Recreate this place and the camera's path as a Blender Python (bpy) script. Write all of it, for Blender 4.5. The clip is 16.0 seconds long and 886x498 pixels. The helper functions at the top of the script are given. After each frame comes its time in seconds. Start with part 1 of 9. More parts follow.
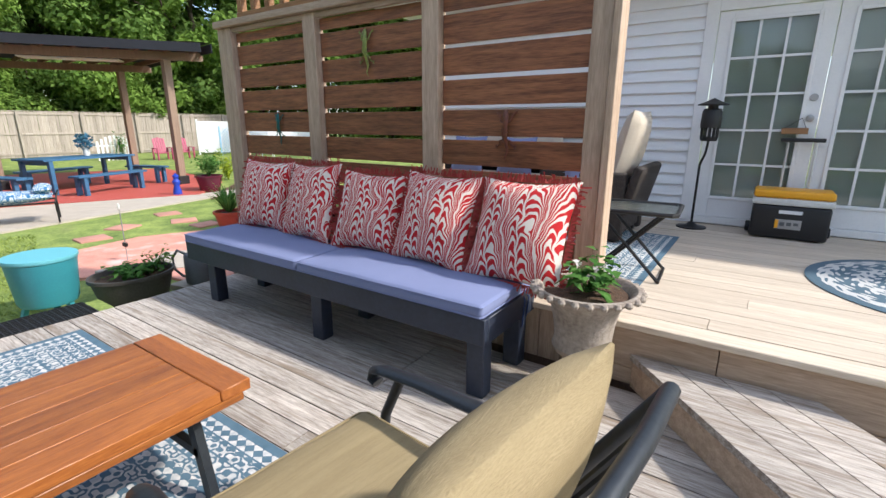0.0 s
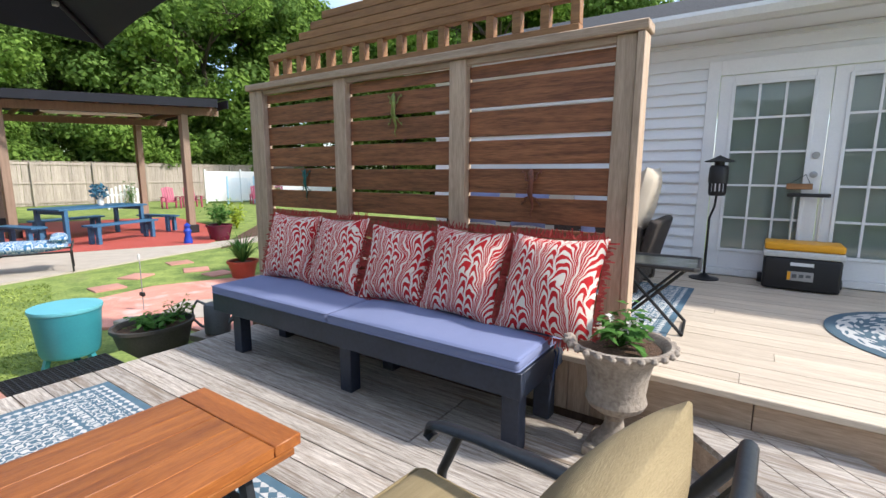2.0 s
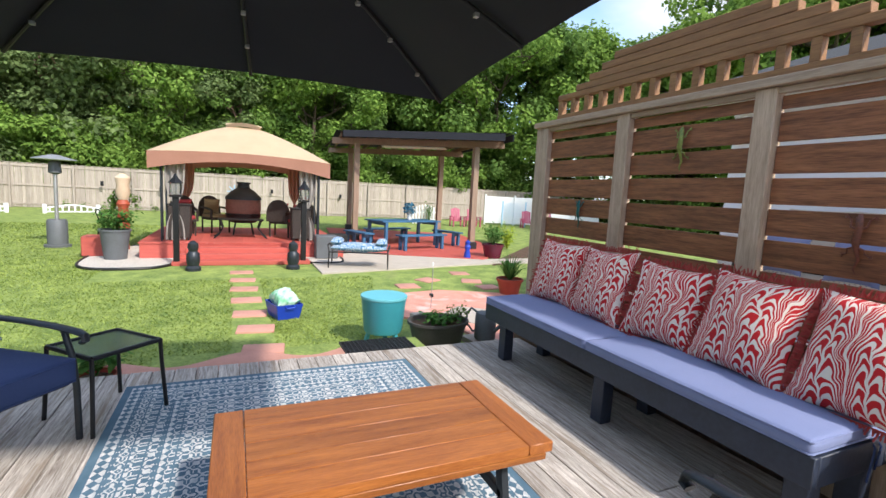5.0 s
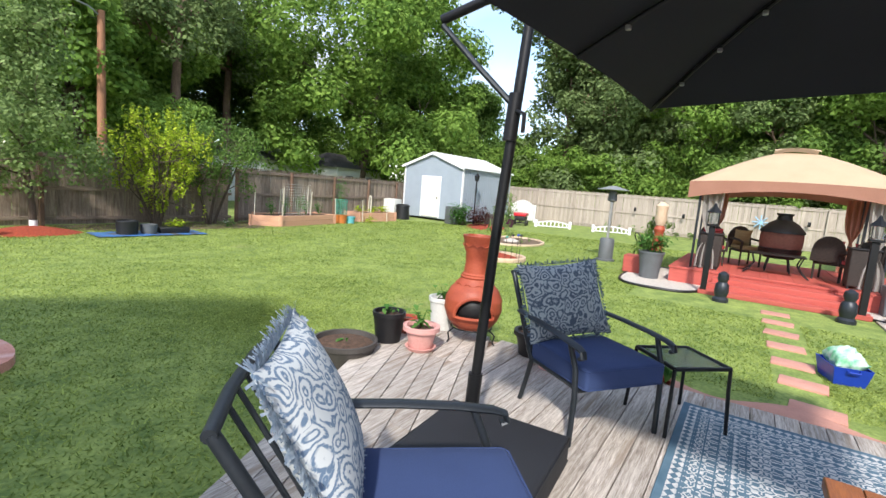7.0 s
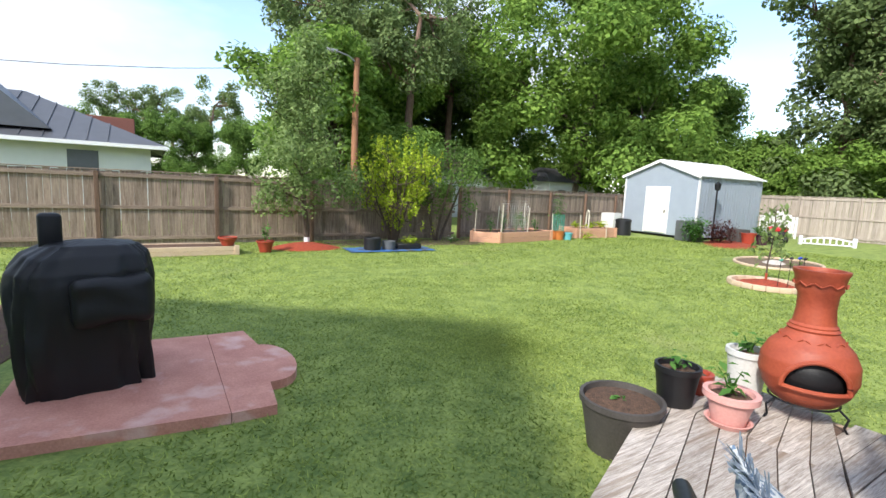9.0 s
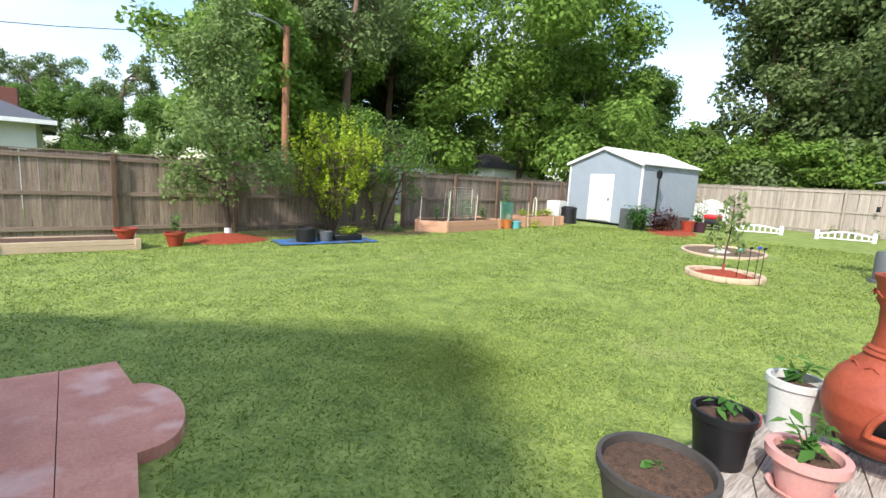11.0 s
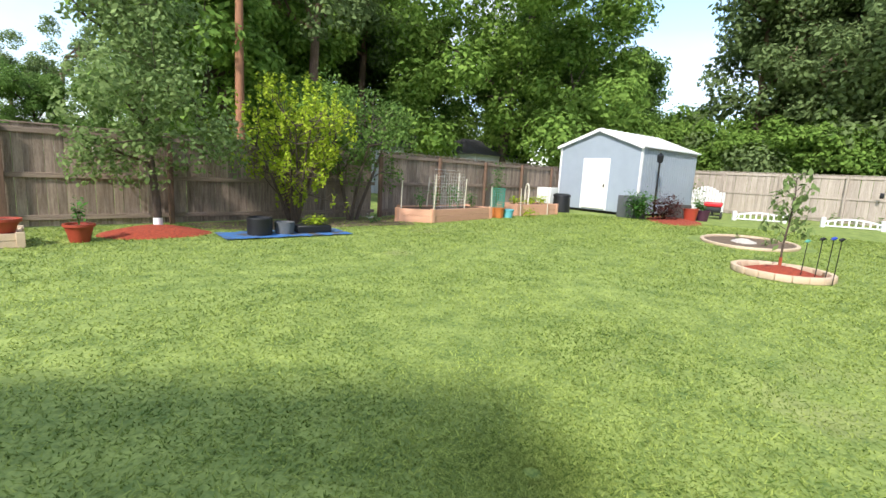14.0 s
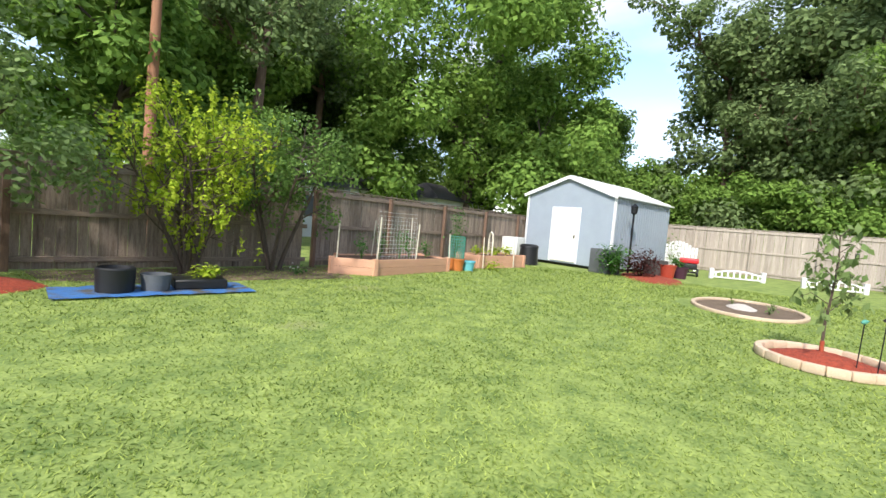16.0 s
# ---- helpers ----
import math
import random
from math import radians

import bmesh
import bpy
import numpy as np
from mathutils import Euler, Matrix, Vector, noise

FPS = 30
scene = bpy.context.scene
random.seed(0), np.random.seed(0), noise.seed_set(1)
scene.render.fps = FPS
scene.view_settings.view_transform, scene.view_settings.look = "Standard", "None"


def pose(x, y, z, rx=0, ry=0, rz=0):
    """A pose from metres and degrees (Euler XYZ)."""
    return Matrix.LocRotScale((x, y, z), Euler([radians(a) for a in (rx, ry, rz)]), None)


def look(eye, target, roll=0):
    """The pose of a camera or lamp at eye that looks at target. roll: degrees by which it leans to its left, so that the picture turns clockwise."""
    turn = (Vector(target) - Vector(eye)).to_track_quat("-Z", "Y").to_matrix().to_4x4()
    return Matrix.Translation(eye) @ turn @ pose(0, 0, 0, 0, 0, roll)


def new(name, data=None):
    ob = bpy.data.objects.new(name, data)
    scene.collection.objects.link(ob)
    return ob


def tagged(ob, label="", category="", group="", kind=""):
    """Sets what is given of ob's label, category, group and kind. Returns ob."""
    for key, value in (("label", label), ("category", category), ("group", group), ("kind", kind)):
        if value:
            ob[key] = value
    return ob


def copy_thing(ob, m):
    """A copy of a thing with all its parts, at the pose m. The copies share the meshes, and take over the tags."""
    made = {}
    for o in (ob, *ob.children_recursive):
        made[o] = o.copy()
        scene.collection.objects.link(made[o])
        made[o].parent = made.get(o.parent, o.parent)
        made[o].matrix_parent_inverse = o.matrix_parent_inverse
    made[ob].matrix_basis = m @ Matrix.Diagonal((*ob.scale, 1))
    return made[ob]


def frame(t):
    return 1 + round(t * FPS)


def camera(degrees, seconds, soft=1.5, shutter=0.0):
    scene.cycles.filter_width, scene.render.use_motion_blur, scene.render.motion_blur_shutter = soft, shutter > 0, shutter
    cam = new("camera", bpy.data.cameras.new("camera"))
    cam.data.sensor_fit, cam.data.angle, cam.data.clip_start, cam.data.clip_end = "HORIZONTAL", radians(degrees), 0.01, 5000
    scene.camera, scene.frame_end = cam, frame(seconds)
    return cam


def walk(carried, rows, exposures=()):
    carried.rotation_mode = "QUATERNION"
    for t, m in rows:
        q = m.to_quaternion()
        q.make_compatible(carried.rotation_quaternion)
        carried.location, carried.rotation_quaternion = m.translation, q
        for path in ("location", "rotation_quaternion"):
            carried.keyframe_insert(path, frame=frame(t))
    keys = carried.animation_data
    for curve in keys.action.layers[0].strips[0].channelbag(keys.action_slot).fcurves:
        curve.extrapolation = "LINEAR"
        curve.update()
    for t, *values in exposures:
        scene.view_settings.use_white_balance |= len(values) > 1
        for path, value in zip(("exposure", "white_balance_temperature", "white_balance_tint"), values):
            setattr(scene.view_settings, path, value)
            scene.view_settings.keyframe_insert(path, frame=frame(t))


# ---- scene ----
cam = camera(87.2, 16.0)
PATH = [
    (0, (0.313, 0.328, 1.356), (-0.773, 1.926, 0.838), 0.2),
    (0.5, (0.232, 0.229, 1.383), (-0.788, 1.898, 0.966), -1.7),
    (1, (0.206, 0.201, 1.398), (-0.808, 1.899, 1.099), 0.0),
    (1.5, (0.195, 0.191, 1.408), (-0.859, 1.867, 1.123), 0.2),
    (2, (0.202, 0.162, 1.411), (-0.905, 1.796, 1.091), 0.3),
    (2.5, (0.261, 0.163, 1.408), (-0.996, 1.68, 1.068), -0.0),
    (3, (0.254, 0.127, 1.395), (-1.044, 1.599, 1.014), 2.3),
    (5.5, (0.312, -0.053, 1.435), (-1.642, 0.334, 1.246), 4.2),
    (6, (0.32, -0.145, 1.408), (-1.657, -0.323, 1.169), 4.7),
    (6.5, (0.371, -0.279, 1.425), (-1.516, -0.891, 1.172), 5.2),
    (7, (0.443, -0.444, 1.433), (-1.22, -1.525, 1.173), 4.6),
    (7.5, (0.443, -0.613, 1.405), (-0.979, -1.98, 1.075), 5.2),
    (8, (0.378, -0.862, 1.446), (-0.713, -2.502, 1.099), 6.7),
    (8.5, (0.357, -1.081, 1.438), (-0.661, -2.782, 1.174), 3.0),
    (11, (-0.231, -2.294, 1.364), (-1.49, -3.819, 1.069), 3.1),
    (11.5, (-0.345, -2.487, 1.338), (-1.569, -4.029, 0.982), 4.8),
    (12, (-0.46, -2.694, 1.274), (-1.733, -4.193, 0.91), 5.4),
    (12.5, (-0.602, -2.992, 1.148), (-1.843, -4.516, 0.776), -0.9),
    (13, (-0.76, -3.356, 1.14), (-1.965, -4.888, 0.691), 2.8),
    (13.5, (-0.963, -3.72, 1.147), (-2.258, -5.209, 0.82), 2.8),
    (14, (-1.304, -4.067, 1.089), (-2.646, -5.514, 0.762), 3.1),
    (14.5, (-1.611, -4.417, 1.036), (-3.081, -5.746, 0.768), 3.6),
    (15, (-1.913, -4.538, 1.053), (-3.382, -5.881, 0.854), 4.3),
    (15.5, (-2.295, -4.585, 1.014), (-3.673, -6.02, 0.81), 5.6),
    (16.0, (-3.14, -5.40, 1.06), (-4.58, -6.76, 0.94), 5.0),
]
walk(cam, [(t, look(eye, target, roll)) for t, eye, target, roll in PATH])

# ---- light ----
world = bpy.data.worlds.new("world")
scene.world = world
world.use_nodes = True
wn, wl = world.node_tree.nodes, world.node_tree.links
wn.clear()
SUN_TO = Vector((0.93 * math.cos(radians(42)), 0.36 * math.cos(radians(42)), math.sin(radians(42)))).normalized()
w_out, w_bg, w_sky = wn.new("ShaderNodeOutputWorld"), wn.new("ShaderNodeBackground"), wn.new("ShaderNodeTexSky")
w_sky.sky_type, w_sky.sun_disc = "NISHITA", False
w_sky.sun_elevation, w_sky.sun_rotation = radians(42), math.atan2(SUN_TO.x, SUN_TO.y)
w_geo, w_map, w_noise, w_ramp, w_mix = (wn.new(k) for k in ("ShaderNodeTexCoord", "ShaderNodeMapping", "ShaderNodeTexNoise", "ShaderNodeValToRGB", "ShaderNodeMixRGB"))
w_map.inputs["Scale"].default_value = (1, 1, 2.4)
w_noise.inputs["Scale"].default_value, w_noise.inputs["Detail"].default_value = 2.6, 9
w_ramp.color_ramp.elements[0].position, w_ramp.color_ramp.elements[1].position = 0.42, 0.66
w_mix.inputs[2].default_value = (3.0, 3.2, 3.6, 1)
wl.new(w_geo.outputs["Generated"], w_map.inputs["Vector"])
wl.new(w_map.outputs["Vector"], w_noise.inputs["Vector"])
wl.new(w_noise.outputs[0], w_ramp.inputs[0])
wl.new(w_ramp.outputs[0], w_mix.inputs[0])
wl.new(w_sky.outputs[0], w_mix.inputs[1])
wl.new(w_mix.outputs[0], w_bg.inputs[0])
w_bg.inputs[1].default_value = 0.15
wl.new(w_bg.outputs[0], w_out.inputs[0])

sun_data = bpy.data.lights.new("sun", "SUN")
sun_data.energy, sun_data.angle, sun_data.color = 2.15, radians(2.8), (1.0, 0.95, 0.88)
sun = new("sun", sun_data)
sun.matrix_world = look(SUN_TO * 60, (0, 0, 0))
scene.view_settings.exposure = 1.28

# ---- small tools ----
G, U = -0.28, 0.37
R = random.Random(7)


def mat(name, a, b=None, scale=6.0, rough=0.7, bump=0.15, metal=0.0, stretch=(1, 1, 1), fine=60.0, vary=0.0, coat=0.0, stain=None, trans=0.0, spec=0.5):
    """Two-scale noise between colours a and b, with fine relief; vary: change of brightness from object to object."""
    m = bpy.data.materials.new(name)
    m.use_nodes = True
    n, l = m.node_tree.nodes, m.node_tree.links
    p = n["Principled BSDF"]
    b = b or tuple(c * 0.75 for c in a)
    co, mp = n.new("ShaderNodeTexCoord"), n.new("ShaderNodeMapping")
    mp.inputs["Scale"].default_value = stretch
    l.new(co.outputs["Object"], mp.inputs["Vector"])
    src = mp.outputs["Vector"]
    if vary:
        oi, add = n.new("ShaderNodeObjectInfo"), n.new("ShaderNodeVectorMath")
        add.operation = "MULTIPLY_ADD"
        add.inputs[1].default_value = (1, 1, 1)
        mul = n.new("ShaderNodeVectorMath")
        mul.operation = "SCALE"
        mul.inputs[0].default_value = (37, 53, 71)
        l.new(oi.outputs["Random"], mul.inputs["Scale"])
        l.new(src, add.inputs[0])
        l.new(mul.outputs[0], add.inputs[2])
        src = add.outputs[0]
    big, small, mix1 = n.new("ShaderNodeTexNoise"), n.new("ShaderNodeTexNoise"), n.new("ShaderNodeMath")
    big.inputs["Scale"].default_value, big.inputs["Detail"].default_value = scale, 5
    small.inputs["Scale"].default_value, small.inputs["Detail"].default_value = fine, 3
    l.new(src, big.inputs["Vector"])
    l.new(src, small.inputs["Vector"])
    mix1.operation = "MULTIPLY_ADD"
    mix1.inputs[1].default_value = 0.45
    l.new(small.outputs[0], mix1.inputs[0])
    half = n.new("ShaderNodeMath")
    half.operation, half.inputs[1].default_value = "MULTIPLY", 0.55
    l.new(big.outputs[0], half.inputs[0])
    l.new(half.outputs[0], mix1.inputs[2])
    ramp = n.new("ShaderNodeValToRGB")
    ramp.color_ramp.elements[0].position, ramp.color_ramp.elements[1].position = 0.34, 0.66
    ramp.color_ramp.elements[0].color, ramp.color_ramp.elements[1].color = (*b, 1), (*a, 1)
    l.new(mix1.outputs[0], ramp.inputs[0])
    col = ramp.outputs[0]
    if stain:
        sn, sr, sm = n.new("ShaderNodeTexNoise"), n.new("ShaderNodeValToRGB"), n.new("ShaderNodeMixRGB")
        sn.inputs["Scale"].default_value, sn.inputs["Detail"].default_value = stain[1], 6
        sr.color_ramp.elements[0].position, sr.color_ramp.elements[1].position = stain[2], stain[2] + 0.14
        sm.inputs[2].default_value = (*stain[0], 1)
        l.new(co.outputs["Object"] if not vary else src, sn.inputs["Vector"])
        l.new(sn.outputs[0], sr.inputs[0])
        l.new(sr.outputs[0], sm.inputs[0])
        l.new(col, sm.inputs[1])
        col = sm.outputs[0]
    if vary:
        hsv, mr = n.new("ShaderNodeHueSaturation"), n.new("ShaderNodeMapRange")
        mr.inputs[3].default_value, mr.inputs[4].default_value = 1 - vary, 1 + vary
        l.new(oi.outputs["Random"], mr.inputs[0])
        l.new(mr.outputs[0], hsv.inputs["Value"])
        l.new(col, hsv.inputs["Color"])
        col = hsv.outputs[0]
    l.new(col, p.inputs["Base Color"])
    p.inputs["Roughness"].default_value, p.inputs["Metallic"].default_value = rough, metal
    p.inputs["Specular IOR Level"].default_value = spec
    p.inputs["Coat Weight"].default_value = coat
    p.inputs["Coat Roughness"].default_value = 0.15
    if trans:
        p.inputs["Subsurface Weight"].default_value = 0.0
        tr, ms = n.new("ShaderNodeBsdfTranslucent"), n.new("ShaderNodeMixShader")
        ms.inputs[0].default_value = trans
        l.new(col, tr.inputs[0])
        l.new(p.outputs[0], ms.inputs[1])
        l.new(tr.outputs[0], ms.inputs[2])
        l.new(ms.outputs[0], n["Material Output"].inputs[0])
    if bump:
        bp = n.new("ShaderNodeBump")
        bp.inputs["Strength"].default_value, bp.inputs["Distance"].default_value = bump, 0.02
        l.new(mix1.outputs[0], bp.inputs["Height"])
        l.new(bp.outputs[0], p.inputs["Normal"])
    return m


def leaf_mat(name, a, b, trans=0.35, rough=0.55):
    """Foliage: colour changes from leaf to leaf."""
    m = bpy.data.materials.new(name)
    m.use_nodes = True
    n, l = m.node_tree.nodes, m.node_tree.links
    p = n["Principled BSDF"]
    ge, ramp, no, mx = n.new("ShaderNodeNewGeometry"), n.new("ShaderNodeValToRGB"), n.new("ShaderNodeTexNoise"), n.new("ShaderNodeMath")
    co = n.new("ShaderNodeTexCoord")
    no.inputs["Scale"].default_value = 0.9
    l.new(co.outputs["Object"], no.inputs["Vector"])
    mx.operation = "MULTIPLY_ADD"
    mx.inputs[1].default_value = 0.5
    l.new(ge.outputs["Random Per Island"], mx.inputs[0])
    h = n.new("ShaderNodeMath")
    h.operation, h.inputs[1].default_value = "MULTIPLY", 0.5
    l.new(no.outputs[0], h.inputs[0])
    l.new(h.outputs[0], mx.inputs[2])
    ramp.color_ramp.elements[0].position, ramp.color_ramp.elements[1].position = 0.2, 0.8
    ramp.color_ramp.elements[0].color, ramp.color_ramp.elements[1].color = (*a, 1), (*b, 1)
    l.new(mx.outputs[0], ramp.inputs[0])
    l.new(ramp.outputs[0], p.inputs["Base Color"])
    p.inputs["Roughness"].default_value = 0.8
    p.inputs["Specular IOR Level"].default_value = 0.12
    tr, ms = n.new("ShaderNodeBsdfTranslucent"), n.new("ShaderNodeMixShader")
    ms.inputs[0].default_value = trans
    l.new(ramp.outputs[0], tr.inputs[0])
    l.new(p.outputs[0], ms.inputs[1])
    l.new(tr.outputs[0], ms.inputs[2])
    l.new(ms.outputs[0], n["Material Output"].inputs[0])
    return m


def mesh_of(bm, name, material, smooth=True):
    me = bpy.data.meshes.new(name)
    bmesh.ops.recalc_face_normals(bm, faces=bm.faces)
    bm.to_mesh(me)
    bm.free()
    if material:
        me.materials.append(material)
    if smooth:
        me.shade_smooth()
        me.set_sharp_from_angle(angle=radians(38))
    return me


def part(name, bm, material, parent=None, label="", smooth=True):
    ob = new(name, mesh_of(bm, name, material, smooth))
    if parent:
        ob.parent = parent
    if label:
        ob["label"] = label
    return ob


def thing(name, m, label, category, group="", kind=""):
    ob = new(name)
    ob.empty_display_size = 0.1
    ob.matrix_basis = m
    return tagged(ob, label, category, group, kind)


def whole(name, bm, material, m, label, category, group="", kind="", smooth=True):
    """A thing of one mesh."""
    ob = part(name, bm, material, None, "", smooth)
    ob.matrix_basis = m
    return tagged(ob, label, category, group, kind)


def box(bm, x0, y0, z0, x1, y1, z1, bev=0.004, seg=1, m=None):
    r = bmesh.ops.create_cube(bm, size=1)
    vs = r["verts"]
    for v in vs:
        v.co = Vector(((x0 + x1) / 2 + v.co.x * (x1 - x0), (y0 + y1) / 2 + v.co.y * (y1 - y0), (z0 + z1) / 2 + v.co.z * (z1 - z0)))
    if bev:
        es = list({e for v in vs for e in v.link_edges})
        out = bmesh.ops.bevel(bm, geom=es, offset=bev, segments=seg, affect="EDGES", profile=0.5)
        vs = list({v for f in out["faces"] for v in f.verts} | {v for v in vs if v.is_valid})
    if m is not None:
        seen = set()
        stack = list(vs)
        while stack:
            v = stack.pop()
            if v in seen:
                continue
            seen.add(v)
            for e in v.link_edges:
                o = e.other_vert(v)
                if o not in seen:
                    stack.append(o)
        for v in seen:
            v.co = m @ v.co
    return bm


def boxed(*a, **k):
    return box(bmesh.new(), *a, **k)


def tube(bm, pts, r, n=8, taper=None, cap=True):
    pts = [Vector(p) for p in pts]
    rings = []
    up = Vector((0.13, 0.21, 0.97))
    for i, p in enumerate(pts):
        d = (pts[min(i + 1, len(pts) - 1)] - pts[max(i - 1, 0)]).normalized()
        s = d.cross(up)
        if s.length < 0.1:
            s = d.cross(Vector((1, 0, 0)))
        s.normalize()
        t = s.cross(d)
        rr = r if taper is None else r + (taper - r) * i / max(1, len(pts) - 1)
        rings.append([bm.verts.new(p + rr * (math.cos(2 * math.pi * k / n) * s + math.sin(2 * math.pi * k / n) * t)) for k in range(n)])
    for a, b in zip(rings, rings[1:]):
        for k in range(n):
            bm.faces.new((a[k], a[(k + 1) % n], b[(k + 1) % n], b[k]))
    if cap:
        bm.faces.new(rings[0][::-1])
        bm.faces.new(rings[-1])
    return bm


def tubed(pts, r, n=8, taper=None):
    return tube(bmesh.new(), pts, r, n, taper)


def bar(bm, a, b, w, h, up=(0, 0, 1)):
    """A square-edged bar from a to b."""
    a, b = Vector(a), Vector(b)
    d = (b - a).normalized()
    s = d.cross(Vector(up))
    if s.length < 0.01:
        s = d.cross(Vector((1, 0, 0)))
    s.normalize()
    t = s.cross(d)
    c = [[bm.verts.new(p + s * w / 2 * i + t * h / 2 * j) for i, j in ((-1, -1), (1, -1), (1, 1), (-1, 1))] for p in (a, b)]
    for k in range(4):
        bm.faces.new((c[0][k], c[0][(k + 1) % 4], c[1][(k + 1) % 4], c[1][k]))
    bm.faces.new(c[0][::-1])
    bm.faces.new(c[1])
    return bm


def lathe(profile, n=32, bm=None, cx=0, cy=0, sx=1.0, sy=1.0):
    bm = bm or bmesh.new()
    rings = []
    for r, z in profile:
        if r < 1e-5:
            rings.append([bm.verts.new((cx, cy, z))])
        else:
            rings.append([bm.verts.new((cx + sx * r * math.cos(2 * math.pi * k / n), cy + sy * r * math.sin(2 * math.pi * k / n), z)) for k in range(n)])
    for a, b in zip(rings, rings[1:]):
        for k in range(n):
            va, vb = a[k % len(a)], a[(k + 1) % len(a)]
            vc, vd = b[(k + 1) % len(b)], b[k % len(b)]
            f = [v for i, v in enumerate((va, vb, vc, vd)) if v not in (va, vb, vc, vd)[:i]]
            if len(f) > 2:
                bm.faces.new(f)
    return bm


def pillow(w, d, h, seg=14, pinch=0.10, power=0.5):
    """A stuffed square cushion lying in x, y with its middle at z 0; its corners are drawn out."""
    bm = bmesh.new()
    top, bot = {}, {}
    for i in range(seg + 1):
        for j in range(seg + 1):
            u, v = 2 * i / seg - 1, 2 * j / seg - 1
            k = ((1 - u * u) * (1 - v * v)) ** power
            x = w / 2 * u * (1 - pinch * (1 - v * v))
            y = d / 2 * v * (1 - pinch * (1 - u * u))
            wob = 0.06 * h * noise.noise(Vector((u * 2.1, v * 2.1, w * 7 + d)))
            top[i, j] = bm.verts.new((x, y, h / 2 * k + wob * k + 0.004))
            bot[i, j] = bm.verts.new((x, y, -h / 2 * k - 0.004))
    for i in range(seg):
        for j in range(seg):
            bm.faces.new((top[i, j], top[i + 1, j], top[i + 1, j + 1], top[i, j + 1]))
            bm.faces.new((bot[i, j], bot[i, j + 1], bot[i + 1, j + 1], bot[i + 1, j]))
    for i in range(seg):
        for a, b in (((i, 0), (i + 1, 0)), ((i + 1, seg), (i, seg))):
            bm.faces.new((bot[a], bot[b], top[b], top[a]))
        for a, b in (((0, i + 1), (0, i)), ((seg, i), (seg, i + 1))):
            bm.faces.new((bot[a], bot[b], top[b], top[a]))
    return bm


def fringe(w, d, length, count, rnd):
    """Threads hanging out round the edge of a cushion."""
    bm = bmesh.new()
    for k in range(count):
        s = 4 * k / count
        side, u = int(s), 2 * (s - int(s)) - 1
        base = [(u, -1), (1, u), (-u, 1), (-1, -u)][side]
        out = [(0, -1), (1, 0), (0, 1), (-1, 0)][side]
        x, y = base[0] * w / 2 * 0.97, base[1] * d / 2 * 0.97
        L = length * rnd.uniform(0.6, 1.2)
        jx, jy, jz = rnd.uniform(-0.5, 0.5) * L, rnd.uniform(-0.5, 0.5) * L, rnd.uniform(-0.7, 0.7) * L
        px, py = -out[1] * 0.004, out[0] * 0.004
        v = [bm.verts.new(c) for c in ((x - px, y - py, 0), (x + px, y + py, 0), (x + out[0] * L + jx + px, y + out[1] * L + jy + py, jz), (x + out[0] * L + jx - px, y + out[1] * L + jy - py, jz))]
        bm.faces.new(v)
    return bm


def soft_box(w, d, h, r=0.04):
    bm = bmesh.new()
    box(bm, -w / 2, -d / 2, 0, w / 2, d / 2, h, bev=r, seg=4)
    return bm


def leaves(bm, centre, radius, count, size, rnd, squash=(1, 1, 1), shell=0.55, droop=0.3):
    """Small folded leaves strewn through an uneven ball."""
    c = Vector(centre)
    for _ in range(count):
        d = Vector((rnd.gauss(0, 1), rnd.gauss(0, 1), rnd.gauss(0, 1))).normalized()
        k = radius * (shell + (1 - shell) * rnd.random()) if rnd.random() < 0.75 else radius * rnd.random()
        p = c + Vector((d.x * squash[0], d.y * squash[1], d.z * squash[2])) * k
        a = Vector((rnd.gauss(0, 1), rnd.gauss(0, 1), rnd.gauss(0, 0.6) - droop)).normalized()
        b = a.cross(Vector((rnd.gauss(0, 1), rnd.gauss(0, 1), rnd.gauss(0, 1)))).normalized()
        s = size * rnd.uniform(0.6, 1.3)
        q = [bm.verts.new(p + x) for x in (-a * s * 0.5, b * s * 0.28, a * s * 0.55, -b * s * 0.28)]
        bm.faces.new(q)
    return bm


def leaf_data(name, clumps, size, per, material, seed, squash=(1, 1, 0.8), droop=0.3):
    """A crown as one mesh: leaves gathered in clumps (x, y, z, radius)."""
    g = np.random.default_rng(seed)
    vs = []
    for x, y, z, r in clumps:
        k = int(per * r * r)
        d = g.normal(size=(k, 3))
        d /= np.linalg.norm(d, axis=1)[:, None]
        rad = r * np.where(g.random(k) < 0.72, g.uniform(0.62, 1.08, k), g.uniform(0.15, 1, k))
        p = np.array([x, y, z]) + d * rad[:, None] * np.array(squash)
        face = d * 0.9 + np.array([0, 0, 0.55]) + g.normal(size=(k, 3)) * 0.5
        a = np.cross(face, g.normal(size=(k, 3)) - np.array([0, 0, droop]))
        a /= np.linalg.norm(a, axis=1)[:, None] + 1e-6
        b = np.cross(face, a)
        b /= np.linalg.norm(b, axis=1)[:, None] + 1e-6
        s = (size * g.uniform(0.6, 1.35, k))[:, None]
        vs.append(np.stack([p - a * s * 0.5, p + b * s * 0.3, p + a * s * 0.55, p - b * s * 0.3], 1).reshape(-1, 3))
    v = np.concatenate(vs)
    me = bpy.data.meshes.new(name)
    f = np.arange(len(v)).reshape(-1, 4)
    me.from_pydata(v.tolist(), [], f.tolist())
    me.materials.append(material)
    return me

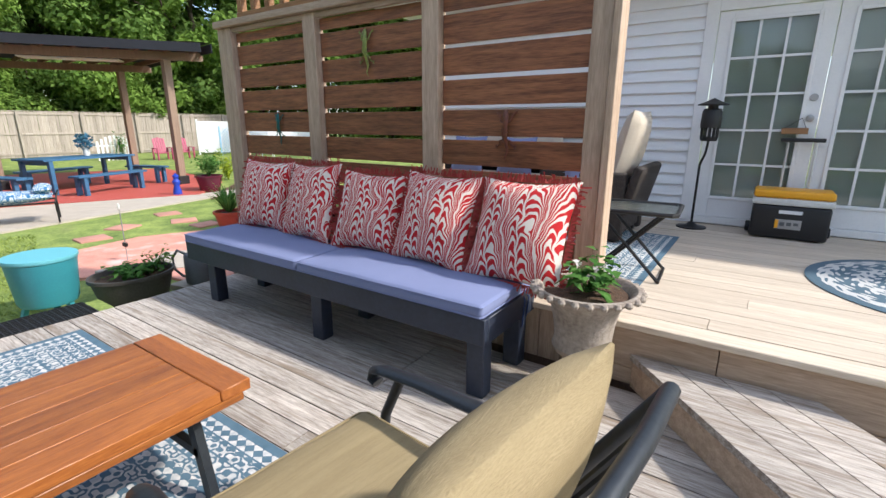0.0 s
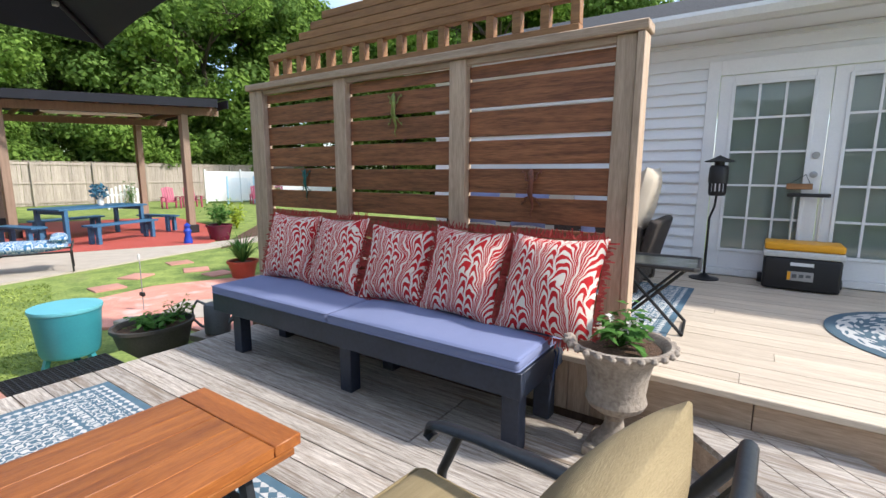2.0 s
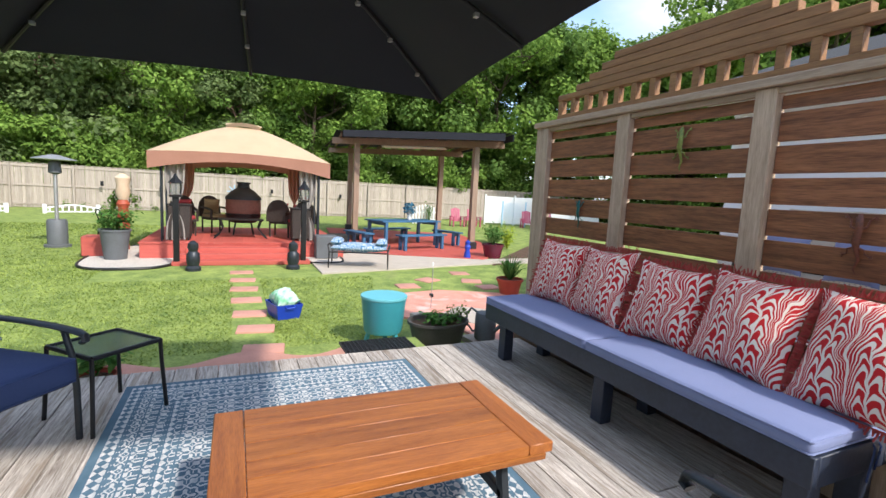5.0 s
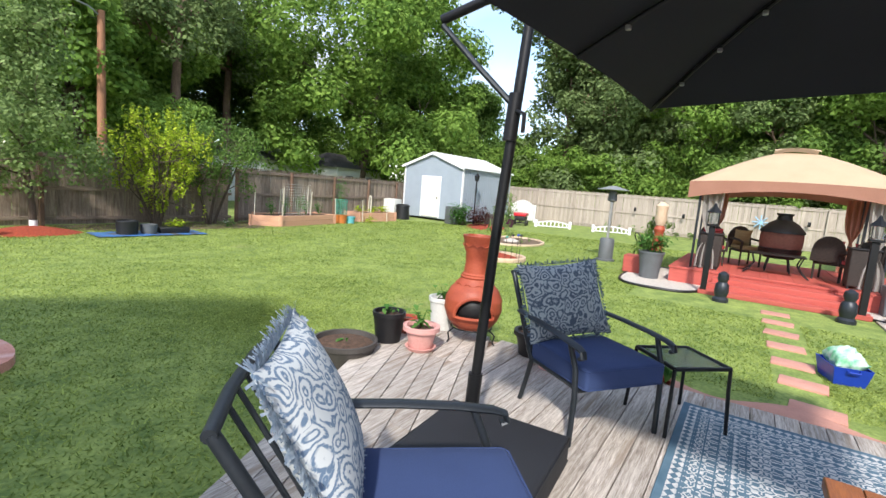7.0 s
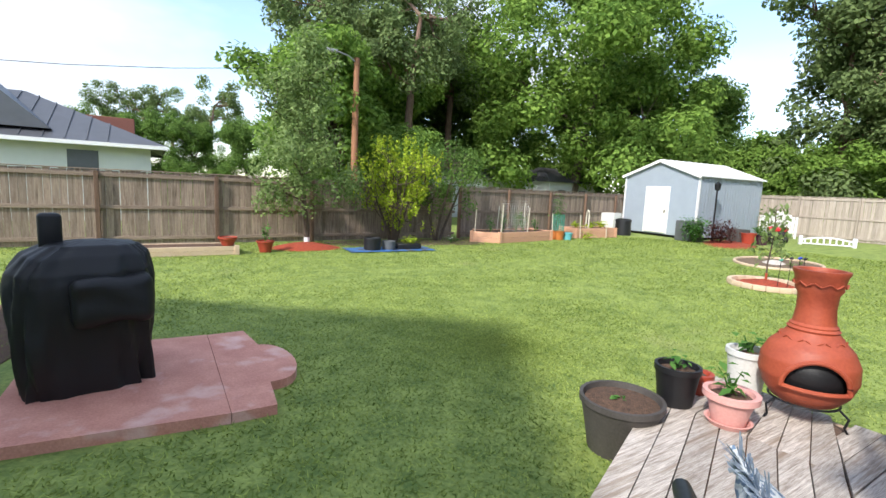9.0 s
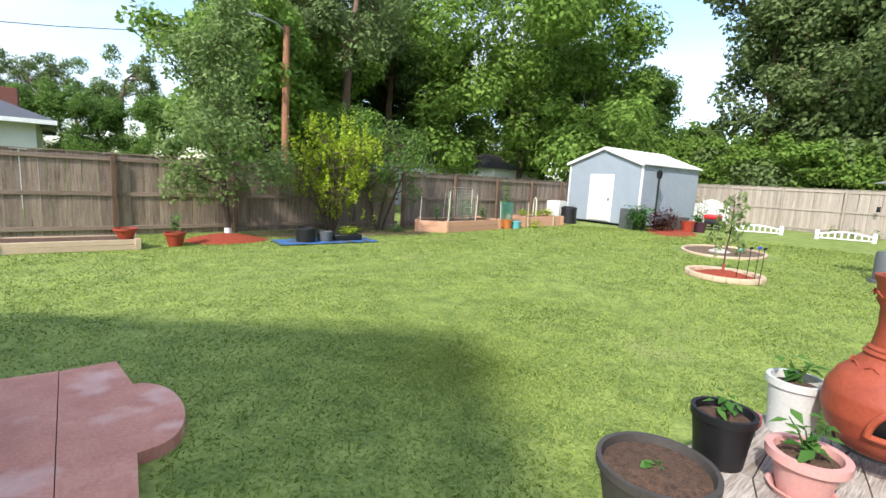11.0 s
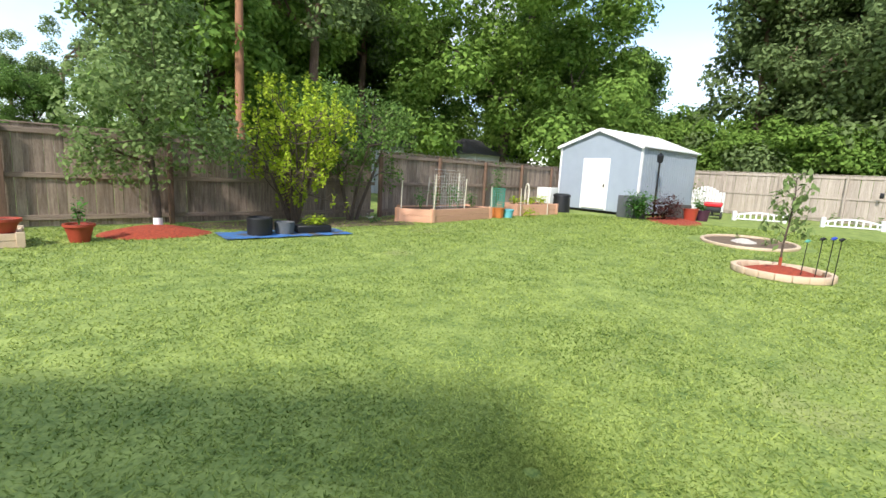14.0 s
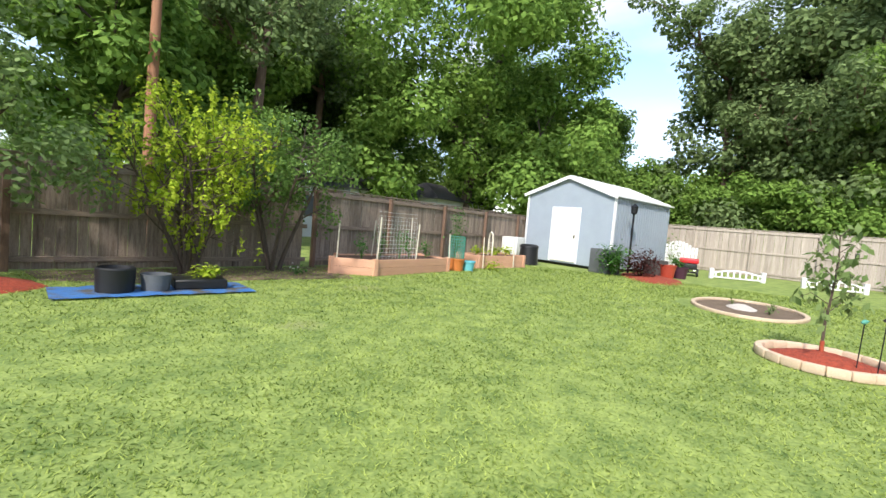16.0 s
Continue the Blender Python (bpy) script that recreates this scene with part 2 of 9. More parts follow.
# ---- materials ----
M_DECK = mat("weathered_deck_wood", (0.66, 0.60, 0.54), (0.24, 0.195, 0.16), 6, 0.8, 0.6, stretch=(0.6, 11, 11), fine=24, vary=0.18, stain=((0.27, 0.205, 0.15), 1.8, 0.56))
M_DECK_UP = mat("pale_deck_wood", (0.66, 0.57, 0.46), (0.48, 0.39, 0.30), 5, 0.75, 0.25, stretch=(0.6, 9, 9), fine=26, vary=0.10, stain=((0.38, 0.29, 0.2), 1.2, 0.63))
M_POST = mat("weathered_post_wood", (0.55, 0.41, 0.30), (0.34, 0.24, 0.165), 4, 0.75, 0.25, stretch=(8, 8, 0.7), fine=20, vary=0.12)
M_RAIL = mat("weathered_rail_wood", (0.55, 0.41, 0.30), (0.34, 0.24, 0.165), 4, 0.75, 0.25, stretch=(0.7, 8, 8), fine=20, vary=0.12)
M_SLAT = mat("brown_stained_slat", (0.37, 0.145, 0.064), (0.115, 0.042, 0.02), 4, 0.5, 0.2, stretch=(0.7, 9, 9), fine=18, vary=0.14, stain=((0.06, 0.022, 0.012), 2.2, 0.66))
M_TOPPER = mat("golden_stained_wood", (0.36, 0.18, 0.075), (0.21, 0.10, 0.04), 5, 0.6, 0.2, stretch=(0.8, 8, 8), fine=18, vary=0.10)
M_NAVYWOOD = mat("navy_painted_wood", (0.026, 0.036, 0.062), (0.016, 0.022, 0.040), 5, 0.5, 0.12, fine=40)
M_LAV = mat("periwinkle_canvas", (0.205, 0.24, 0.41), (0.175, 0.21, 0.365), 3, 0.9, 0.2, fine=220)
M_NAVY = mat("navy_canvas", (0.036, 0.062, 0.165), (0.026, 0.047, 0.13), 3, 0.9, 0.2, fine=220)
M_ACACIA = mat("oiled_acacia_plank", (0.47, 0.165, 0.035), (0.21, 0.058, 0.013), 3.2, 0.42, 0.15, stretch=(9, 0.7, 9), fine=30, vary=0.24, coat=0.0, stain=((0.11, 0.03, 0.01), 1.6, 0.64))
M_ACACIA_X = mat("oiled_acacia_end", (0.43, 0.145, 0.03), (0.19, 0.052, 0.012), 3.2, 0.42, 0.15, stretch=(0.7, 9, 9), fine=30, vary=0.1, coat=0.0)
M_METAL = mat("dark_grey_metal", (0.035, 0.042, 0.05), (0.024, 0.029, 0.036), 8, 0.42, 0.05, metal=0.4)
M_BLACK = mat("black_plastic", (0.012, 0.012, 0.014), (0.007, 0.007, 0.008), 6, 0.5, 0.1)
M_BLACKMETAL = mat("black_powder_metal", (0.014, 0.014, 0.016), (0.009, 0.009, 0.01), 8, 0.45, 0.05, metal=0.3)
M_CANOPY = mat("charcoal_canopy_cloth", (0.019, 0.021, 0.029), (0.014, 0.016, 0.022), 3, 0.95, 0.15, fine=200)
M_SLATE = mat("black_base_cover", (0.016, 0.017, 0.021), (0.011, 0.011, 0.014), 4, 0.75, 0.2, fine=120)
M_GOLD = mat("tan_woven_fabric", (0.34, 0.265, 0.145), (0.25, 0.19, 0.10), 4, 0.92, 0.35, stretch=(1, 12, 3), fine=70)
M_BEIGECLOTH = mat("beige_outdoor_cloth", (0.60, 0.52, 0.42), (0.48, 0.41, 0.33), 4, 0.92, 0.2, fine=120)
M_TERRA = mat("terracotta_clay", (0.42, 0.088, 0.04), (0.30, 0.055, 0.026), 5, 0.55, 0.15, fine=50, stain=((0.22, 0.05, 0.03), 3, 0.68))
M_REDPOT = mat("red_clay_pot", (0.40, 0.06, 0.03), (0.30, 0.045, 0.025), 5, 0.5, 0.1)
M_PINKPOT = mat("pink_plastic_pot", (0.74, 0.40, 0.36), (0.64, 0.32, 0.29), 4, 0.5, 0.1)
M_WHITEPOT = mat("white_plastic_pot", (0.70, 0.70, 0.67), (0.55, 0.55, 0.52), 4, 0.5, 0.1)
M_GREYPOT = mat("grey_brown_pot", (0.085, 0.075, 0.068), (0.05, 0.044, 0.04), 4, 0.6, 0.2)
M_SLATEPOT = mat("slate_planter", (0.12, 0.13, 0.14), (0.09, 0.095, 0.10), 4, 0.6, 0.1)
M_SOIL = mat("potting_soil", (0.16, 0.09, 0.055), (0.045, 0.026, 0.017), 30, 0.95, 1.0, fine=120)
M_STONE = mat("worn_cast_stone", (0.42, 0.36, 0.30), (0.20, 0.16, 0.13), 6, 0.85, 0.5, fine=50, stain=((0.10, 0.08, 0.065), 4, 0.6))
M_TEAL = mat("teal_plastic", (0.045, 0.30, 0.36), (0.04, 0.26, 0.32), 4, 0.45, 0.05)
M_TEALTOP = mat("light_teal_plastic", (0.15, 0.49, 0.56), (0.13, 0.45, 0.52), 4, 0.45, 0.05)
M_SIDING = mat("white_vinyl_siding", (0.80, 0.81, 0.83), (0.74, 0.75, 0.77), 3, 0.5, 0.08, stretch=(0.5, 4, 4), fine=30)
M_WHITE = mat("white_paint", (0.80, 0.80, 0.80), (0.74, 0.74, 0.75), 4, 0.45, 0.05)
M_CREAM = mat("cream_shed_door", (0.78, 0.74, 0.66), (0.72, 0.68, 0.60), 3, 0.5, 0.05)
M_SHED = mat("blue_grey_shed_siding", (0.33, 0.38, 0.44), (0.29, 0.335, 0.39), 2, 0.5, 0.06)
M_SHEDROOF = mat("white_metal_roof", (0.78, 0.79, 0.79), (0.68, 0.69, 0.70), 2, 0.4, 0.05)
M_SHINGLE = mat("dark_shingle", (0.055, 0.055, 0.058), (0.03, 0.03, 0.032), 12, 0.9, 0.6, fine=60)
M_GUTTER = mat("white_gutter", (0.76, 0.76, 0.74), (0.66, 0.66, 0.64), 3, 0.4, 0.05, stain=((0.45, 0.43, 0.38), 2, 0.66))
M_FENCE = mat("weathered_fence_board", (0.36, 0.285, 0.225), (0.17, 0.12, 0.09), 3, 0.85, 0.4, stretch=(9, 9, 0.8), fine=20, vary=0.26, stain=((0.12, 0.085, 0.065), 1.4, 0.58))
M_FENCE_W = mat("pale_fence_board", (0.46, 0.40, 0.345), (0.30, 0.25, 0.205), 3, 0.85, 0.4, stretch=(9, 9, 0.8), fine=20, vary=0.15)
M_FRAIL = mat("fence_rail", (0.33, 0.255, 0.20), (0.17, 0.12, 0.09), 3, 0.85, 0.3, stretch=(0.8, 9, 9), fine=20, vary=0.1)
M_FPOST = mat("brown_fence_post", (0.20, 0.12, 0.08), (0.10, 0.06, 0.04), 3, 0.8, 0.3, stretch=(9, 9, 0.8), fine=20, vary=0.15)
M_PEACH = mat("peach_painted_board", (0.68, 0.38, 0.25), (0.58, 0.31, 0.20), 3, 0.7, 0.15, stretch=(0.8, 5, 5), vary=0.08)
M_BEIGE = mat("beige_edging", (0.62, 0.48, 0.34), (0.52, 0.39, 0.27), 5, 0.8, 0.3, vary=0.08)
M_MULCH = mat("red_mulch", (0.44, 0.075, 0.032), (0.16, 0.025, 0.012), 22, 0.95, 1.0, fine=90)
M_DIRT = mat("bare_soil", (0.20, 0.14, 0.09), (0.10, 0.07, 0.045), 5, 0.95, 0.8, fine=60)
M_GRAVEL = mat("white_gravel", (0.72, 0.66, 0.58), (0.36, 0.32, 0.28), 60, 0.9, 0.9, fine=160)
M_REDDECK = mat("red_painted_deck", (0.50, 0.10, 0.075), (0.40, 0.075, 0.06), 3, 0.6, 0.15, stretch=(6, 0.8, 6), vary=0.08, stain=((0.42, 0.18, 0.15), 2, 0.66))
M_PINKPAD = mat("pink_painted_concrete", (0.74, 0.36, 0.27), (0.54, 0.22, 0.165), 4, 0.8, 0.4, fine=60, stain=((0.78, 0.50, 0.44), 2.6, 0.56))
M_SALMON = mat("salmon_paver", (0.58, 0.29, 0.22), (0.46, 0.22, 0.17), 6, 0.85, 0.3, vary=0.12)
M_CONC = mat("pale_concrete", (0.50, 0.44, 0.37), (0.40, 0.35, 0.29), 4, 0.9, 0.3)
M_BLUEWOOD = mat("blue_painted_wood", (0.045, 0.145, 0.27), (0.03, 0.105, 0.20), 4, 0.5, 0.12, stretch=(1, 5, 5))
M_TAN = mat("tan_canopy_cloth", (0.66, 0.50, 0.33), (0.58, 0.43, 0.28), 2, 0.9, 0.1, trans=0.3)
M_RUST = mat("rust_valance_cloth", (0.40, 0.20, 0.14), (0.33, 0.16, 0.11), 2, 0.9, 0.1, trans=0.2)
M_CURTAIN = mat("grey_curtain", (0.42, 0.39, 0.36), (0.28, 0.26, 0.24), 4, 0.95, 0.2, trans=0.2)
M_PERGPOST = mat("brown_pergola_post", (0.31, 0.21, 0.15), (0.22, 0.15, 0.105), 3, 0.75, 0.2, stretch=(8, 8, 0.8))
M_WICKER = mat("dark_wicker", (0.045, 0.032, 0.026), (0.015, 0.011, 0.009), 40, 0.7, 0.8, fine=120)
M_REDCLOTH = mat("red_outdoor_cloth", (0.36, 0.05, 0.055), (0.25, 0.03, 0.035), 4, 0.9, 0.2)
M_BARK = mat("tree_bark", (0.13, 0.095, 0.07), (0.06, 0.043, 0.032), 5, 0.9, 0.9, stretch=(5, 5, 0.8), fine=25)
M_PINEBARK = mat("pine_bark", (0.24, 0.15, 0.11), (0.12, 0.075, 0.055), 5, 0.9, 0.9, stretch=(4, 4, 0.7), fine=25)
M_UPOLE = mat("utility_pole_wood", (0.34, 0.16, 0.085), (0.24, 0.105, 0.055), 4, 0.8, 0.3, stretch=(6, 6, 0.5))
M_BLUEPLASTIC = mat("blue_plastic", (0.012, 0.05, 0.42), (0.01, 0.042, 0.36), 4, 0.4, 0.03)
M_GREENBAG = mat("green_white_bag", (0.08, 0.52, 0.22), (0.72, 0.78, 0.74), 9, 0.45, 0.3, fine=14)
M_BLUETARP = mat("blue_tarp", (0.06, 0.19, 0.44), (0.045, 0.14, 0.36), 5, 0.6, 0.5, stain=((0.10, 0.085, 0.06), 3.0, 0.50))
M_YELLOW = mat("yellow_plastic", (0.82, 0.38, 0.012), (0.76, 0.34, 0.01), 4, 0.4, 0.03)
M_STEEL = mat("brushed_steel", (0.42, 0.42, 0.42), (0.34, 0.34, 0.34), 6, 0.45, 0.05, metal=0.6)
M_COVER = mat("black_vinyl_cover", (0.0075, 0.0075, 0.009), (0.005, 0.005, 0.006), 3, 0.55, 0.5, fine=9)
M_ROOFMETAL = mat("grey_metal_roof", (0.12, 0.125, 0.14), (0.095, 0.10, 0.11), 3, 0.45, 0.05, metal=0.3)
M_NEIGH = mat("grey_neighbour_siding", (0.60, 0.62, 0.62), (0.54, 0.56, 0.56), 3, 0.6, 0.05)
M_BRICK = mat("red_brick", (0.26, 0.10, 0.075), (0.18, 0.07, 0.05), 20, 0.85, 0.4)
M_GECKO1 = mat("green_gilt_metal", (0.32, 0.36, 0.10), (0.12, 0.16, 0.05), 25, 0.4, 0.2, metal=0.5)
M_GECKO2 = mat("teal_metal", (0.03, 0.17, 0.16), (0.015, 0.08, 0.08), 25, 0.4, 0.2, metal=0.5)
M_GECKO3 = mat("copper_metal", (0.26, 0.09, 0.06), (0.10, 0.05, 0.04), 25, 0.4, 0.2, metal=0.5)
L_OAK = leaf_mat("broad_leaves", (0.085, 0.165, 0.03), (0.27, 0.41, 0.085), 0.4)
L_DARK = leaf_mat("dark_leaves", (0.075, 0.145, 0.036), (0.21, 0.33, 0.08), 0.4)
L_GREY = leaf_mat("grey_green_leaves", (0.11, 0.175, 0.055), (0.31, 0.41, 0.155), 0.4)
L_YEL = leaf_mat("lime_leaves", (0.22, 0.34, 0.02), (0.56, 0.64, 0.07), 0.4)
L_PINE = leaf_mat("pine_needles", (0.09, 0.135, 0.05), (0.23, 0.31, 0.12), 0.4)
L_PLANT = leaf_mat("plant_leaves", (0.04, 0.13, 0.025), (0.14, 0.30, 0.07))
L_RED = leaf_mat("dark_red_leaves", (0.05, 0.018, 0.018), (0.13, 0.05, 0.04))
L_GRASS = leaf_mat("grass_blades", (0.070, 0.130, 0.018), (0.45, 0.53, 0.14), 0.3, 0.6)
L_BLOOM = leaf_mat("white_blooms", (0.7, 0.62, 0.6), (0.85, 0.83, 0.8))
L_BLUEBLOOM = leaf_mat("blue_blooms", (0.05, 0.16, 0.26), (0.12, 0.30, 0.40))


def tree_nodes(m):
    return m.node_tree.nodes, m.node_tree.links, m.node_tree.nodes["Principled BSDF"]


def grass_material():
    m = mat("mown_lawn", (0.32, 0.39, 0.095), (0.085, 0.145, 0.026), 3.0, 0.9, 1.0, fine=34, stain=((0.29, 0.29, 0.12), 0.55, 0.66))
    return m


def rug_material(name, w, d):
    """Flat-woven rug: blue border, rows of small white and blue figures. Its sheet runs 0 to w in x and 0 to d in y."""
    m = bpy.data.materials.new(name)
    m.use_nodes = True
    n, l, p = tree_nodes(m)
    co, sep = n.new("ShaderNodeTexCoord"), n.new("ShaderNodeSeparateXYZ")
    l.new(co.outputs["Object"], sep.inputs[0])

    def math2(op, a, b=0.0):
        q = n.new("ShaderNodeMath")
        q.operation = op
        for k, v in enumerate((a, b)):
            if isinstance(v, (int, float)):
                q.inputs[k].default_value = v
            else:
                l.new(v, q.inputs[k])
        return q.outputs[0]

    X, Y = sep.outputs[0], sep.outputs[1]
    dx = math2("MINIMUM", X, math2("SUBTRACT", w, X))
    dy = math2("MINIMUM", Y, math2("SUBTRACT", d, Y))
    edge = math2("MINIMUM", dx, dy)
    along = math2("ADD", X, Y)

    def zig(c, step):
        return math2("ABSOLUTE", math2("SUBTRACT", math2("FRACT", math2("DIVIDE", c, step)), 0.5))

    diamond = math2("ADD", zig(X, 0.155), zig(Y, 0.155))
    fine = math2("ADD", zig(X, 0.052), zig(Y, 0.039))
    figure = math2("GREATER_THAN", math2("ABSOLUTE", math2("SUBTRACT", math2("FRACT", math2("MULTIPLY", math2("ADD", diamond, math2("MULTIPLY", fine, 0.34)), 3.0)), 0.5)), 0.25)
    key = math2("GREATER_THAN", math2("ADD", zig(X, 0.06), zig(Y, 0.048)), 0.52)
    band1 = math2("MULTIPLY", math2("GREATER_THAN", edge, 0.045), math2("LESS_THAN", edge, 0.13))
    band2 = math2("MULTIPLY", math2("GREATER_THAN", edge, 0.30), math2("LESS_THAN", edge, 0.36))
    inner = math2("GREATER_THAN", edge, 0.045)
    bands = math2("MAXIMUM", band1, band2)
    pat = math2("ADD", math2("MULTIPLY", bands, key), math2("MULTIPLY", math2("SUBTRACT", 1.0, bands), figure))
    line = math2("LESS_THAN", zig(edge, 0.072), 0.06)
    pat = math2("MULTIPLY", pat, math2("SUBTRACT", 1.0, math2("MULTIPLY", line, math2("LESS_THAN", edge, 0.40))))
    pat = math2("MULTIPLY", pat, inner)
    wear, wr, wmix = n.new("ShaderNodeTexNoise"), n.new("ShaderNodeMapRange"), n.new("ShaderNodeMath")
    wear.inputs["Scale"].default_value, wear.inputs["Detail"].default_value = 26, 6
    l.new(co.outputs["Object"], wear.inputs["Vector"])
    wr.inputs[1].default_value, wr.inputs[2].default_value, wr.inputs[3].default_value, wr.inputs[4].default_value = 0.3, 0.7, 0.55, 1.0
    l.new(wear.outputs[0], wr.inputs[0])
    pat = math2("MULTIPLY", pat, wr.outputs[0])
    blue, mix = n.new("ShaderNodeValToRGB"), n.new("ShaderNodeMixRGB")
    blue.color_ramp.elements[0].color, blue.color_ramp.elements[1].color = (0.035, 0.085, 0.135, 1), (0.13, 0.22, 0.29, 1)
    bn = n.new("ShaderNodeTexNoise")
    bn.inputs["Scale"].default_value, bn.inputs["Detail"].default_value = 9, 8
    l.new(co.outputs["Object"], bn.inputs["Vector"])
    l.new(bn.outputs[0], blue.inputs[0])
    l.new(pat, mix.inputs[0])
    l.new(blue.outputs[0], mix.inputs[1])
    mix.inputs[2].default_value = (0.66, 0.65, 0.63, 1)
    l.new(mix.outputs[0], p.inputs["Base Color"])
    p.inputs["Roughness"].default_value = 0.95
    return m


def scroll_material(name, dark, light, scale, thin, warp=1.2, rings=True):
    """Printed cloth with curling leaf or paisley figures, drawn by warped bands."""
    m = bpy.data.materials.new(name)
    m.use_nodes = True
    n, l, p = tree_nodes(m)
    co = n.new("ShaderNodeTexCoord")
    vor, wave, mul, ramp, mix = (n.new(k) for k in ("ShaderNodeTexVoronoi", "ShaderNodeTexNoise", "ShaderNodeMath", "ShaderNodeValToRGB", "ShaderNodeMixRGB"))
    add = n.new("ShaderNodeVectorMath")
    add.operation = "MULTIPLY_ADD"
    wave.inputs["Scale"].default_value, wave.inputs["Detail"].default_value = scale * 0.55, 1
    l.new(co.outputs["Object"], wave.inputs["Vector"])
    add.inputs[1].default_value = (warp / scale,) * 3
    l.new(wave.outputs["Color"], add.inputs[0])
    l.new(co.outputs["Object"], add.inputs[2])
    vor.inputs["Scale"].default_value = scale
    vor.feature = "F1"
    l.new(add.outputs[0], vor.inputs["Vector"])
    sn = n.new("ShaderNodeMath")
    sn.operation = "SINE"
    mul.operation = "MULTIPLY"
    mul.inputs[1].default_value = 21 if rings else 14
    l.new(vor.outputs["Distance"], mul.inputs[0])
    l.new(mul.outputs[0], sn.inputs[0])
    ramp.color_ramp.elements[0].position, ramp.color_ramp.elements[1].position = thin, thin + 0.08
    h = n.new("ShaderNodeMapRange")
    h.inputs[1].default_value, h.inputs[2].default_value = -1, 1
    l.new(sn.outputs[0], h.inputs[0])
    # a finer net of the same figures fills the ground between the large ones
    v2, m2, s2, h2, both = (n.new(k) for k in ("ShaderNodeTexVoronoi", "ShaderNodeMath", "ShaderNodeMath", "ShaderNodeMapRange", "ShaderNodeMath"))
    v2.inputs["Scale"].default_value = scale * 3.1
    l.new(add.outputs[0], v2.inputs["Vector"])
    m2.operation, m2.inputs[1].default_value, s2.operation = "MULTIPLY", 15, "SINE"
    l.new(v2.outputs["Distance"], m2.inputs[0])
    l.new(m2.outputs[0], s2.inputs[0])
    h2.inputs[1].default_value, h2.inputs[2].default_value, h2.inputs[3].default_value, h2.inputs[4].default_value = -1, 1, -0.22, 0.22
    l.new(s2.outputs[0], h2.inputs[0])
    both.operation = "ADD"
    l.new(h.outputs[0], both.inputs[0])
    l.new(h2.outputs[0], both.inputs[1])
    l.new(both.outputs[0], ramp.inputs[0])
    ramp.color_ramp.elements[1].position = thin + 0.40
    l.new(ramp.outputs[0], mix.inputs[0])
    mix.inputs[1].default_value, mix.inputs[2].default_value = (*dark, 1), (*light, 1)
    l.new(mix.outputs[0], p.inputs["Base Color"])
    p.inputs["Roughness"].default_value = 0.92
    weave, bp = n.new("ShaderNodeTexNoise"), n.new("ShaderNodeBump")
    weave.inputs["Scale"].default_value = 350
    l.new(co.outputs["Object"], weave.inputs["Vector"])
    bp.inputs["Strength"].default_value, bp.inputs["Distance"].default_value = 0.3, 0.004
    l.new(weave.outputs[0], bp.inputs["Height"])
    l.new(bp.outputs[0], p.inputs["Normal"])
    return m


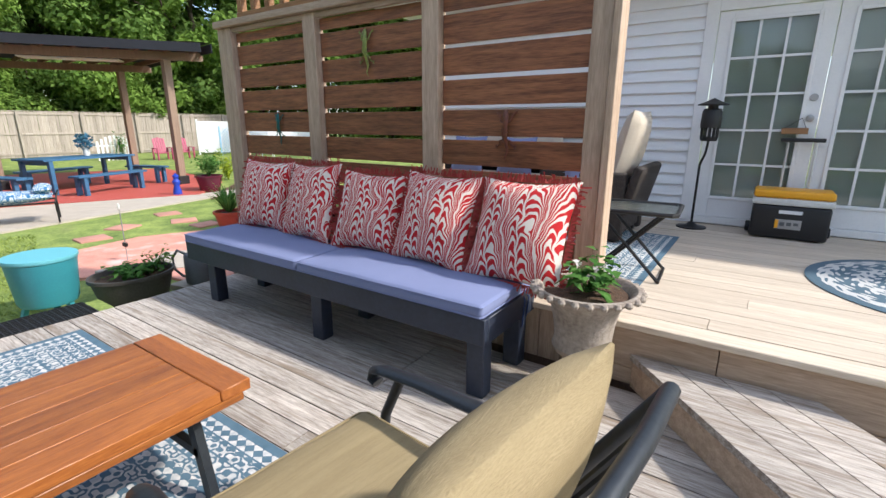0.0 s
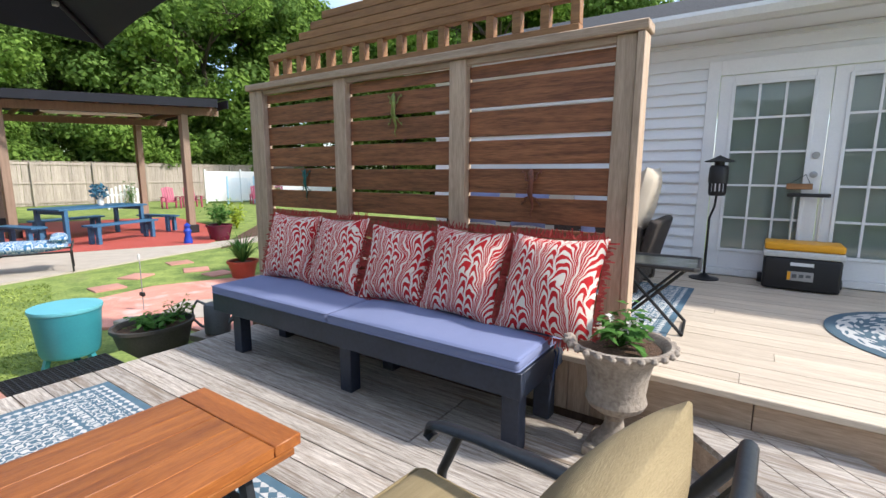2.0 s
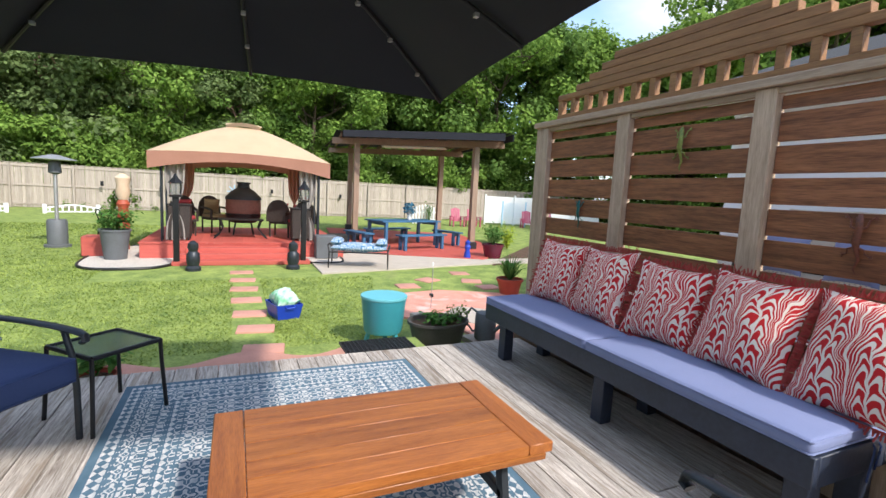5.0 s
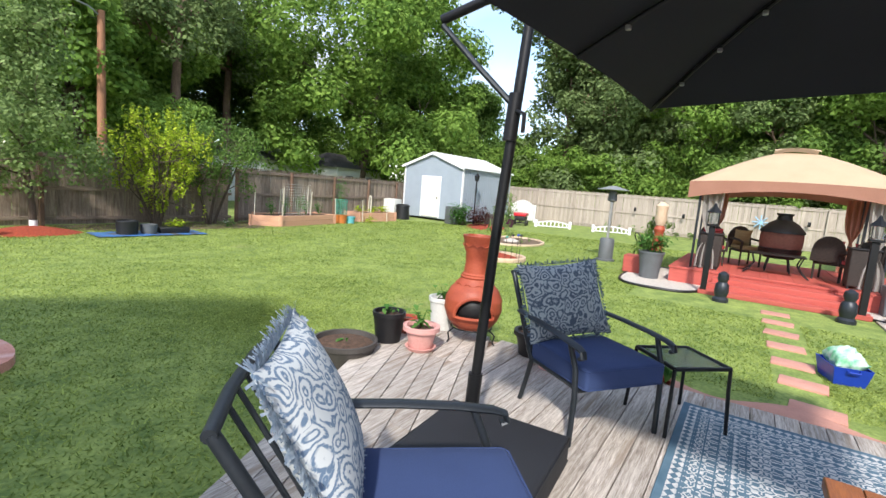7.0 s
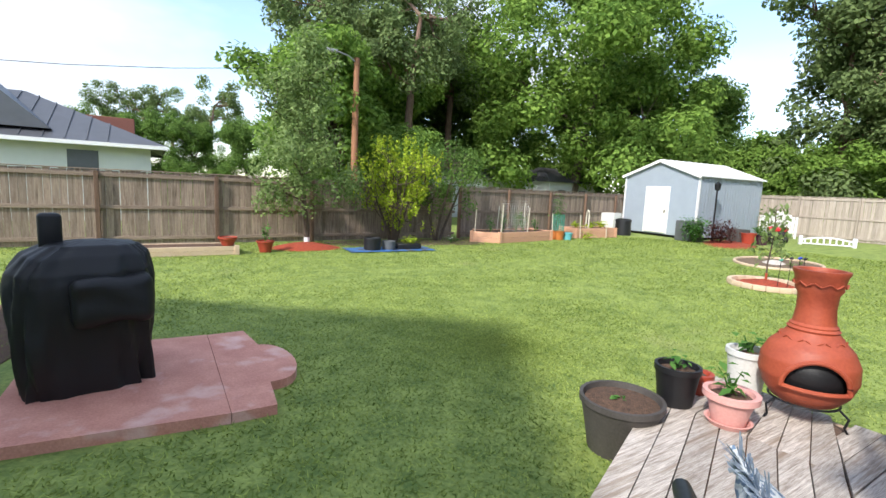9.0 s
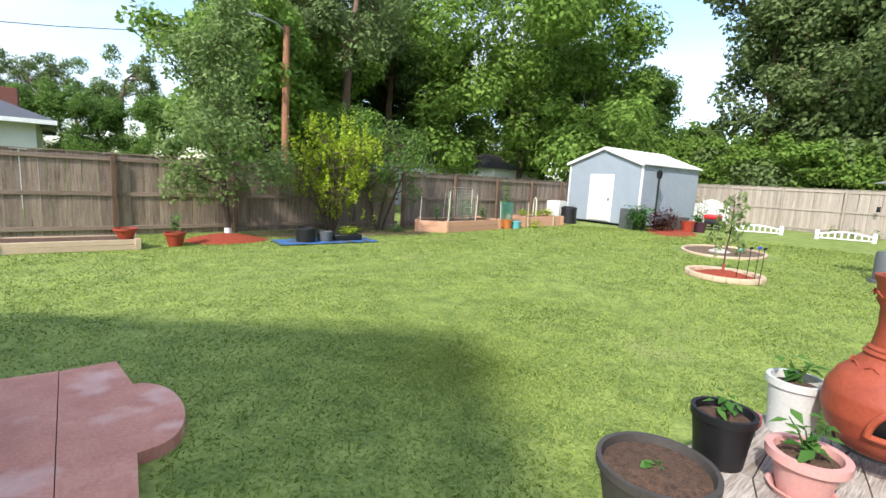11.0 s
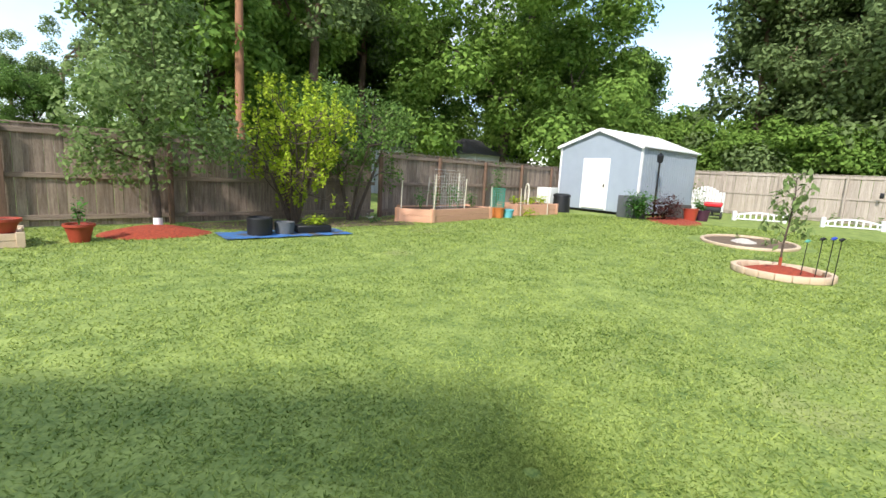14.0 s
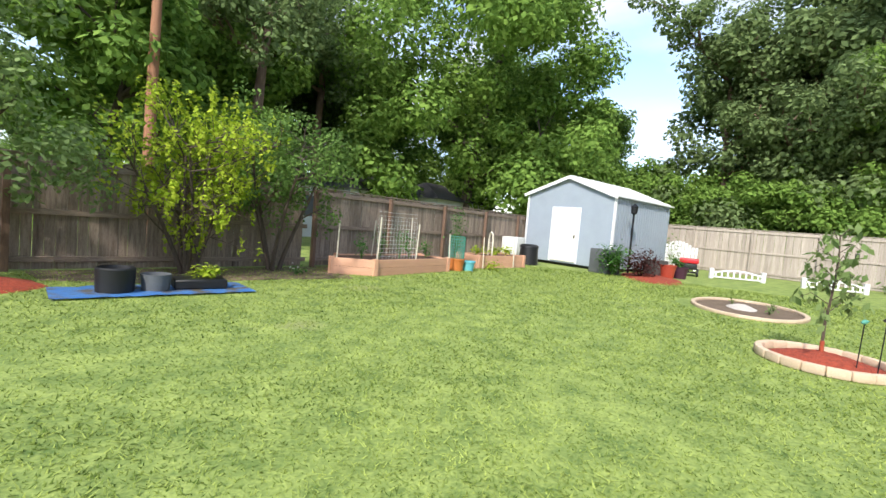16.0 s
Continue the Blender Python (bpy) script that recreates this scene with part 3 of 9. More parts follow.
def leaf_print_material():
    """Red cloth with cream veins: broad curved leaf strokes about a stem, repeated in columns."""
    m = bpy.data.materials.new("red_leaf_print")
    m.use_nodes = True
    n, l, p = tree_nodes(m)

    def math2(op, a, b=0.0):
        q = n.new("ShaderNodeMath")
        q.operation = op
        for k, v in enumerate((a, b)):
            if isinstance(v, (int, float)):
                q.inputs[k].default_value = v
            else:
                l.new(v, q.inputs[k])
        return q.outputs[0]

    co, sep, oi = n.new("ShaderNodeTexCoord"), n.new("ShaderNodeSeparateXYZ"), n.new("ShaderNodeObjectInfo")
    l.new(co.outputs["Object"], sep.inputs[0])
    wob = n.new("ShaderNodeTexNoise")
    wob.inputs["Scale"].default_value = 5.5
    l.new(co.outputs["Object"], wob.inputs["Vector"])
    X = math2("ADD", math2("ADD", sep.outputs[0], math2("MULTIPLY", wob.outputs[0], 0.15)), math2("MULTIPLY", oi.outputs["Random"], 0.2))
    Y = math2("ADD", sep.outputs[1], math2("MULTIPLY", oi.outputs["Random"], 0.31))
    col = math2("DIVIDE", math2("ADD", X, math2("MULTIPLY", math2("SINE", math2("MULTIPLY", Y, 17.0)), 0.014)), 0.21)
    u = math2("ABSOLUTE", math2("SUBTRACT", math2("FRACT", col), 0.5))
    odd = math2("MULTIPLY", math2("FLOOR", col), 0.37)
    # tapered strokes sweep up and away from each stem, and lean in again at their tips
    lift = math2("SUBTRACT", math2("ADD", Y, odd), math2("MULTIPLY", math2("SINE", math2("MULTIPLY", u, 4.4)), 0.27))
    row = math2("DIVIDE", math2("ADD", lift, math2("MULTIPLY", wob.outputs[0], 0.16)), 0.058)
    f = math2("ABSOLUTE", math2("SUBTRACT", math2("FRACT", row), 0.5))
    thick = math2("MULTIPLY", math2("SINE", math2("MULTIPLY", math2("ADD", u, 0.02), 5.6)), 0.27)
    stroke = math2("MULTIPLY", math2("SUBTRACT", thick, f), 11.0)
    stem = math2("MULTIPLY", math2("SUBTRACT", 0.030, u), 50.0)
    edge = math2("MULTIPLY", math2("SUBTRACT", u, 0.47), 50.0)
    val = math2("MAXIMUM", math2("MAXIMUM", stroke, stem), edge)
    ramp, mix = n.new("ShaderNodeValToRGB"), n.new("ShaderNodeMixRGB")
    ramp.color_ramp.elements[0].position, ramp.color_ramp.elements[1].position = 0.50, 0.60
    l.new(math2("ADD", math2("MULTIPLY", val, 0.5), 0.5), ramp.inputs[0])
    l.new(ramp.outputs[0], mix.inputs[0])
    mix.inputs[1].default_value, mix.inputs[2].default_value = (0.54, 0.012, 0.016, 1), (0.80, 0.71, 0.62, 1)
    l.new(mix.outputs[0], p.inputs["Base Color"])
    p.inputs["Roughness"].default_value = 0.9
    weave, bp = n.new("ShaderNodeTexNoise"), n.new("ShaderNodeBump")
    weave.inputs["Scale"].default_value = 350
    l.new(co.outputs["Object"], weave.inputs["Vector"])
    bp.inputs["Strength"].default_value, bp.inputs["Distance"].default_value = 0.3, 0.004
    l.new(weave.outputs[0], bp.inputs["Height"])
    l.new(bp.outputs[0], p.inputs["Normal"])
    return m


def glass_material(name, tint=(1, 1, 1), rough=0.0, clear=0.0):
    m = bpy.data.materials.new(name)
    m.use_nodes = True
    n, l, p = tree_nodes(m)
    p.inputs["Base Color"].default_value = (*tint, 1)
    p.inputs["Transmission Weight"].default_value = 1.0
    p.inputs["Roughness"].default_value = rough
    p.inputs["IOR"].default_value = 1.45
    return m


M_LAWN = grass_material()
M_LEAFPRINT = leaf_print_material()
M_REDFRINGE = mat("red_fringe", (0.42, 0.06, 0.05), (0.30, 0.035, 0.03), 20, 0.9, 0.2)
M_PAISLEY = scroll_material("blue_paisley_cloth", (0.07, 0.10, 0.145), (0.36, 0.40, 0.43), 15, 0.22, 1.6)
# copy of the paisley with overexposure put into its paler colours
M_PAISLEY2 = scroll_material("overlit_paisley_cloth", (0.14, 0.21, 0.31), (0.60, 0.63, 0.64), 15, 0.16, 1.8)
M_BLUEFRINGE = mat("blue_fringe", (0.16, 0.22, 0.30), (0.05, 0.08, 0.12), 30, 0.9, 0.2)
M_PALEFRINGE = mat("pale_blue_fringe", (0.50, 0.56, 0.62), (0.20, 0.28, 0.38), 30, 0.9, 0.2)
M_OTTOMAN = scroll_material("blue_white_print", (0.03, 0.14, 0.29), (0.60, 0.65, 0.68), 12, 0.5, 1.2)
M_GLASS = glass_material("clear_glass", (0.86, 0.92, 0.90))
M_FROST = glass_material("textured_table_glass", (0.62, 0.74, 0.70), 0.25)
M_CURT = mat("pale_blind", (0.40, 0.42, 0.38), (0.34, 0.36, 0.32), 2, 0.8, 0.05)

# ---- ground ----
gb = bmesh.new()
bmesh.ops.create_grid(gb, x_segments=60, y_segments=60, size=1)
for v in gb.verts:
    r = max(abs(v.co.x), abs(v.co.y))
    k = 40 * r if r < 0.6 else 24 + (r - 0.6) ** 2 * 4800 + (r - 0.6) * 60
    v.co = Vector((v.co.x / max(r, 1e-6) * k - 8, v.co.y / max(r, 1e-6) * k - 3, G))
    if k < 30:
        v.co.z += 0.012 * noise.noise(v.co * 0.7)
part("ground", gb, M_LAWN)
tagged(bpy.data.objects["ground"], "flat mown green lawn reaching past the fences", "lawn", kind="structure")


def grass_blades():
    g = np.random.default_rng(3)
    out = []
    for cx, cy, reach, k0 in ((-3.0, -5.2, 17.0, 480000), (-5.5, 0.5, 7.0, 60000)):
        rad, th = g.uniform(0.05, reach, k0), g.uniform(0, 2 * np.pi, k0)
        p = np.stack([cx + rad * np.cos(th), cy + rad * np.sin(th)], 1)
        size = 0.019 + 0.0031 * rad
        keep = ~((p[:, 1] > -2.44 + (p[:, 0] + 0.8) * 0.43) & (p[:, 0] > -3.7))
        keep &= ~((p[:, 0] > -0.52) & (p[:, 1] < -4.68) & (p[:, 1] > -6.75))
        keep &= ~(np.hypot((p[:, 0] + 0.5) / 0.32, (p[:, 1] + 5.62) / 0.52) < 1)
        keep &= ~((p[:, 0] > -4.75) & (p[:, 1] > -0.7))
        keep &= ~((np.hypot(p[:, 0] + 10.48, p[:, 1] + 5.80) < 0.75) | (np.hypot(p[:, 0] + 14.85, p[:, 1] + 7.4) < 1.4))
        keep &= ~((np.abs(p[:, 1] - 0.20) < 0.22) & (p[:, 0] > -9.6) & (p[:, 1] > -1))
        keep &= ~((p[:, 0] < -8.7) & (p[:, 1] > -2.2))
        keep &= ~((p[:, 0] > -8.9) & (p[:, 0] < -4.0) & (p[:, 1] > 2.1 - 0.25 * (p[:, 0] + 7)) & (p[:, 1] > 1.2))
        keep &= p[:, 1] > -14.9
        p, size = p[keep], size[keep]
        k = len(p)
        a, h = g.uniform(0, 2 * np.pi, k), size * g.uniform(0.35, 0.95, k)
        lean = np.stack([g.normal(0, 1.25, k), g.normal(0, 1.25, k)], 1) * h[:, None]
        w = 0.19 * size + 0.0012
        dx, dy = np.cos(a) * w, np.sin(a) * w
        z = np.full(k, G - 0.002)
        out.append(np.stack([np.stack([p[:, 0] - dx, p[:, 1] - dy, z], 1), np.stack([p[:, 0] + dx, p[:, 1] + dy, z], 1), np.stack([p[:, 0] + lean[:, 0], p[:, 1] + lean[:, 1], z + h], 1)], 1).reshape(-1, 3))
    v = np.concatenate(out)
    me = bpy.data.meshes.new("grass")
    me.vertices.add(len(v))
    me.vertices.foreach_set("co", v.ravel())
    f = len(v) // 3
    me.loops.add(len(v))
    me.loops.foreach_set("vertex_index", np.arange(len(v)))
    me.polygons.add(f)
    me.polygons.foreach_set("loop_start", np.arange(f) * 3)
    me.update(calc_edges=True)
    me.materials.append(L_GRASS)
    return tagged(new("grass", me), "short mown bright green lawn grass", "grass", kind="stuff")


grass_blades()

# ---- house ----
YH = 5.81


def wall_with_siding(name, x0, x1, y, z0, z1, holes, depth=0.2):
    """A wall along x that faces -y, its openings cut through, clad with lapped boards."""
    bm = bmesh.new()
    xs = sorted({x0, x1, *(h[0] for h in holes), *(h[1] for h in holes)})
    for a, b in zip(xs, xs[1:]):
        cuts = [h for h in holes if h[0] <= a and h[1] >= b]
        spans = [(z0, z1)] if not cuts else [(z0, cuts[0][2]), (cuts[0][3], z1)]
        for p, q in spans:
            if q - p > 0.01:
                box(bm, a, y + 0.02, p, b, y + depth, q, bev=0)
    wall = part(name, bm, M_SIDING)
    tagged(wall, "white vinyl lap siding house wall", "wall", kind="structure")
    z = z0
    while z < z1 - 0.02:
        top = min(z + 0.115, z1)
        for a, b in zip(xs, xs[1:]):
            cuts = [h for h in holes if h[0] <= a and h[1] >= b]
            if cuts and top > cuts[0][2] + 0.02 and z < cuts[0][3] - 0.02:
                continue
            bm = bmesh.new()
            v = [bm.verts.new(c) for c in ((a, y + 0.019, z), (b, y + 0.019, z), (b, y - 0.030, z), (a, y - 0.030, z), (a, y + 0.019, top), (b, y + 0.019, top), (b, y - 0.001, top), (a, y - 0.001, top))]
            for q in ((0, 1, 2, 3), (3, 2, 6, 7), (4, 7, 6, 5), (0, 3, 7, 4), (1, 5, 6, 2), (0, 4, 5, 1)):
                bm.faces.new([v[i] for i in q])
            part("siding_board", bm, M_SIDING, wall, smooth=False)
        z = top
    return wall


DX0, DX1, DZ0, DZ1 = -0.28, 1.60, 0.40, 2.46
wall_with_siding("wall_north", -3.75, 6.0, YH, G, 2.76, [(DX0, DX1, DZ0, DZ1)])
whole("wall_west_of_house", boxed(-3.75, YH + 0.21, G, -3.55, 13.5, 2.76, 0), M_SIDING, Matrix(), "white siding side wall of the house", "wall", kind="structure")
whole("soffit", boxed(-4.1, 5.40, 2.765, 6.2, 13.6, 2.80, 0), M_WHITE, Matrix(), "white soffit under the house eave", "soffit", kind="structure")
rb = bmesh.new()
ridge = [(-4.15, 5.32, 2.90), (6.2, 5.32, 2.90), (6.2, 9.5, 4.35), (-4.15, 9.5, 4.35), (-4.15, 13.7, 2.90), (6.2, 13.7, 2.90)]
v = [rb.verts.new(c) for c in ridge] + [rb.verts.new((c[0], c[1], c[2] - 0.1)) for c in ridge]
for q in ((0, 1, 2, 3), (3, 2, 5, 4), (6, 9, 8, 7), (9, 10, 11, 8), (0, 6, 7, 1), (4, 5, 11, 10), (0, 3, 9, 6), (3, 4, 10, 9), (1, 7, 8, 2), (2, 8, 11, 5)):
    rb.faces.new([v[i] for i in q])
whole("roof", rb, M_SHINGLE, Matrix(), "dark asphalt shingle roof of the house", "roof", kind="structure", smooth=False)
gt = bmesh.new()
prof = [(5.36, 2.90), (5.27, 2.90), (5.255, 2.86), (5.28, 2.80), (5.36, 2.77)]
for x in (-4.15, 6.2):
    for y, z in prof:
        gt.verts.new((x, y, z))
gt.verts.ensure_lookup_table()
for k in range(5):
    gt.faces.new([gt.verts[i] for i in (k, (k + 1) % 5, 5 + (k + 1) % 5, 5 + k)])
gt.faces.new(gt.verts[:5]), gt.faces.new(gt.verts[5:10])
whole("gutter", gt, M_GUTTER, Matrix(), "white metal rain gutter along the eave", "gutter", kind="structure", smooth=False)

# unseen gabled block added east of the lawn only to cast shade on it
wb = bmesh.new()
caster = [(4.0, 0.6, G), (4.0, 0.6, 4.25), (4.0, -2.9, 7.15), (4.0, -7.4, 3.4), (4.0, -7.4, G)]
va = [wb.verts.new(c) for c in caster]
vb = [wb.verts.new((14.0, c[1], c[2])) for c in caster]
wb.faces.new(va), wb.faces.new(vb[::-1])
for k in range(5):
    wb.faces.new((va[k], va[(k + 1) % 5], vb[(k + 1) % 5], vb[k]))
whole("shade_caster_east", wb, M_SIDING, Matrix(), "unseen plain white gabled block added to shade the lawn", "wall", kind="structure", smooth=False)


def french_door(name, x0, x1, hinge):
    d = thing(name, Matrix(), "white French door with fifteen small panes, closed", "door", "French doors", "structure")
    z0, z1, y = DZ0 + 0.05, DZ1 - 0.07, YH - 0.015
    gx0, gx1, gz0, gz1 = x0 + 0.125, x1 - 0.125, z0 + 0.20, z1 - 0.09
    bm = bmesh.new()
    for a in ((x0, y, z0, gx0, y + 0.045, z1), (gx1, y, z0, x1, y + 0.045, z1), (gx0, y, z0, gx1, y + 0.045, gz0), (gx0, y, gz1, gx1, y + 0.045, z1)):
        box(bm, *a, bev=0.003)
    part("door_leaf", bm, M_WHITE, d)
    bm = bmesh.new()
    for a in ((gx0 - 0.02, y - 0.012, gz0 - 0.02, gx0 + 0.012, y, gz1 + 0.02), (gx1 - 0.012, y - 0.012, gz0 - 0.02, gx1 + 0.02, y, gz1 + 0.02), (gx0 + 0.012, y - 0.012, gz0 - 0.02, gx1 - 0.012, y, gz0 + 0.012), (gx0 + 0.012, y - 0.012, gz1 - 0.012, gx1 - 0.012, y, gz1 + 0.02)):
        box(bm, *a, bev=0.003)
    part("glazing_frame", bm, M_WHITE, d)
    for i in range(1, 3):
        x = gx0 + (gx1 - gx0) * i / 3
        part("muntin", boxed(x - 0.011, y + 0.006, gz0, x + 0.011, y + 0.022, gz1, 0.002), M_WHITE, d)
    for j in range(1, 5):
        z = gz0 + (gz1 - gz0) * j / 5
        part("muntin", boxed(gx0, y + 0.007, z - 0.011, gx1, y + 0.021, z + 0.011, 0.002), M_WHITE, d)
    for i in range(3):
        for j in range(5):
            a, b = gx0 + (gx1 - gx0) * i / 3, gx0 + (gx1 - gx0) * (i + 1) / 3
            p, q = gz0 + (gz1 - gz0) * j / 5, gz0 + (gz1 - gz0) * (j + 1) / 5
            ob = part("pane", boxed(a + 0.002, y + 0.026, p + 0.002, b - 0.002, y + 0.031, q - 0.002, 0), M_GLASS, d)
            ob.visible_shadow = False
    part("blind", boxed(gx0 - 0.01, y + 0.06, gz0 - 0.01, gx1 + 0.01, y + 0.066, gz1 + 0.01, 0), M_CURT, d, "pale blind behind the glass")
    hx = x1 - 0.06 if hinge < 0 else x0 + 0.06
    if hinge < 0:
        part("door_knob", lathe([(0.0, 0.0), (0.03, 0.002), (0.03, 0.008), (0.012, 0.012), (0.012, 0.035), (0.027, 0.045), (0.027, 0.06), (0.0, 0.068)], 20), M_STEEL, d, "satin steel knob").matrix_basis = pose(hx, y, 1.42, 90, 0, 0)
        part("deadbolt", lathe([(0.0, 0.0), (0.032, 0.002), (0.03, 0.016), (0.0, 0.018)], 20), M_STEEL, d, "satin steel deadbolt").matrix_basis = pose(hx, y, 1.60, 90, 0, 0)
    return d


mid = (DX0 + DX1) / 2
french_door("door_1", DX0 + 0.045, mid - 0.003, -1)
french_door("door_2", mid + 0.003, DX1 - 0.045, 1)
fb = bmesh.new()
for a in ((DX0 - 0.07, YH - 0.035, DZ0, DX0 + 0.042, YH - 0.018, DZ1 + 0.08), (DX1 - 0.042, YH - 0.035, DZ0, DX1 + 0.07, YH - 0.018, DZ1 + 0.08), (DX0 + 0.042, YH - 0.035, DZ1 - 0.067, DX1 - 0.042, YH - 0.018, DZ1 + 0.08), (DX0, YH - 0.05, DZ0 - 0.02, DX1, YH + 0.1, DZ0 + 0.047)):
    box(fb, *a, bev=0.003)
whole("door_frame", fb, M_WHITE, Matrix(), "white painted French door frame and sill", "door frame", kind="structure")

# ---- decks ----
XW, S0, SK = -3.62, -2.38, 0.43


XC = -2.78  # west of here the slanting side gives way to a clipped corner


def s_edge(x):
    return S0 + (max(x, XC) + 0.8) * SK + max(0, XC - x) * 0.02


def prism(bm, poly, z0, z1):
    a = [bm.verts.new((x, y, z0)) for x, y in poly]
    b = [bm.verts.new((x, y, z1)) for x, y in poly]
    bm.faces.new(a[::-1]), bm.faces.new(b)
    for k in range(len(poly)):
        bm.faces.new((a[k], a[(k + 1) % len(poly)], b[(k + 1) % len(poly)], b[k]))
    return bm


lower = tagged(new("floor_lower_deck"), "weathered grey plank deck, low over the lawn", "deck", kind="structure")
inner = 1.05  # width of the boards laid along the slanting south side
nrm = math.hypot(1, SK)
y = 2.68
while y > -2.9:
    y0, y1 = y - 0.14, y
    xe = lambda q: min(3.9, (q - S0 - inner * nrm) / SK - 0.8)
    ends = [XW]
    while ends[-1] + 2.2 < min(xe(y0), xe(y1)):
        ends.append(ends[-1] + R.choice((2.4, 3.1, 3.7)))
    ends = [e for e in ends if e < min(xe(y0), xe(y1)) - 0.4]
    if xe(y0) > XW + 0.1:
        for k, a in enumerate(ends or [XW]):
            last = k == len(ends) - 1 or not ends
            bm = bmesh.new()
            ca, cb = (xe(y0), xe(y1)) if last else (ends[k + 1] - 0.004,) * 2
            dz = R.uniform(-0.002, 0.002)
            prism(bm, [(a, y0), (ca - 0.006, y0), (cb - 0.006, y1), (a, y1)], -0.03 + dz, dz)
            part("plank", bm, M_DECK, lower, smooth=False)
    y -= 0.147
for k in range(7):
    o0, o1 = k * 0.149, k * 0.149 + 0.142
    f = lambda x, o: s_edge(x) + o * nrm * (1 if x > XC - 0.01 else 1 - (XC - x) * SK / (1.05 * nrm))
    cuts = [XW, XC, R.uniform(-1.8, -0.5), R.uniform(0.8, 2.4), 3.9]
    for a, b in zip(cuts, cuts[1:]):
        bm = bmesh.new()
        prism(bm, [(a, f(a, o0)), (b - 0.004, f(b - 0.004, o0)), (b - 0.004, f(b - 0.004, o1)), (a, f(a, o1))], -0.03, R.uniform(-0.002, 0.002))
        part("plank", bm, M_DECK, lower, smooth=False)
bm = bmesh.new()
prism(bm, [(XW + 0.04, 2.7), (XW + 0.04, s_edge(XW) + 0.06), (XC, s_edge(XC) + 0.06), (3.9, s_edge(3.9) + 0.06), (3.9, 2.7)], -0.22, -0.04)
part("joist_frame", bm, M_FPOST, lower, smooth=False)
for a in ((XW + 0.002, s_edge(XW) + 0.05, XW + 0.036, 2.7),):
    part("fascia", boxed(a[0], a[1], -0.24, a[2], a[3], -0.034, 0.003), M_RAIL, lower)

upper = tagged(new("floor_upper_deck"), "pale plank upper deck by the house, one step up", "deck", kind="structure")
y, first = 2.70, True
while y < YH - 0.03:
    ends = [-3.9] + sorted(R.uniform(-3, 3.2) for _ in range(2)) + [3.95]
    for a, b in zip(ends, ends[1:]):
        if b - a > 0.3:
            dz = R.uniform(-0.0015, 0.0015)
            bm = boxed(a, y, U - 0.035 + dz, b - 0.003, min(y + 0.14, YH - 0.02), U + dz, 0.004 if first else 0)
            part("plank", bm, M_DECK_UP, upper, smooth=False)
    y += 0.1445
    first = False
part("joist_frame", boxed(-3.88, 2.80, G, 3.95, YH - 0.02, U - 0.04, 0), M_FPOST, upper, smooth=False)
x = -3.88
while x < -0.35:
    part("riser_board", boxed(x, 2.765, 0.002, x + 0.137, 2.795, U - 0.038, 0.003), M_POST, upper)
    x += 0.1405
for a, b in ((-0.335, 0.27), (0.274, 2.4), (2.404, 3.95)):
    part("riser_board", boxed(a, 2.745, 0.10, b, 2.78, U - 0.038, 0.003), M_RAIL, upper)
    part("riser_board", boxed(a, 2.75, 0.002, b, 2.782, 0.096, 0.003), M_RAIL, upper)

# the cut-corner step up to the upper deck
step = thing("deck_step", Matrix(), "weathered plank step set across the corner below the upper deck", "step", kind="structure")
sx, sy, dxx, dyy = -0.12, 2.735, 0.676, -0.737
wx, wy = 0.737, 0.676
for k in range(4):
    o0, o1 = k * 0.148, k * 0.148 + 0.142
    pts = []
    for o in (o0, o1):
        px, py = sx + wx * o, sy + wy * o
        t0 = (2.738 - py) / dyy
        pts.append(((px + dxx * t0, 2.738), (px + dxx * 2.3, py + dyy * 2.3)))
    bm = bmesh.new()
    prism(bm, [pts[0][0], pts[0][1], pts[1][1], pts[1][0]], 0.15, 0.185)
    part("tread", bm, M_DECK, step, smooth=False)
bm = bmesh.new()
prism(bm, [(sx + 0.015, sy - 0.005), (sx + dxx * 2.3 + 0.015, sy + dyy * 2.3), (sx + dxx * 2.3 + 0.045, sy + dyy * 2.3 + 0.03), (sx + 0.05, sy - 0.005)], 0.003, 0.148)
part("riser_board", bm, M_RAIL, step, smooth=False)

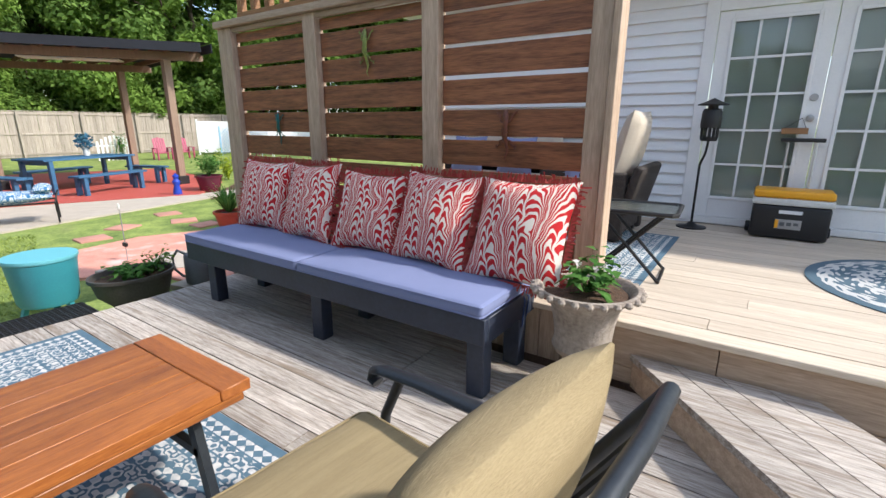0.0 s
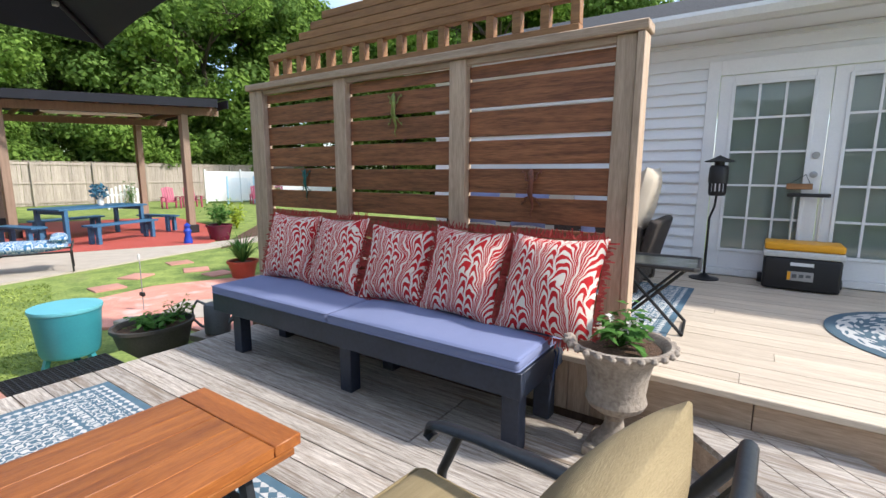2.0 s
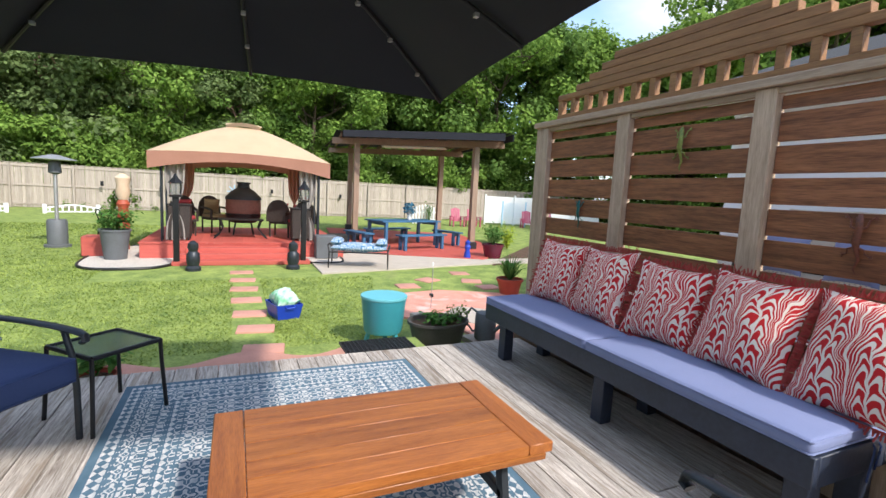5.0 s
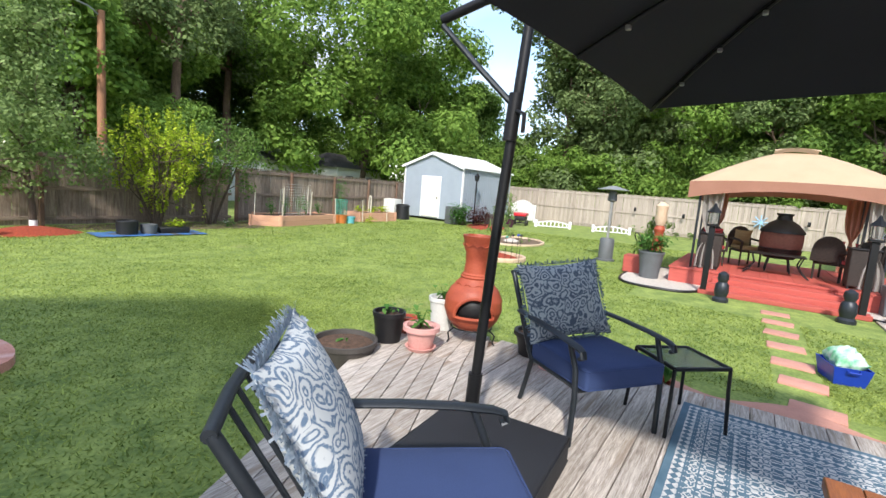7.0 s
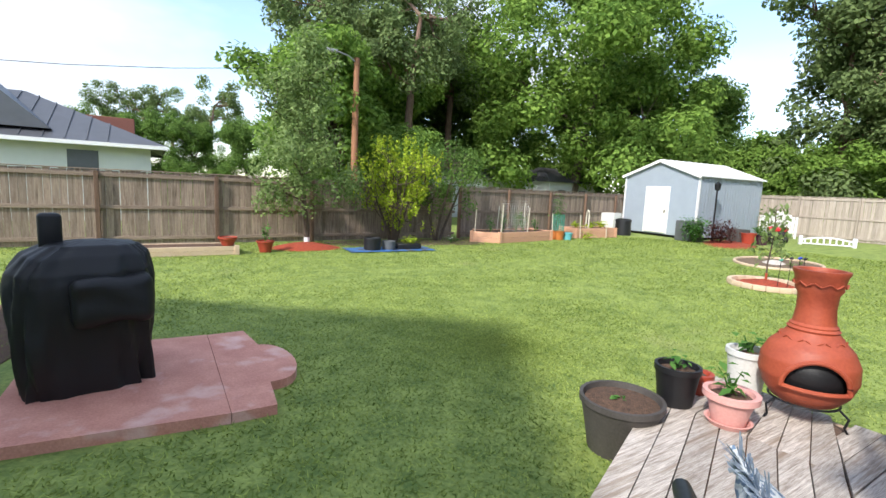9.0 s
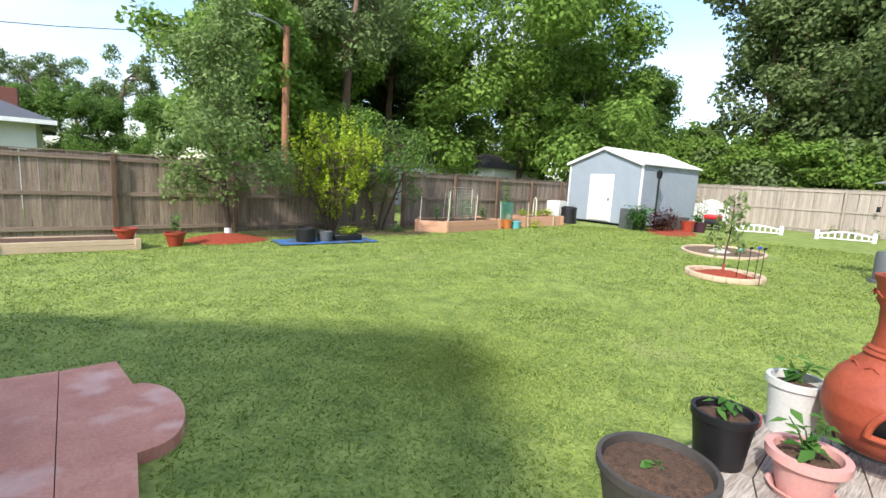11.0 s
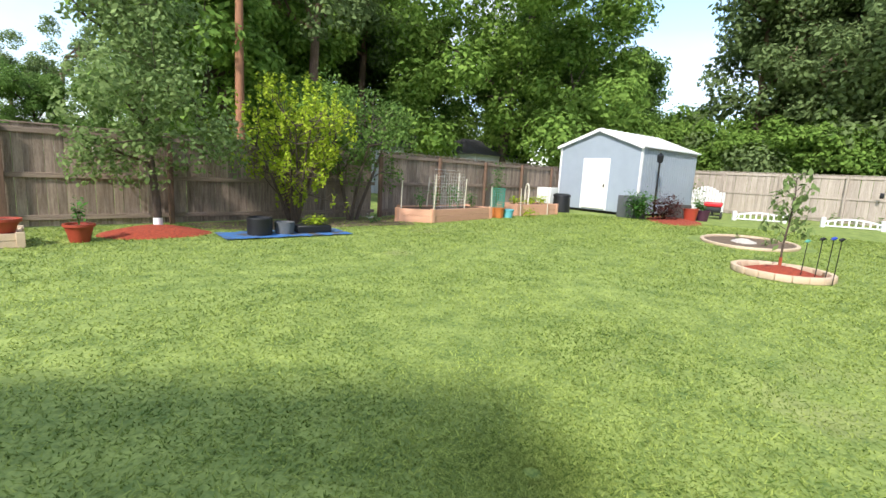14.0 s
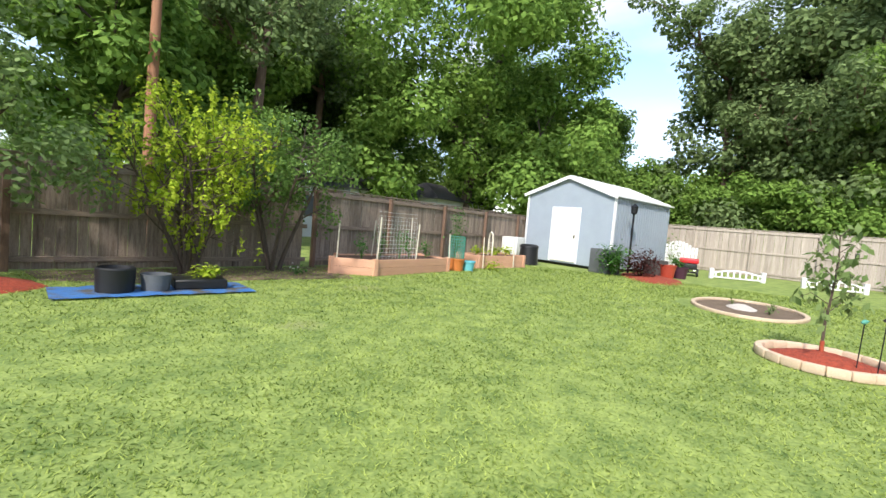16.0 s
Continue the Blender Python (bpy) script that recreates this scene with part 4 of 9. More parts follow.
# ---- fences ----
def fence(name, a, b, h, board, rail_mat, label, inward, step=2.54):
    """Pickets on the far side, three rails and posts on the near side."""
    a, b = Vector((*a, 0)), Vector((*b, 0))
    L, ang = (b - a).length, math.degrees(math.atan2(b.y - a.y, b.x - a.x))
    base = tagged(new(name), label, "fence", kind="structure")
    base.matrix_basis = pose(a.x, a.y, G, 0, 0, ang)
    s = inward
    data = [mesh_of(boxed(-0.069, -0.009, 0.02, 0.069, 0.009, h + dz, 0.003), "fence_picket", board, False) for dz in (0.0, -0.012, 0.01)]
    for k in range(int(L / 0.1415)):
        ob = new("picket", data[R.randrange(3)])
        ob.parent = base
        ob.location = (k * 0.1415 + 0.07, R.uniform(-0.003, 0.003), 0)
        ob.rotation_euler = (0, radians(R.uniform(-0.35, 0.35)), 0)
    for x in np.arange(0, L - 0.2, step):
        for z in (0.18, h * 0.52, h - 0.10):
            part("rail", boxed(x + 0.002, s * 0.010 if s > 0 else -0.05, z - 0.045, min(x + step, L) - 0.002, s * 0.05 if s > 0 else -0.010, z + 0.045, 0.004), rail_mat, base)
        part("cap_board", boxed(x + 0.002, -0.035, h + 0.012, min(x + step, L) - 0.002, 0.035, h + 0.036, 0.003), rail_mat, base)
        part("post", boxed(x - 0.046, s * 0.052 if s > 0 else -0.145, 0, x + 0.046, s * 0.145 if s > 0 else -0.052, h - 0.02, 0.005), M_FPOST if board == M_FENCE else rail_mat, base)
    return base


fence("fence_south", (9.02, -14.92), (-8.76, -15.10), 1.80, M_FENCE, M_FRAIL, "weathered brown wooden privacy fence with dark posts", -1)
fence("fence_south_far", (-8.90, -15.10), (-29.2, -17.7), 1.82, M_FENCE, M_FRAIL, "weathered brown wooden privacy fence running behind the shed", -1)
fence("fence_west", (-29.3, -17.6), (-28.8, 24.0), 2.16, M_FENCE_W, M_FENCE_W, "pale weathered wooden privacy fence", -1)

# ---- trees ----
def limb(bm, p, d, r, length, rnd, depth, tips):
    pts = [Vector(p)]
    d = Vector(d).normalized()
    n = 5
    for k in range(n):
        d = (d + Vector((rnd.gauss(0, 0.13), rnd.gauss(0, 0.13), rnd.gauss(0.02, 0.08)))).normalized()
        pts.append(pts[-1] + d * length / n)
    tube(bm, pts, r, 7 if depth > 1 else 5, r * 0.55)
    tips.append(pts[-1])
    if depth > 0:
        for k in range(3 if depth > 1 else 2):
            q = pts[rnd.choice((2, 3, 4, 5))]
            e = (d + Vector((rnd.gauss(0, 0.75), rnd.gauss(0, 0.75), rnd.gauss(0.1, 0.45)))).normalized()
            limb(bm, q, e, r * 0.55, length * rnd.uniform(0.55, 0.8), rnd, depth - 1, tips)


def tree(name, m, label, leaf, bark, seed, height, radius, bare, leaf_size, per, stems=1, lean=0.0, squash=(1, 1, 0.8), clump=0.34, fill=26, group="", shape="round", stout=1.0):
    rnd = random.Random(seed)
    t = thing(name, m, label, "tree", group)
    bm, tips = bmesh.new(), []
    for s in range(stems):
        a = rnd.uniform(0, 6.28)
        d = (math.cos(a) * lean, math.sin(a) * lean, 1)
        r0 = (0.017 * height / math.sqrt(stems) + 0.015) * stout
        pts = [Vector((math.cos(a) * 0.08 * (stems > 1), math.sin(a) * 0.08 * (stems > 1), -0.05))]
        dd = Vector(d).normalized()
        for k in range(6):
            dd = (dd + Vector((rnd.gauss(0, 0.05), rnd.gauss(0, 0.05), 0.02))).normalized()
            pts.append(pts[-1] + dd * height * 0.72 / 6)
        tube(bm, pts, r0 * 1.15, 10, r0 * 0.4)
        tips.append(pts[-1])
        for k in range(7):
            i = rnd.choice((2, 3, 4, 5, 6)) if bare < 0.4 else rnd.choice((4, 5, 6))
            if pts[i].z < bare * height * 0.8:
                continue
            e = Vector((rnd.gauss(0, 1), rnd.gauss(0, 1), rnd.uniform(0.1, 0.8)))
            limb(bm, pts[i], e, r0 * 0.42, radius * rnd.uniform(0.5, 0.8), rnd, 2, tips)
    part("trunk", bm, bark, t)
    cl = []
    for k in range(fill):
        u = rnd.uniform(0, 1)
        z = height * (bare + (1 - bare) * u)
        if shape == "round":
            rr = radius * math.sqrt(max(0.06, 1 - (2 * u - 0.9) ** 2 * 0.85))
        elif shape == "cone":
            rr = radius * (1.05 - 0.85 * u)
        else:
            rr = radius * (0.35 + 0.75 * u)
        a, q = rnd.uniform(0, 6.283), math.sqrt(rnd.random())
        cl.append((math.cos(a) * rr * q, math.sin(a) * rr * q, z - 0.1 * height * q * (shape == "round"), radius * clump * rnd.uniform(0.65, 1.2)))
    for p in tips:
        if p.z > bare * height * 0.8:
            cl.append((p.x, p.y, p.z, radius * clump * rnd.uniform(0.5, 0.95)))
    crown = new("crown", leaf_data("crown", cl, leaf_size, per, leaf, seed, squash))
    crown.parent = t
    return t


big = tree("pecan_tree", pose(-23.6, -23.6, G), "tall spreading broadleaf tree behind the fence", L_OAK, M_BARK, 11, 17.5, 8.6, 0.19, 0.27, 300, 1, 0.05, clump=0.20, fill=80)
oak = tree("oak_tree", pose(-3.20, -13.80, G), "young grey-green oak with a whitewashed trunk foot", L_GREY, M_BARK, 5, 5.4, 1.45, 0.20, 0.095, 760, 1, 0.0, (1, 1, 1.1), 0.26, 90, shape="cone", stout=0.62)
part("trunk_paint", lathe([(0.084, -0.02), (0.080, 0.15), (0.078, 0.27)], 14), M_WHITE, oak, "white painted trunk foot")
tree("maple_tree", pose(-6.02, -14.30, G), "lime green vase-shaped young tree", L_YEL, M_BARK, 21, 3.25, 1.05, 0.14, 0.080, 1500, 6, 0.36, (0.6, 0.6, 2.0), 0.120, 76, shape="vase")
tree("juniper_tree", pose(-7.75, -14.55, G), "dull dark green multi-stemmed shrub", L_DARK, M_BARK, 22, 3.4, 0.95, 0.28, 0.085, 520, 4, 0.22, (1, 1, 1.2), 0.30, 20, shape="vase")

w1 = tree("wood_tree", pose(-35.5, -3.2, G), "dense broadleaf tree of the wood behind the fence", L_OAK, M_BARK, 31, 10.5, 4.4, 0.05, 0.24, 330, 1, 0.05, clump=0.23, fill=64, group="wood behind the fence")
w2 = tree("wood_tree", pose(-38.5, -7.0, G), "dense dark broadleaf tree of the wood behind the fence", L_DARK, M_BARK, 32, 11.5, 4.6, 0.05, 0.24, 330, 1, 0.05, clump=0.23, fill=66, group="wood behind the fence")
w3 = tree("wood_tree", pose(-33.8, -9.3, G), "tall airy conifer of the wood behind the fence", L_PINE, M_PINEBARK, 33, 13.5, 4.2, 0.12, 0.26, 260, 1, 0.03, clump=0.26, fill=46, group="wood behind the fence", shape="cone")
w4 = tree("wood_tree", pose(-33.2, -6.0, G), "low bright green scrub tree behind the fence", L_OAK, M_BARK, 34, 4.8, 2.6, 0.0, 0.22, 420, 3, 0.2, clump=0.34, fill=26, group="wood behind the fence")
for src, places in ((w1, ((-33, 4.5, 40, 1.0), (-34, 12, 200, 1.08), (-33, 19.5, 300, 1.4), (-32, 27, 80, 1.5), (-24, 31, 10, 1.4), (-38, -1, 150, 1.25), (-38.5, 9, 60, 1.3), (-15, 30, 120, 1.35), (-21.5, 26, 60, 1.25), (-17, 27, 150, 1.3), (-12.5, 26, 250, 1.25))),
                    (w2, ((-33.5, 1, 70, 0.95), (-6.5, -44, 80, 0.62), (-2.5, -46, 200, 0.6), (1.5, -47, 320, 0.62), (6, -48, 20, 0.62), (-9.5, -33, 30, 0.95), (-15, -35, 140, 1.0), (-20, -36, 240, 1.0), (-27, -34, 300, 1.0), (-34, 8.5, 160, 1.0), (-34, 16, 250, 1.3), (-33, 23.5, 20, 1.45), (-28.5, 30, 190, 1.35), (-20, 33, 90, 1.5), (-39, 4, 10, 1.25), (-39, 15, 220, 1.25), (-10, 31, 50, 1.35), (-35, -22, 100, 1.0), (-29.5, -26, 200, 1.05))),
                    (w3, ((-34.6, -12.4, 40, 1.12), (-36.0, -6.4, 80, 1.25), (-36.5, -9.6, 190, 1.35), (-38.5, -3.4, 300, 1.3), (-32.5, 0.5, 110, 0.8), (-36, 6.5, 220, 0.95), (-36, 14, 300, 1.05))),
                    (w4, ((-33.3, -13.5, 100, 0.95), (-34, -16.5, 10, 1.1), (-33.2, -9.5, 70, 1.0), (-33, -1.5, 60, 0.95), (-32.5, 3, 140, 0.9), (-32.8, 8, 20, 0.9), (-32.5, 13, 200, 0.95), (-32.8, 18, 250, 1.0)))):
    for x, y, a, k in places:
        copy_thing(src, pose(x, y, G, 0, 0, a) @ Matrix.Scale(k, 4))

p1 = tree("pine_tree", pose(-11.4, -24.0, G), "tall pine with a bare leaning trunk", L_PINE, M_PINEBARK, 41, 15.0, 3.4, 0.52, 0.22, 260, 1, 0.04, clump=0.24, fill=26, group="pines behind the fence")
for x, y, a, k in ((-8.6, -27, 60, 1.0), (-9.5, -33, 200, 1.1), (-13.5, -30, 130, 1.15), (-17, -29, 20, 1.1), (-4.6, -52, 310, 0.8), (-1.6, -56, 150, 0.75), (1.0, -55, 50, 0.7), (4, -58, 250, 0.75)):
    copy_thing(p1, pose(x, y, G, 0, 0, a) @ Matrix.Scale(k, 4))
s1 = tree("broadleaf_tree", pose(-6.0, -21.8, G), "leafy green tree behind the south fence", L_OAK, M_BARK, 51, 8.6, 2.7, 0.10, 0.24, 300, 1, 0.05, clump=0.32, fill=36, group="trees behind the south fence")
for x, y, a, k in ((-8.0, -25.5, 90, 1.15), (-11.5, -27, 210, 1.2), (-13, -33, 210, 1.5), (-20.5, -31, 30, 1.5), (-9.6, -20.5, 20, 0.55)):
    copy_thing(s1, pose(x, y, G, 0, 0, a) @ Matrix.Scale(k, 4))

# ---- utility pole ----
up = thing("utility_pole", pose(-6.50, -19.0, G), "brown wooden utility pole with a street light arm", "utility pole")
part("pole", tubed([(0, 0, 0), (0.0, 0, 3.5), (-0.03, 0, 6.55)], 0.15, 12, 0.11), M_UPOLE, up)
arm = part("lamp_arm", tubed([(-0.03, 0, 6.35), (0.35, 0.1, 6.55), (0.95, 0.25, 6.60)], 0.03), M_STEEL, up, "grey steel arm")
part("lamp_head", boxed(0.85, 0.14, 6.51, 1.35, 0.36, 6.63, 0.03, 2), M_STEEL, up, "grey street light head")
wb = bmesh.new()
prev = [Vector((-6.5, -19.0, 6.3 + G)), Vector((30, -30, 8.5))]
tube(wb, [prev[0].lerp(prev[1], k / 12) - Vector((0, 0, 2.2 * (1 - (2 * k / 12 - 1) ** 2))) for k in range(13)], 0.012, 5)
whole("power_line", wb, M_BLACK, Matrix(), "thin black overhead power line", "cable")

# ---- neighbour's house ----
nh = thing("neighbour_house", pose(1.3, 0, 0), "grey one-storey house with a grey metal roof behind the fence", "house")
bm = bmesh.new()
box(bm, -1.0, -31.0, G, 14.0, -22.4, 2.6, 0)
part("wall", bm, M_NEIGH, nh)
bm = bmesh.new()
rp = [(-1.5, -21.9, 2.55), (14.4, -21.9, 2.55), (14.4, -26.7, 4.6), (3.2, -26.7, 4.6), (-1.5, -31.5, 2.55), (14.4, -31.5, 2.55)]
v = [bm.verts.new(c) for c in rp] + [bm.verts.new((c[0], c[1], c[2] - 0.12)) for c in rp]
for q in ((0, 1, 2, 3), (3, 2, 5, 4), (0, 3, 4), (6, 7, 1, 0), (6, 0, 4, 10), (1, 7, 11, 5, 2), (4, 5, 11, 10)):
    bm.faces.new([v[i] for i in q])
part("roof", bm, M_ROOFMETAL, nh, "grey standing seam metal roof", smooth=False)
for k in range(20):
    x = 0.3 + k * 0.6
    y1 = -26.6 if x > 3.2 else -21.9 - (x + 1.5) / 4.7 * 4.8
    bm = bmesh.new()
    bar(bm, (x, -21.95, 2.575), (x, y1, 2.575 + (-21.9 - y1) / 4.8 * 2.05), 0.04, 0.05)
    part("seam", bm, M_ROOFMETAL, nh)
bm = bmesh.new()
gp = [(1.9, -22.4, 2.9), (8.5, -22.4, 2.9), (5.2, -22.4, 5.9), (1.9, -27, 2.9), (8.5, -27, 2.9), (5.2, -27, 5.9)]
v = [bm.verts.new(c) for c in gp]
for q in ((0, 1, 2), (3, 5, 4), (0, 2, 5, 3), (1, 4, 5, 2)):
    bm.faces.new([v[i] for i in q])
part("dormer", bm, M_ROOFMETAL, nh, "steep grey metal roof gable", smooth=False)
part("gutter", boxed(-1.55, -21.9, 2.40, 14.4, -21.78, 2.54, 0.01), M_WHITE, nh)
part("window", boxed(0.6, -22.44, 1.5, 1.5, -22.39, 2.25, 0.01), M_ROOFMETAL, nh)
part("chimney", boxed(-0.4, -28.5, 2.6, 1.4, -27.6, 4.0, 0.02), M_BRICK, nh)
for k, (x, y, lab) in enumerate(((-13.8, -27.5, 0), (-18.5, -26.5, 1), (-23.5, -25.5, 2))):
    h2 = thing("distant_house", pose(x, y, G, 0, 0, 8), "low grey house half hidden behind the fence and trees", "house", "houses beyond the fence")
    part("wall", boxed(-2.6, -2, 0, 2.6, 2, 2.5, 0), M_NEIGH, h2)
    bm = bmesh.new()
    v = [bm.verts.new(c) for c in ((-2.9, -2.3, 2.5), (2.9, -2.3, 2.5), (2.9, 2.3, 2.5), (-2.9, 2.3, 2.5), (-1.2, 0, 3.5), (1.2, 0, 3.5))]
    for q in ((0, 1, 5, 4), (1, 2, 5), (2, 3, 4, 5), (3, 0, 4), (0, 3, 2, 1)):
        bm.faces.new([v[i] for i in q])
    part("roof", bm, M_SHINGLE, h2, smooth=False)
    for x2 in (-1.4, 0.9):
        part("window", boxed(x2, 1.99, 1.0, x2 + 0.8, 2.03, 2.0, 0.01), M_ROOFMETAL, h2)

# ---- shed ----
shed = thing("shed", pose(-19.55, -14.42, G, 0, 0, -4), "pale blue-grey metal storage shed with white trim, closed", "shed")
SW, SD, SE, SP = 1.93, 4.7, 2.74, 3.44
bm = bmesh.new()
gable = [(0, -SW, 0.12), (0, SW, 0.12), (0, SW, SE), (0, 0, SP), (0, -SW, SE)]
v = [bm.verts.new(c) for c in gable]
w = [bm.verts.new((-SD, c[1], c[2])) for c in gable]
bm.faces.new(v), bm.faces.new(w[::-1])
for k in range(5):
    bm.faces.new((v[k], v[(k + 1) % 5], w[(k + 1) % 5], w[k]))
part("wall", bm, M_SHED, shed, smooth=False)
rib = mesh_of(boxed(-0.02, 0, 0.15, 0.02, 0.018, SE - 0.03, 0.005), "siding_rib", M_SHED)
for k in range(23):
    for s in (1, -1):
        ob = new("siding_rib", rib)
        ob.parent = shed
        ob.matrix_basis = pose(-0.2 - k * 0.195, s * SW, 0, 0, 0, 0 if s > 0 else 180)
for s in (1, -1):
    bm = bmesh.new()
    q = [(0.12, 0, SP + 0.02), (0.12, s * (SW + 0.12), SE - 0.02), (-SD - 0.12, s * (SW + 0.12), SE - 0.02), (-SD - 0.12, 0, SP + 0.02)]
    a = [bm.verts.new(c) for c in q]
    b = [bm.verts.new((c[0], c[1], c[2] + 0.05)) for c in q]
    bm.faces.new(a[::-1]), bm.faces.new(b)
    for k in range(4):
        bm.faces.new((a[k], a[(k + 1) % 4], b[(k + 1) % 4], b[k]))
    part("roof_panel", bm, M_SHEDROOF, shed, smooth=False)
    bm = bmesh.new()
    bar(bm, (0.135, 0, SP), (0.135, s * (SW + 0.13), SE - 0.03), 0.03, 0.12)
    part("rake_trim", bm, M_WHITE, shed)
    part("corner_trim", boxed(-0.07, s * SW - 0.05 if s > 0 else s * SW - 0.025, 0.10, 0.028, s * SW + 0.025 if s > 0 else s * SW + 0.05, SE - 0.05, 0.004), M_WHITE, shed)
for k in range(11):
    for s in (1, -1):
        bm = bmesh.new()
        x = -0.1 - k * 0.45
        bar(bm, (x, 0.02 * s, SP + 0.08), (x, s * (SW + 0.11), SE + 0.035), 0.03, 0.02)
        part("roof_rib", bm, M_SHEDROOF, shed)
door = part("door", boxed(0.005, -0.62, 0.18, 0.05, 0.50, 2.20, 0.006), M_CREAM, shed, "cream white shed door")
bm = bmesh.new()
for a in ((0.0, -0.70, 0.14, 0.035, -0.625, 2.28), (0.0, 0.505, 0.14, 0.035, 0.58, 2.28), (0.0, -0.625, 2.205, 0.035, 0.505, 2.28)):
    box(bm, *a, bev=0.004)
part("door_trim", bm, M_WHITE, shed)
k = part("handle", boxed(0.05, 0.38, 1.10, 0.09, 0.43, 1.22, 0.01), M_BLACK, door)
for x in (-0.3, -2.2, -4.2):
    part("skid", boxed(x - 0.15, -SW + 0.1, 0, x + 0.15, SW - 0.1, 0.118, 0.01), M_BLACK, shed)

# ---- gazebo ----
RD = 0.10
plat = thing("gazebo_platform", pose(-0.55, -0.40, 0), "red painted wooden platform with three front steps", "platform", kind="structure")
for k in range(30):
    y = -1.45 + k * 0.145
    part("plank", boxed(-14.6, y, RD - 0.04, -10.62, y + 0.14, RD, 0), M_REDDECK, plat, smooth=False)
part("skirt", boxed(-14.58, -1.43, G, -10.64, 2.88, RD - 0.045, 0), M_REDDECK, plat, smooth=False)
for k in range(3):
    part("step", boxed(-10.615 + k * 0.30, -0.55 - 0.1 * k, G, -10.32 + k * 0.30, 1.75 + 0.1 * k, RD - 0.095 * (k + 1), 0.01), M_REDDECK, plat)
gaz = thing("gazebo", pose(-0.55, -0.40, RD), "soft-top gazebo with a tan canopy, rust valance and tied grey curtains", "gazebo")
GX0, GX1, GY0, GY1, GE, GT = -14.1, -11.0, -1.05, 2.30, 2.02, 2.84
for x in (GX0, GX1):
    for y in (GY0, GY1):
        for o in ((-0.09, 0), (0.09, 0), (0, 0.09 if y < 0 else -0.09)):
            part("post", boxed(x + o[0] - 0.018, y + o[1] - 0.018, 0, x + o[0] + 0.018, y + o[1] + 0.018, GE - RD, 0.004), M_METAL, gaz)


def canopy(bm, x0, x1, y0, y1, z0, z1, tx, n=14):
    """A four-sided cloth roof that swells as it falls to its eaves, open at the top."""
    cx, cy = (x0 + x1) / 2, (y0 + y1) / 2
    rings = []
    for i in range(n + 1):
        u = i / n
        k = tx + (1 - tx) * u
        ring = []
        for side in range(4):
            for j in range(10):
                s = 2 * j / 10 - 1
                q = [(s, -1), (1, s), (-s, 1), (-1, -s)][side]
                sag = 0.16 * u * (1 - s * s)
                z = z1 + (z0 - z1) * (u ** 1.25) + sag * 0.5
                ring.append(bm.verts.new((cx + q[0] * (x1 - x0) / 2 * k, cy + q[1] * (y1 - y0) / 2 * k, z)))
        rings.append(ring)
    for a, b in zip(rings, rings[1:]):
        for j in range(40):
            bm.faces.new((a[j], a[(j + 1) % 40], b[(j + 1) % 40], b[j]))
    return rings


bm = bmesh.new()
rings = canopy(bm, GX0 - 0.22, GX1 + 0.22, GY0 - 0.24, GY1 + 0.24, GE - RD, GT - RD, 0.14)
part("canopy", bm, M_TAN, gaz, "sun-bleached tan canopy")
bm = bmesh.new()
last = [bm.verts.new(v0) for v0 in [(q[0], q[1], q[2]) for q in [(0, 0, 0)]]] and None
bm.free()
bm = bmesh.new()
cx, cy = (GX0 + GX1) / 2, (GY0 + GY1) / 2
ra, rb2 = [], []
for side in range(4):
    for j in range(10):
        s = 2 * j / 10 - 1
        q = [(s, -1), (1, s), (-s, 1), (-1, -s)][side]
        x, y = cx + q[0] * ((GX1 - GX0) / 2 + 0.215), cy + q[1] * ((GY1 - GY0) / 2 + 0.235)
        ra.append(bm.verts.new((x, y, GE - RD + 0.08 * (1 - s * s) + 0.005)))
        rb2.append(bm.verts.new((x, y, GE - RD - 0.20 - 0.16 * s * s + 0.08 * (1 - s * s))))
for j in range(40):
    bm.faces.new((ra[j], ra[(j + 1) % 40], rb2[(j + 1) % 40], rb2[j]))
part("valance", bm, M_RUST, gaz, "rust brown arched valance")
bm = bmesh.new()
canopy(bm, cx - 0.42, cx + 0.42, cy - 0.42, cy + 0.42, GT - RD + 0.02, GT - RD + 0.13, 0.12, 5)
part("vent_cap", bm, M_TAN, gaz, "tan vent cap")


def curtain(x, y, z0, z1, w, tie, seed):
    bm = bmesh.new()
    n, m2 = 14, 26
    rnd = random.Random(seed)
    ph = rnd.uniform(0, 6)
    grid = []
    for i in range(n + 1):
        u = i / n
        z = z1 + (z0 - z1) * u
        k = 1 - 0.62 * math.exp(-((z - tie) / 0.22) ** 2) - 0.25 * math.exp(-((z - tie) / 0.6) ** 2)
        grid.append([bm.verts.new((x + 0.05 * k * math.sin(ph + 21 * j / m2), y + w * k * (j / m2 - 0.5), z)) for j in range(m2 + 1)])
    for i in range(n):
        for j in range(m2):
            bm.faces.new((grid[i][j], grid[i][j + 1], grid[i + 1][j + 1], grid[i + 1][j]))
    return bm


for x, y, sd in ((GX1 + 0.02, GY0 + 0.26, 1), (GX1 + 0.02, GY1 - 0.26, 2), (GX0, GY0 + 0.22, 3), (GX0, GY1 - 0.22, 4)):
    part("curtain", curtain(x, y, 0.02, GE - RD - 0.1, 0.42, 0.75, sd), M_CURTAIN if sd < 3 else M_RUST, gaz, "tied-back grey curtain" if sd < 3 else "tied-back rust curtain")


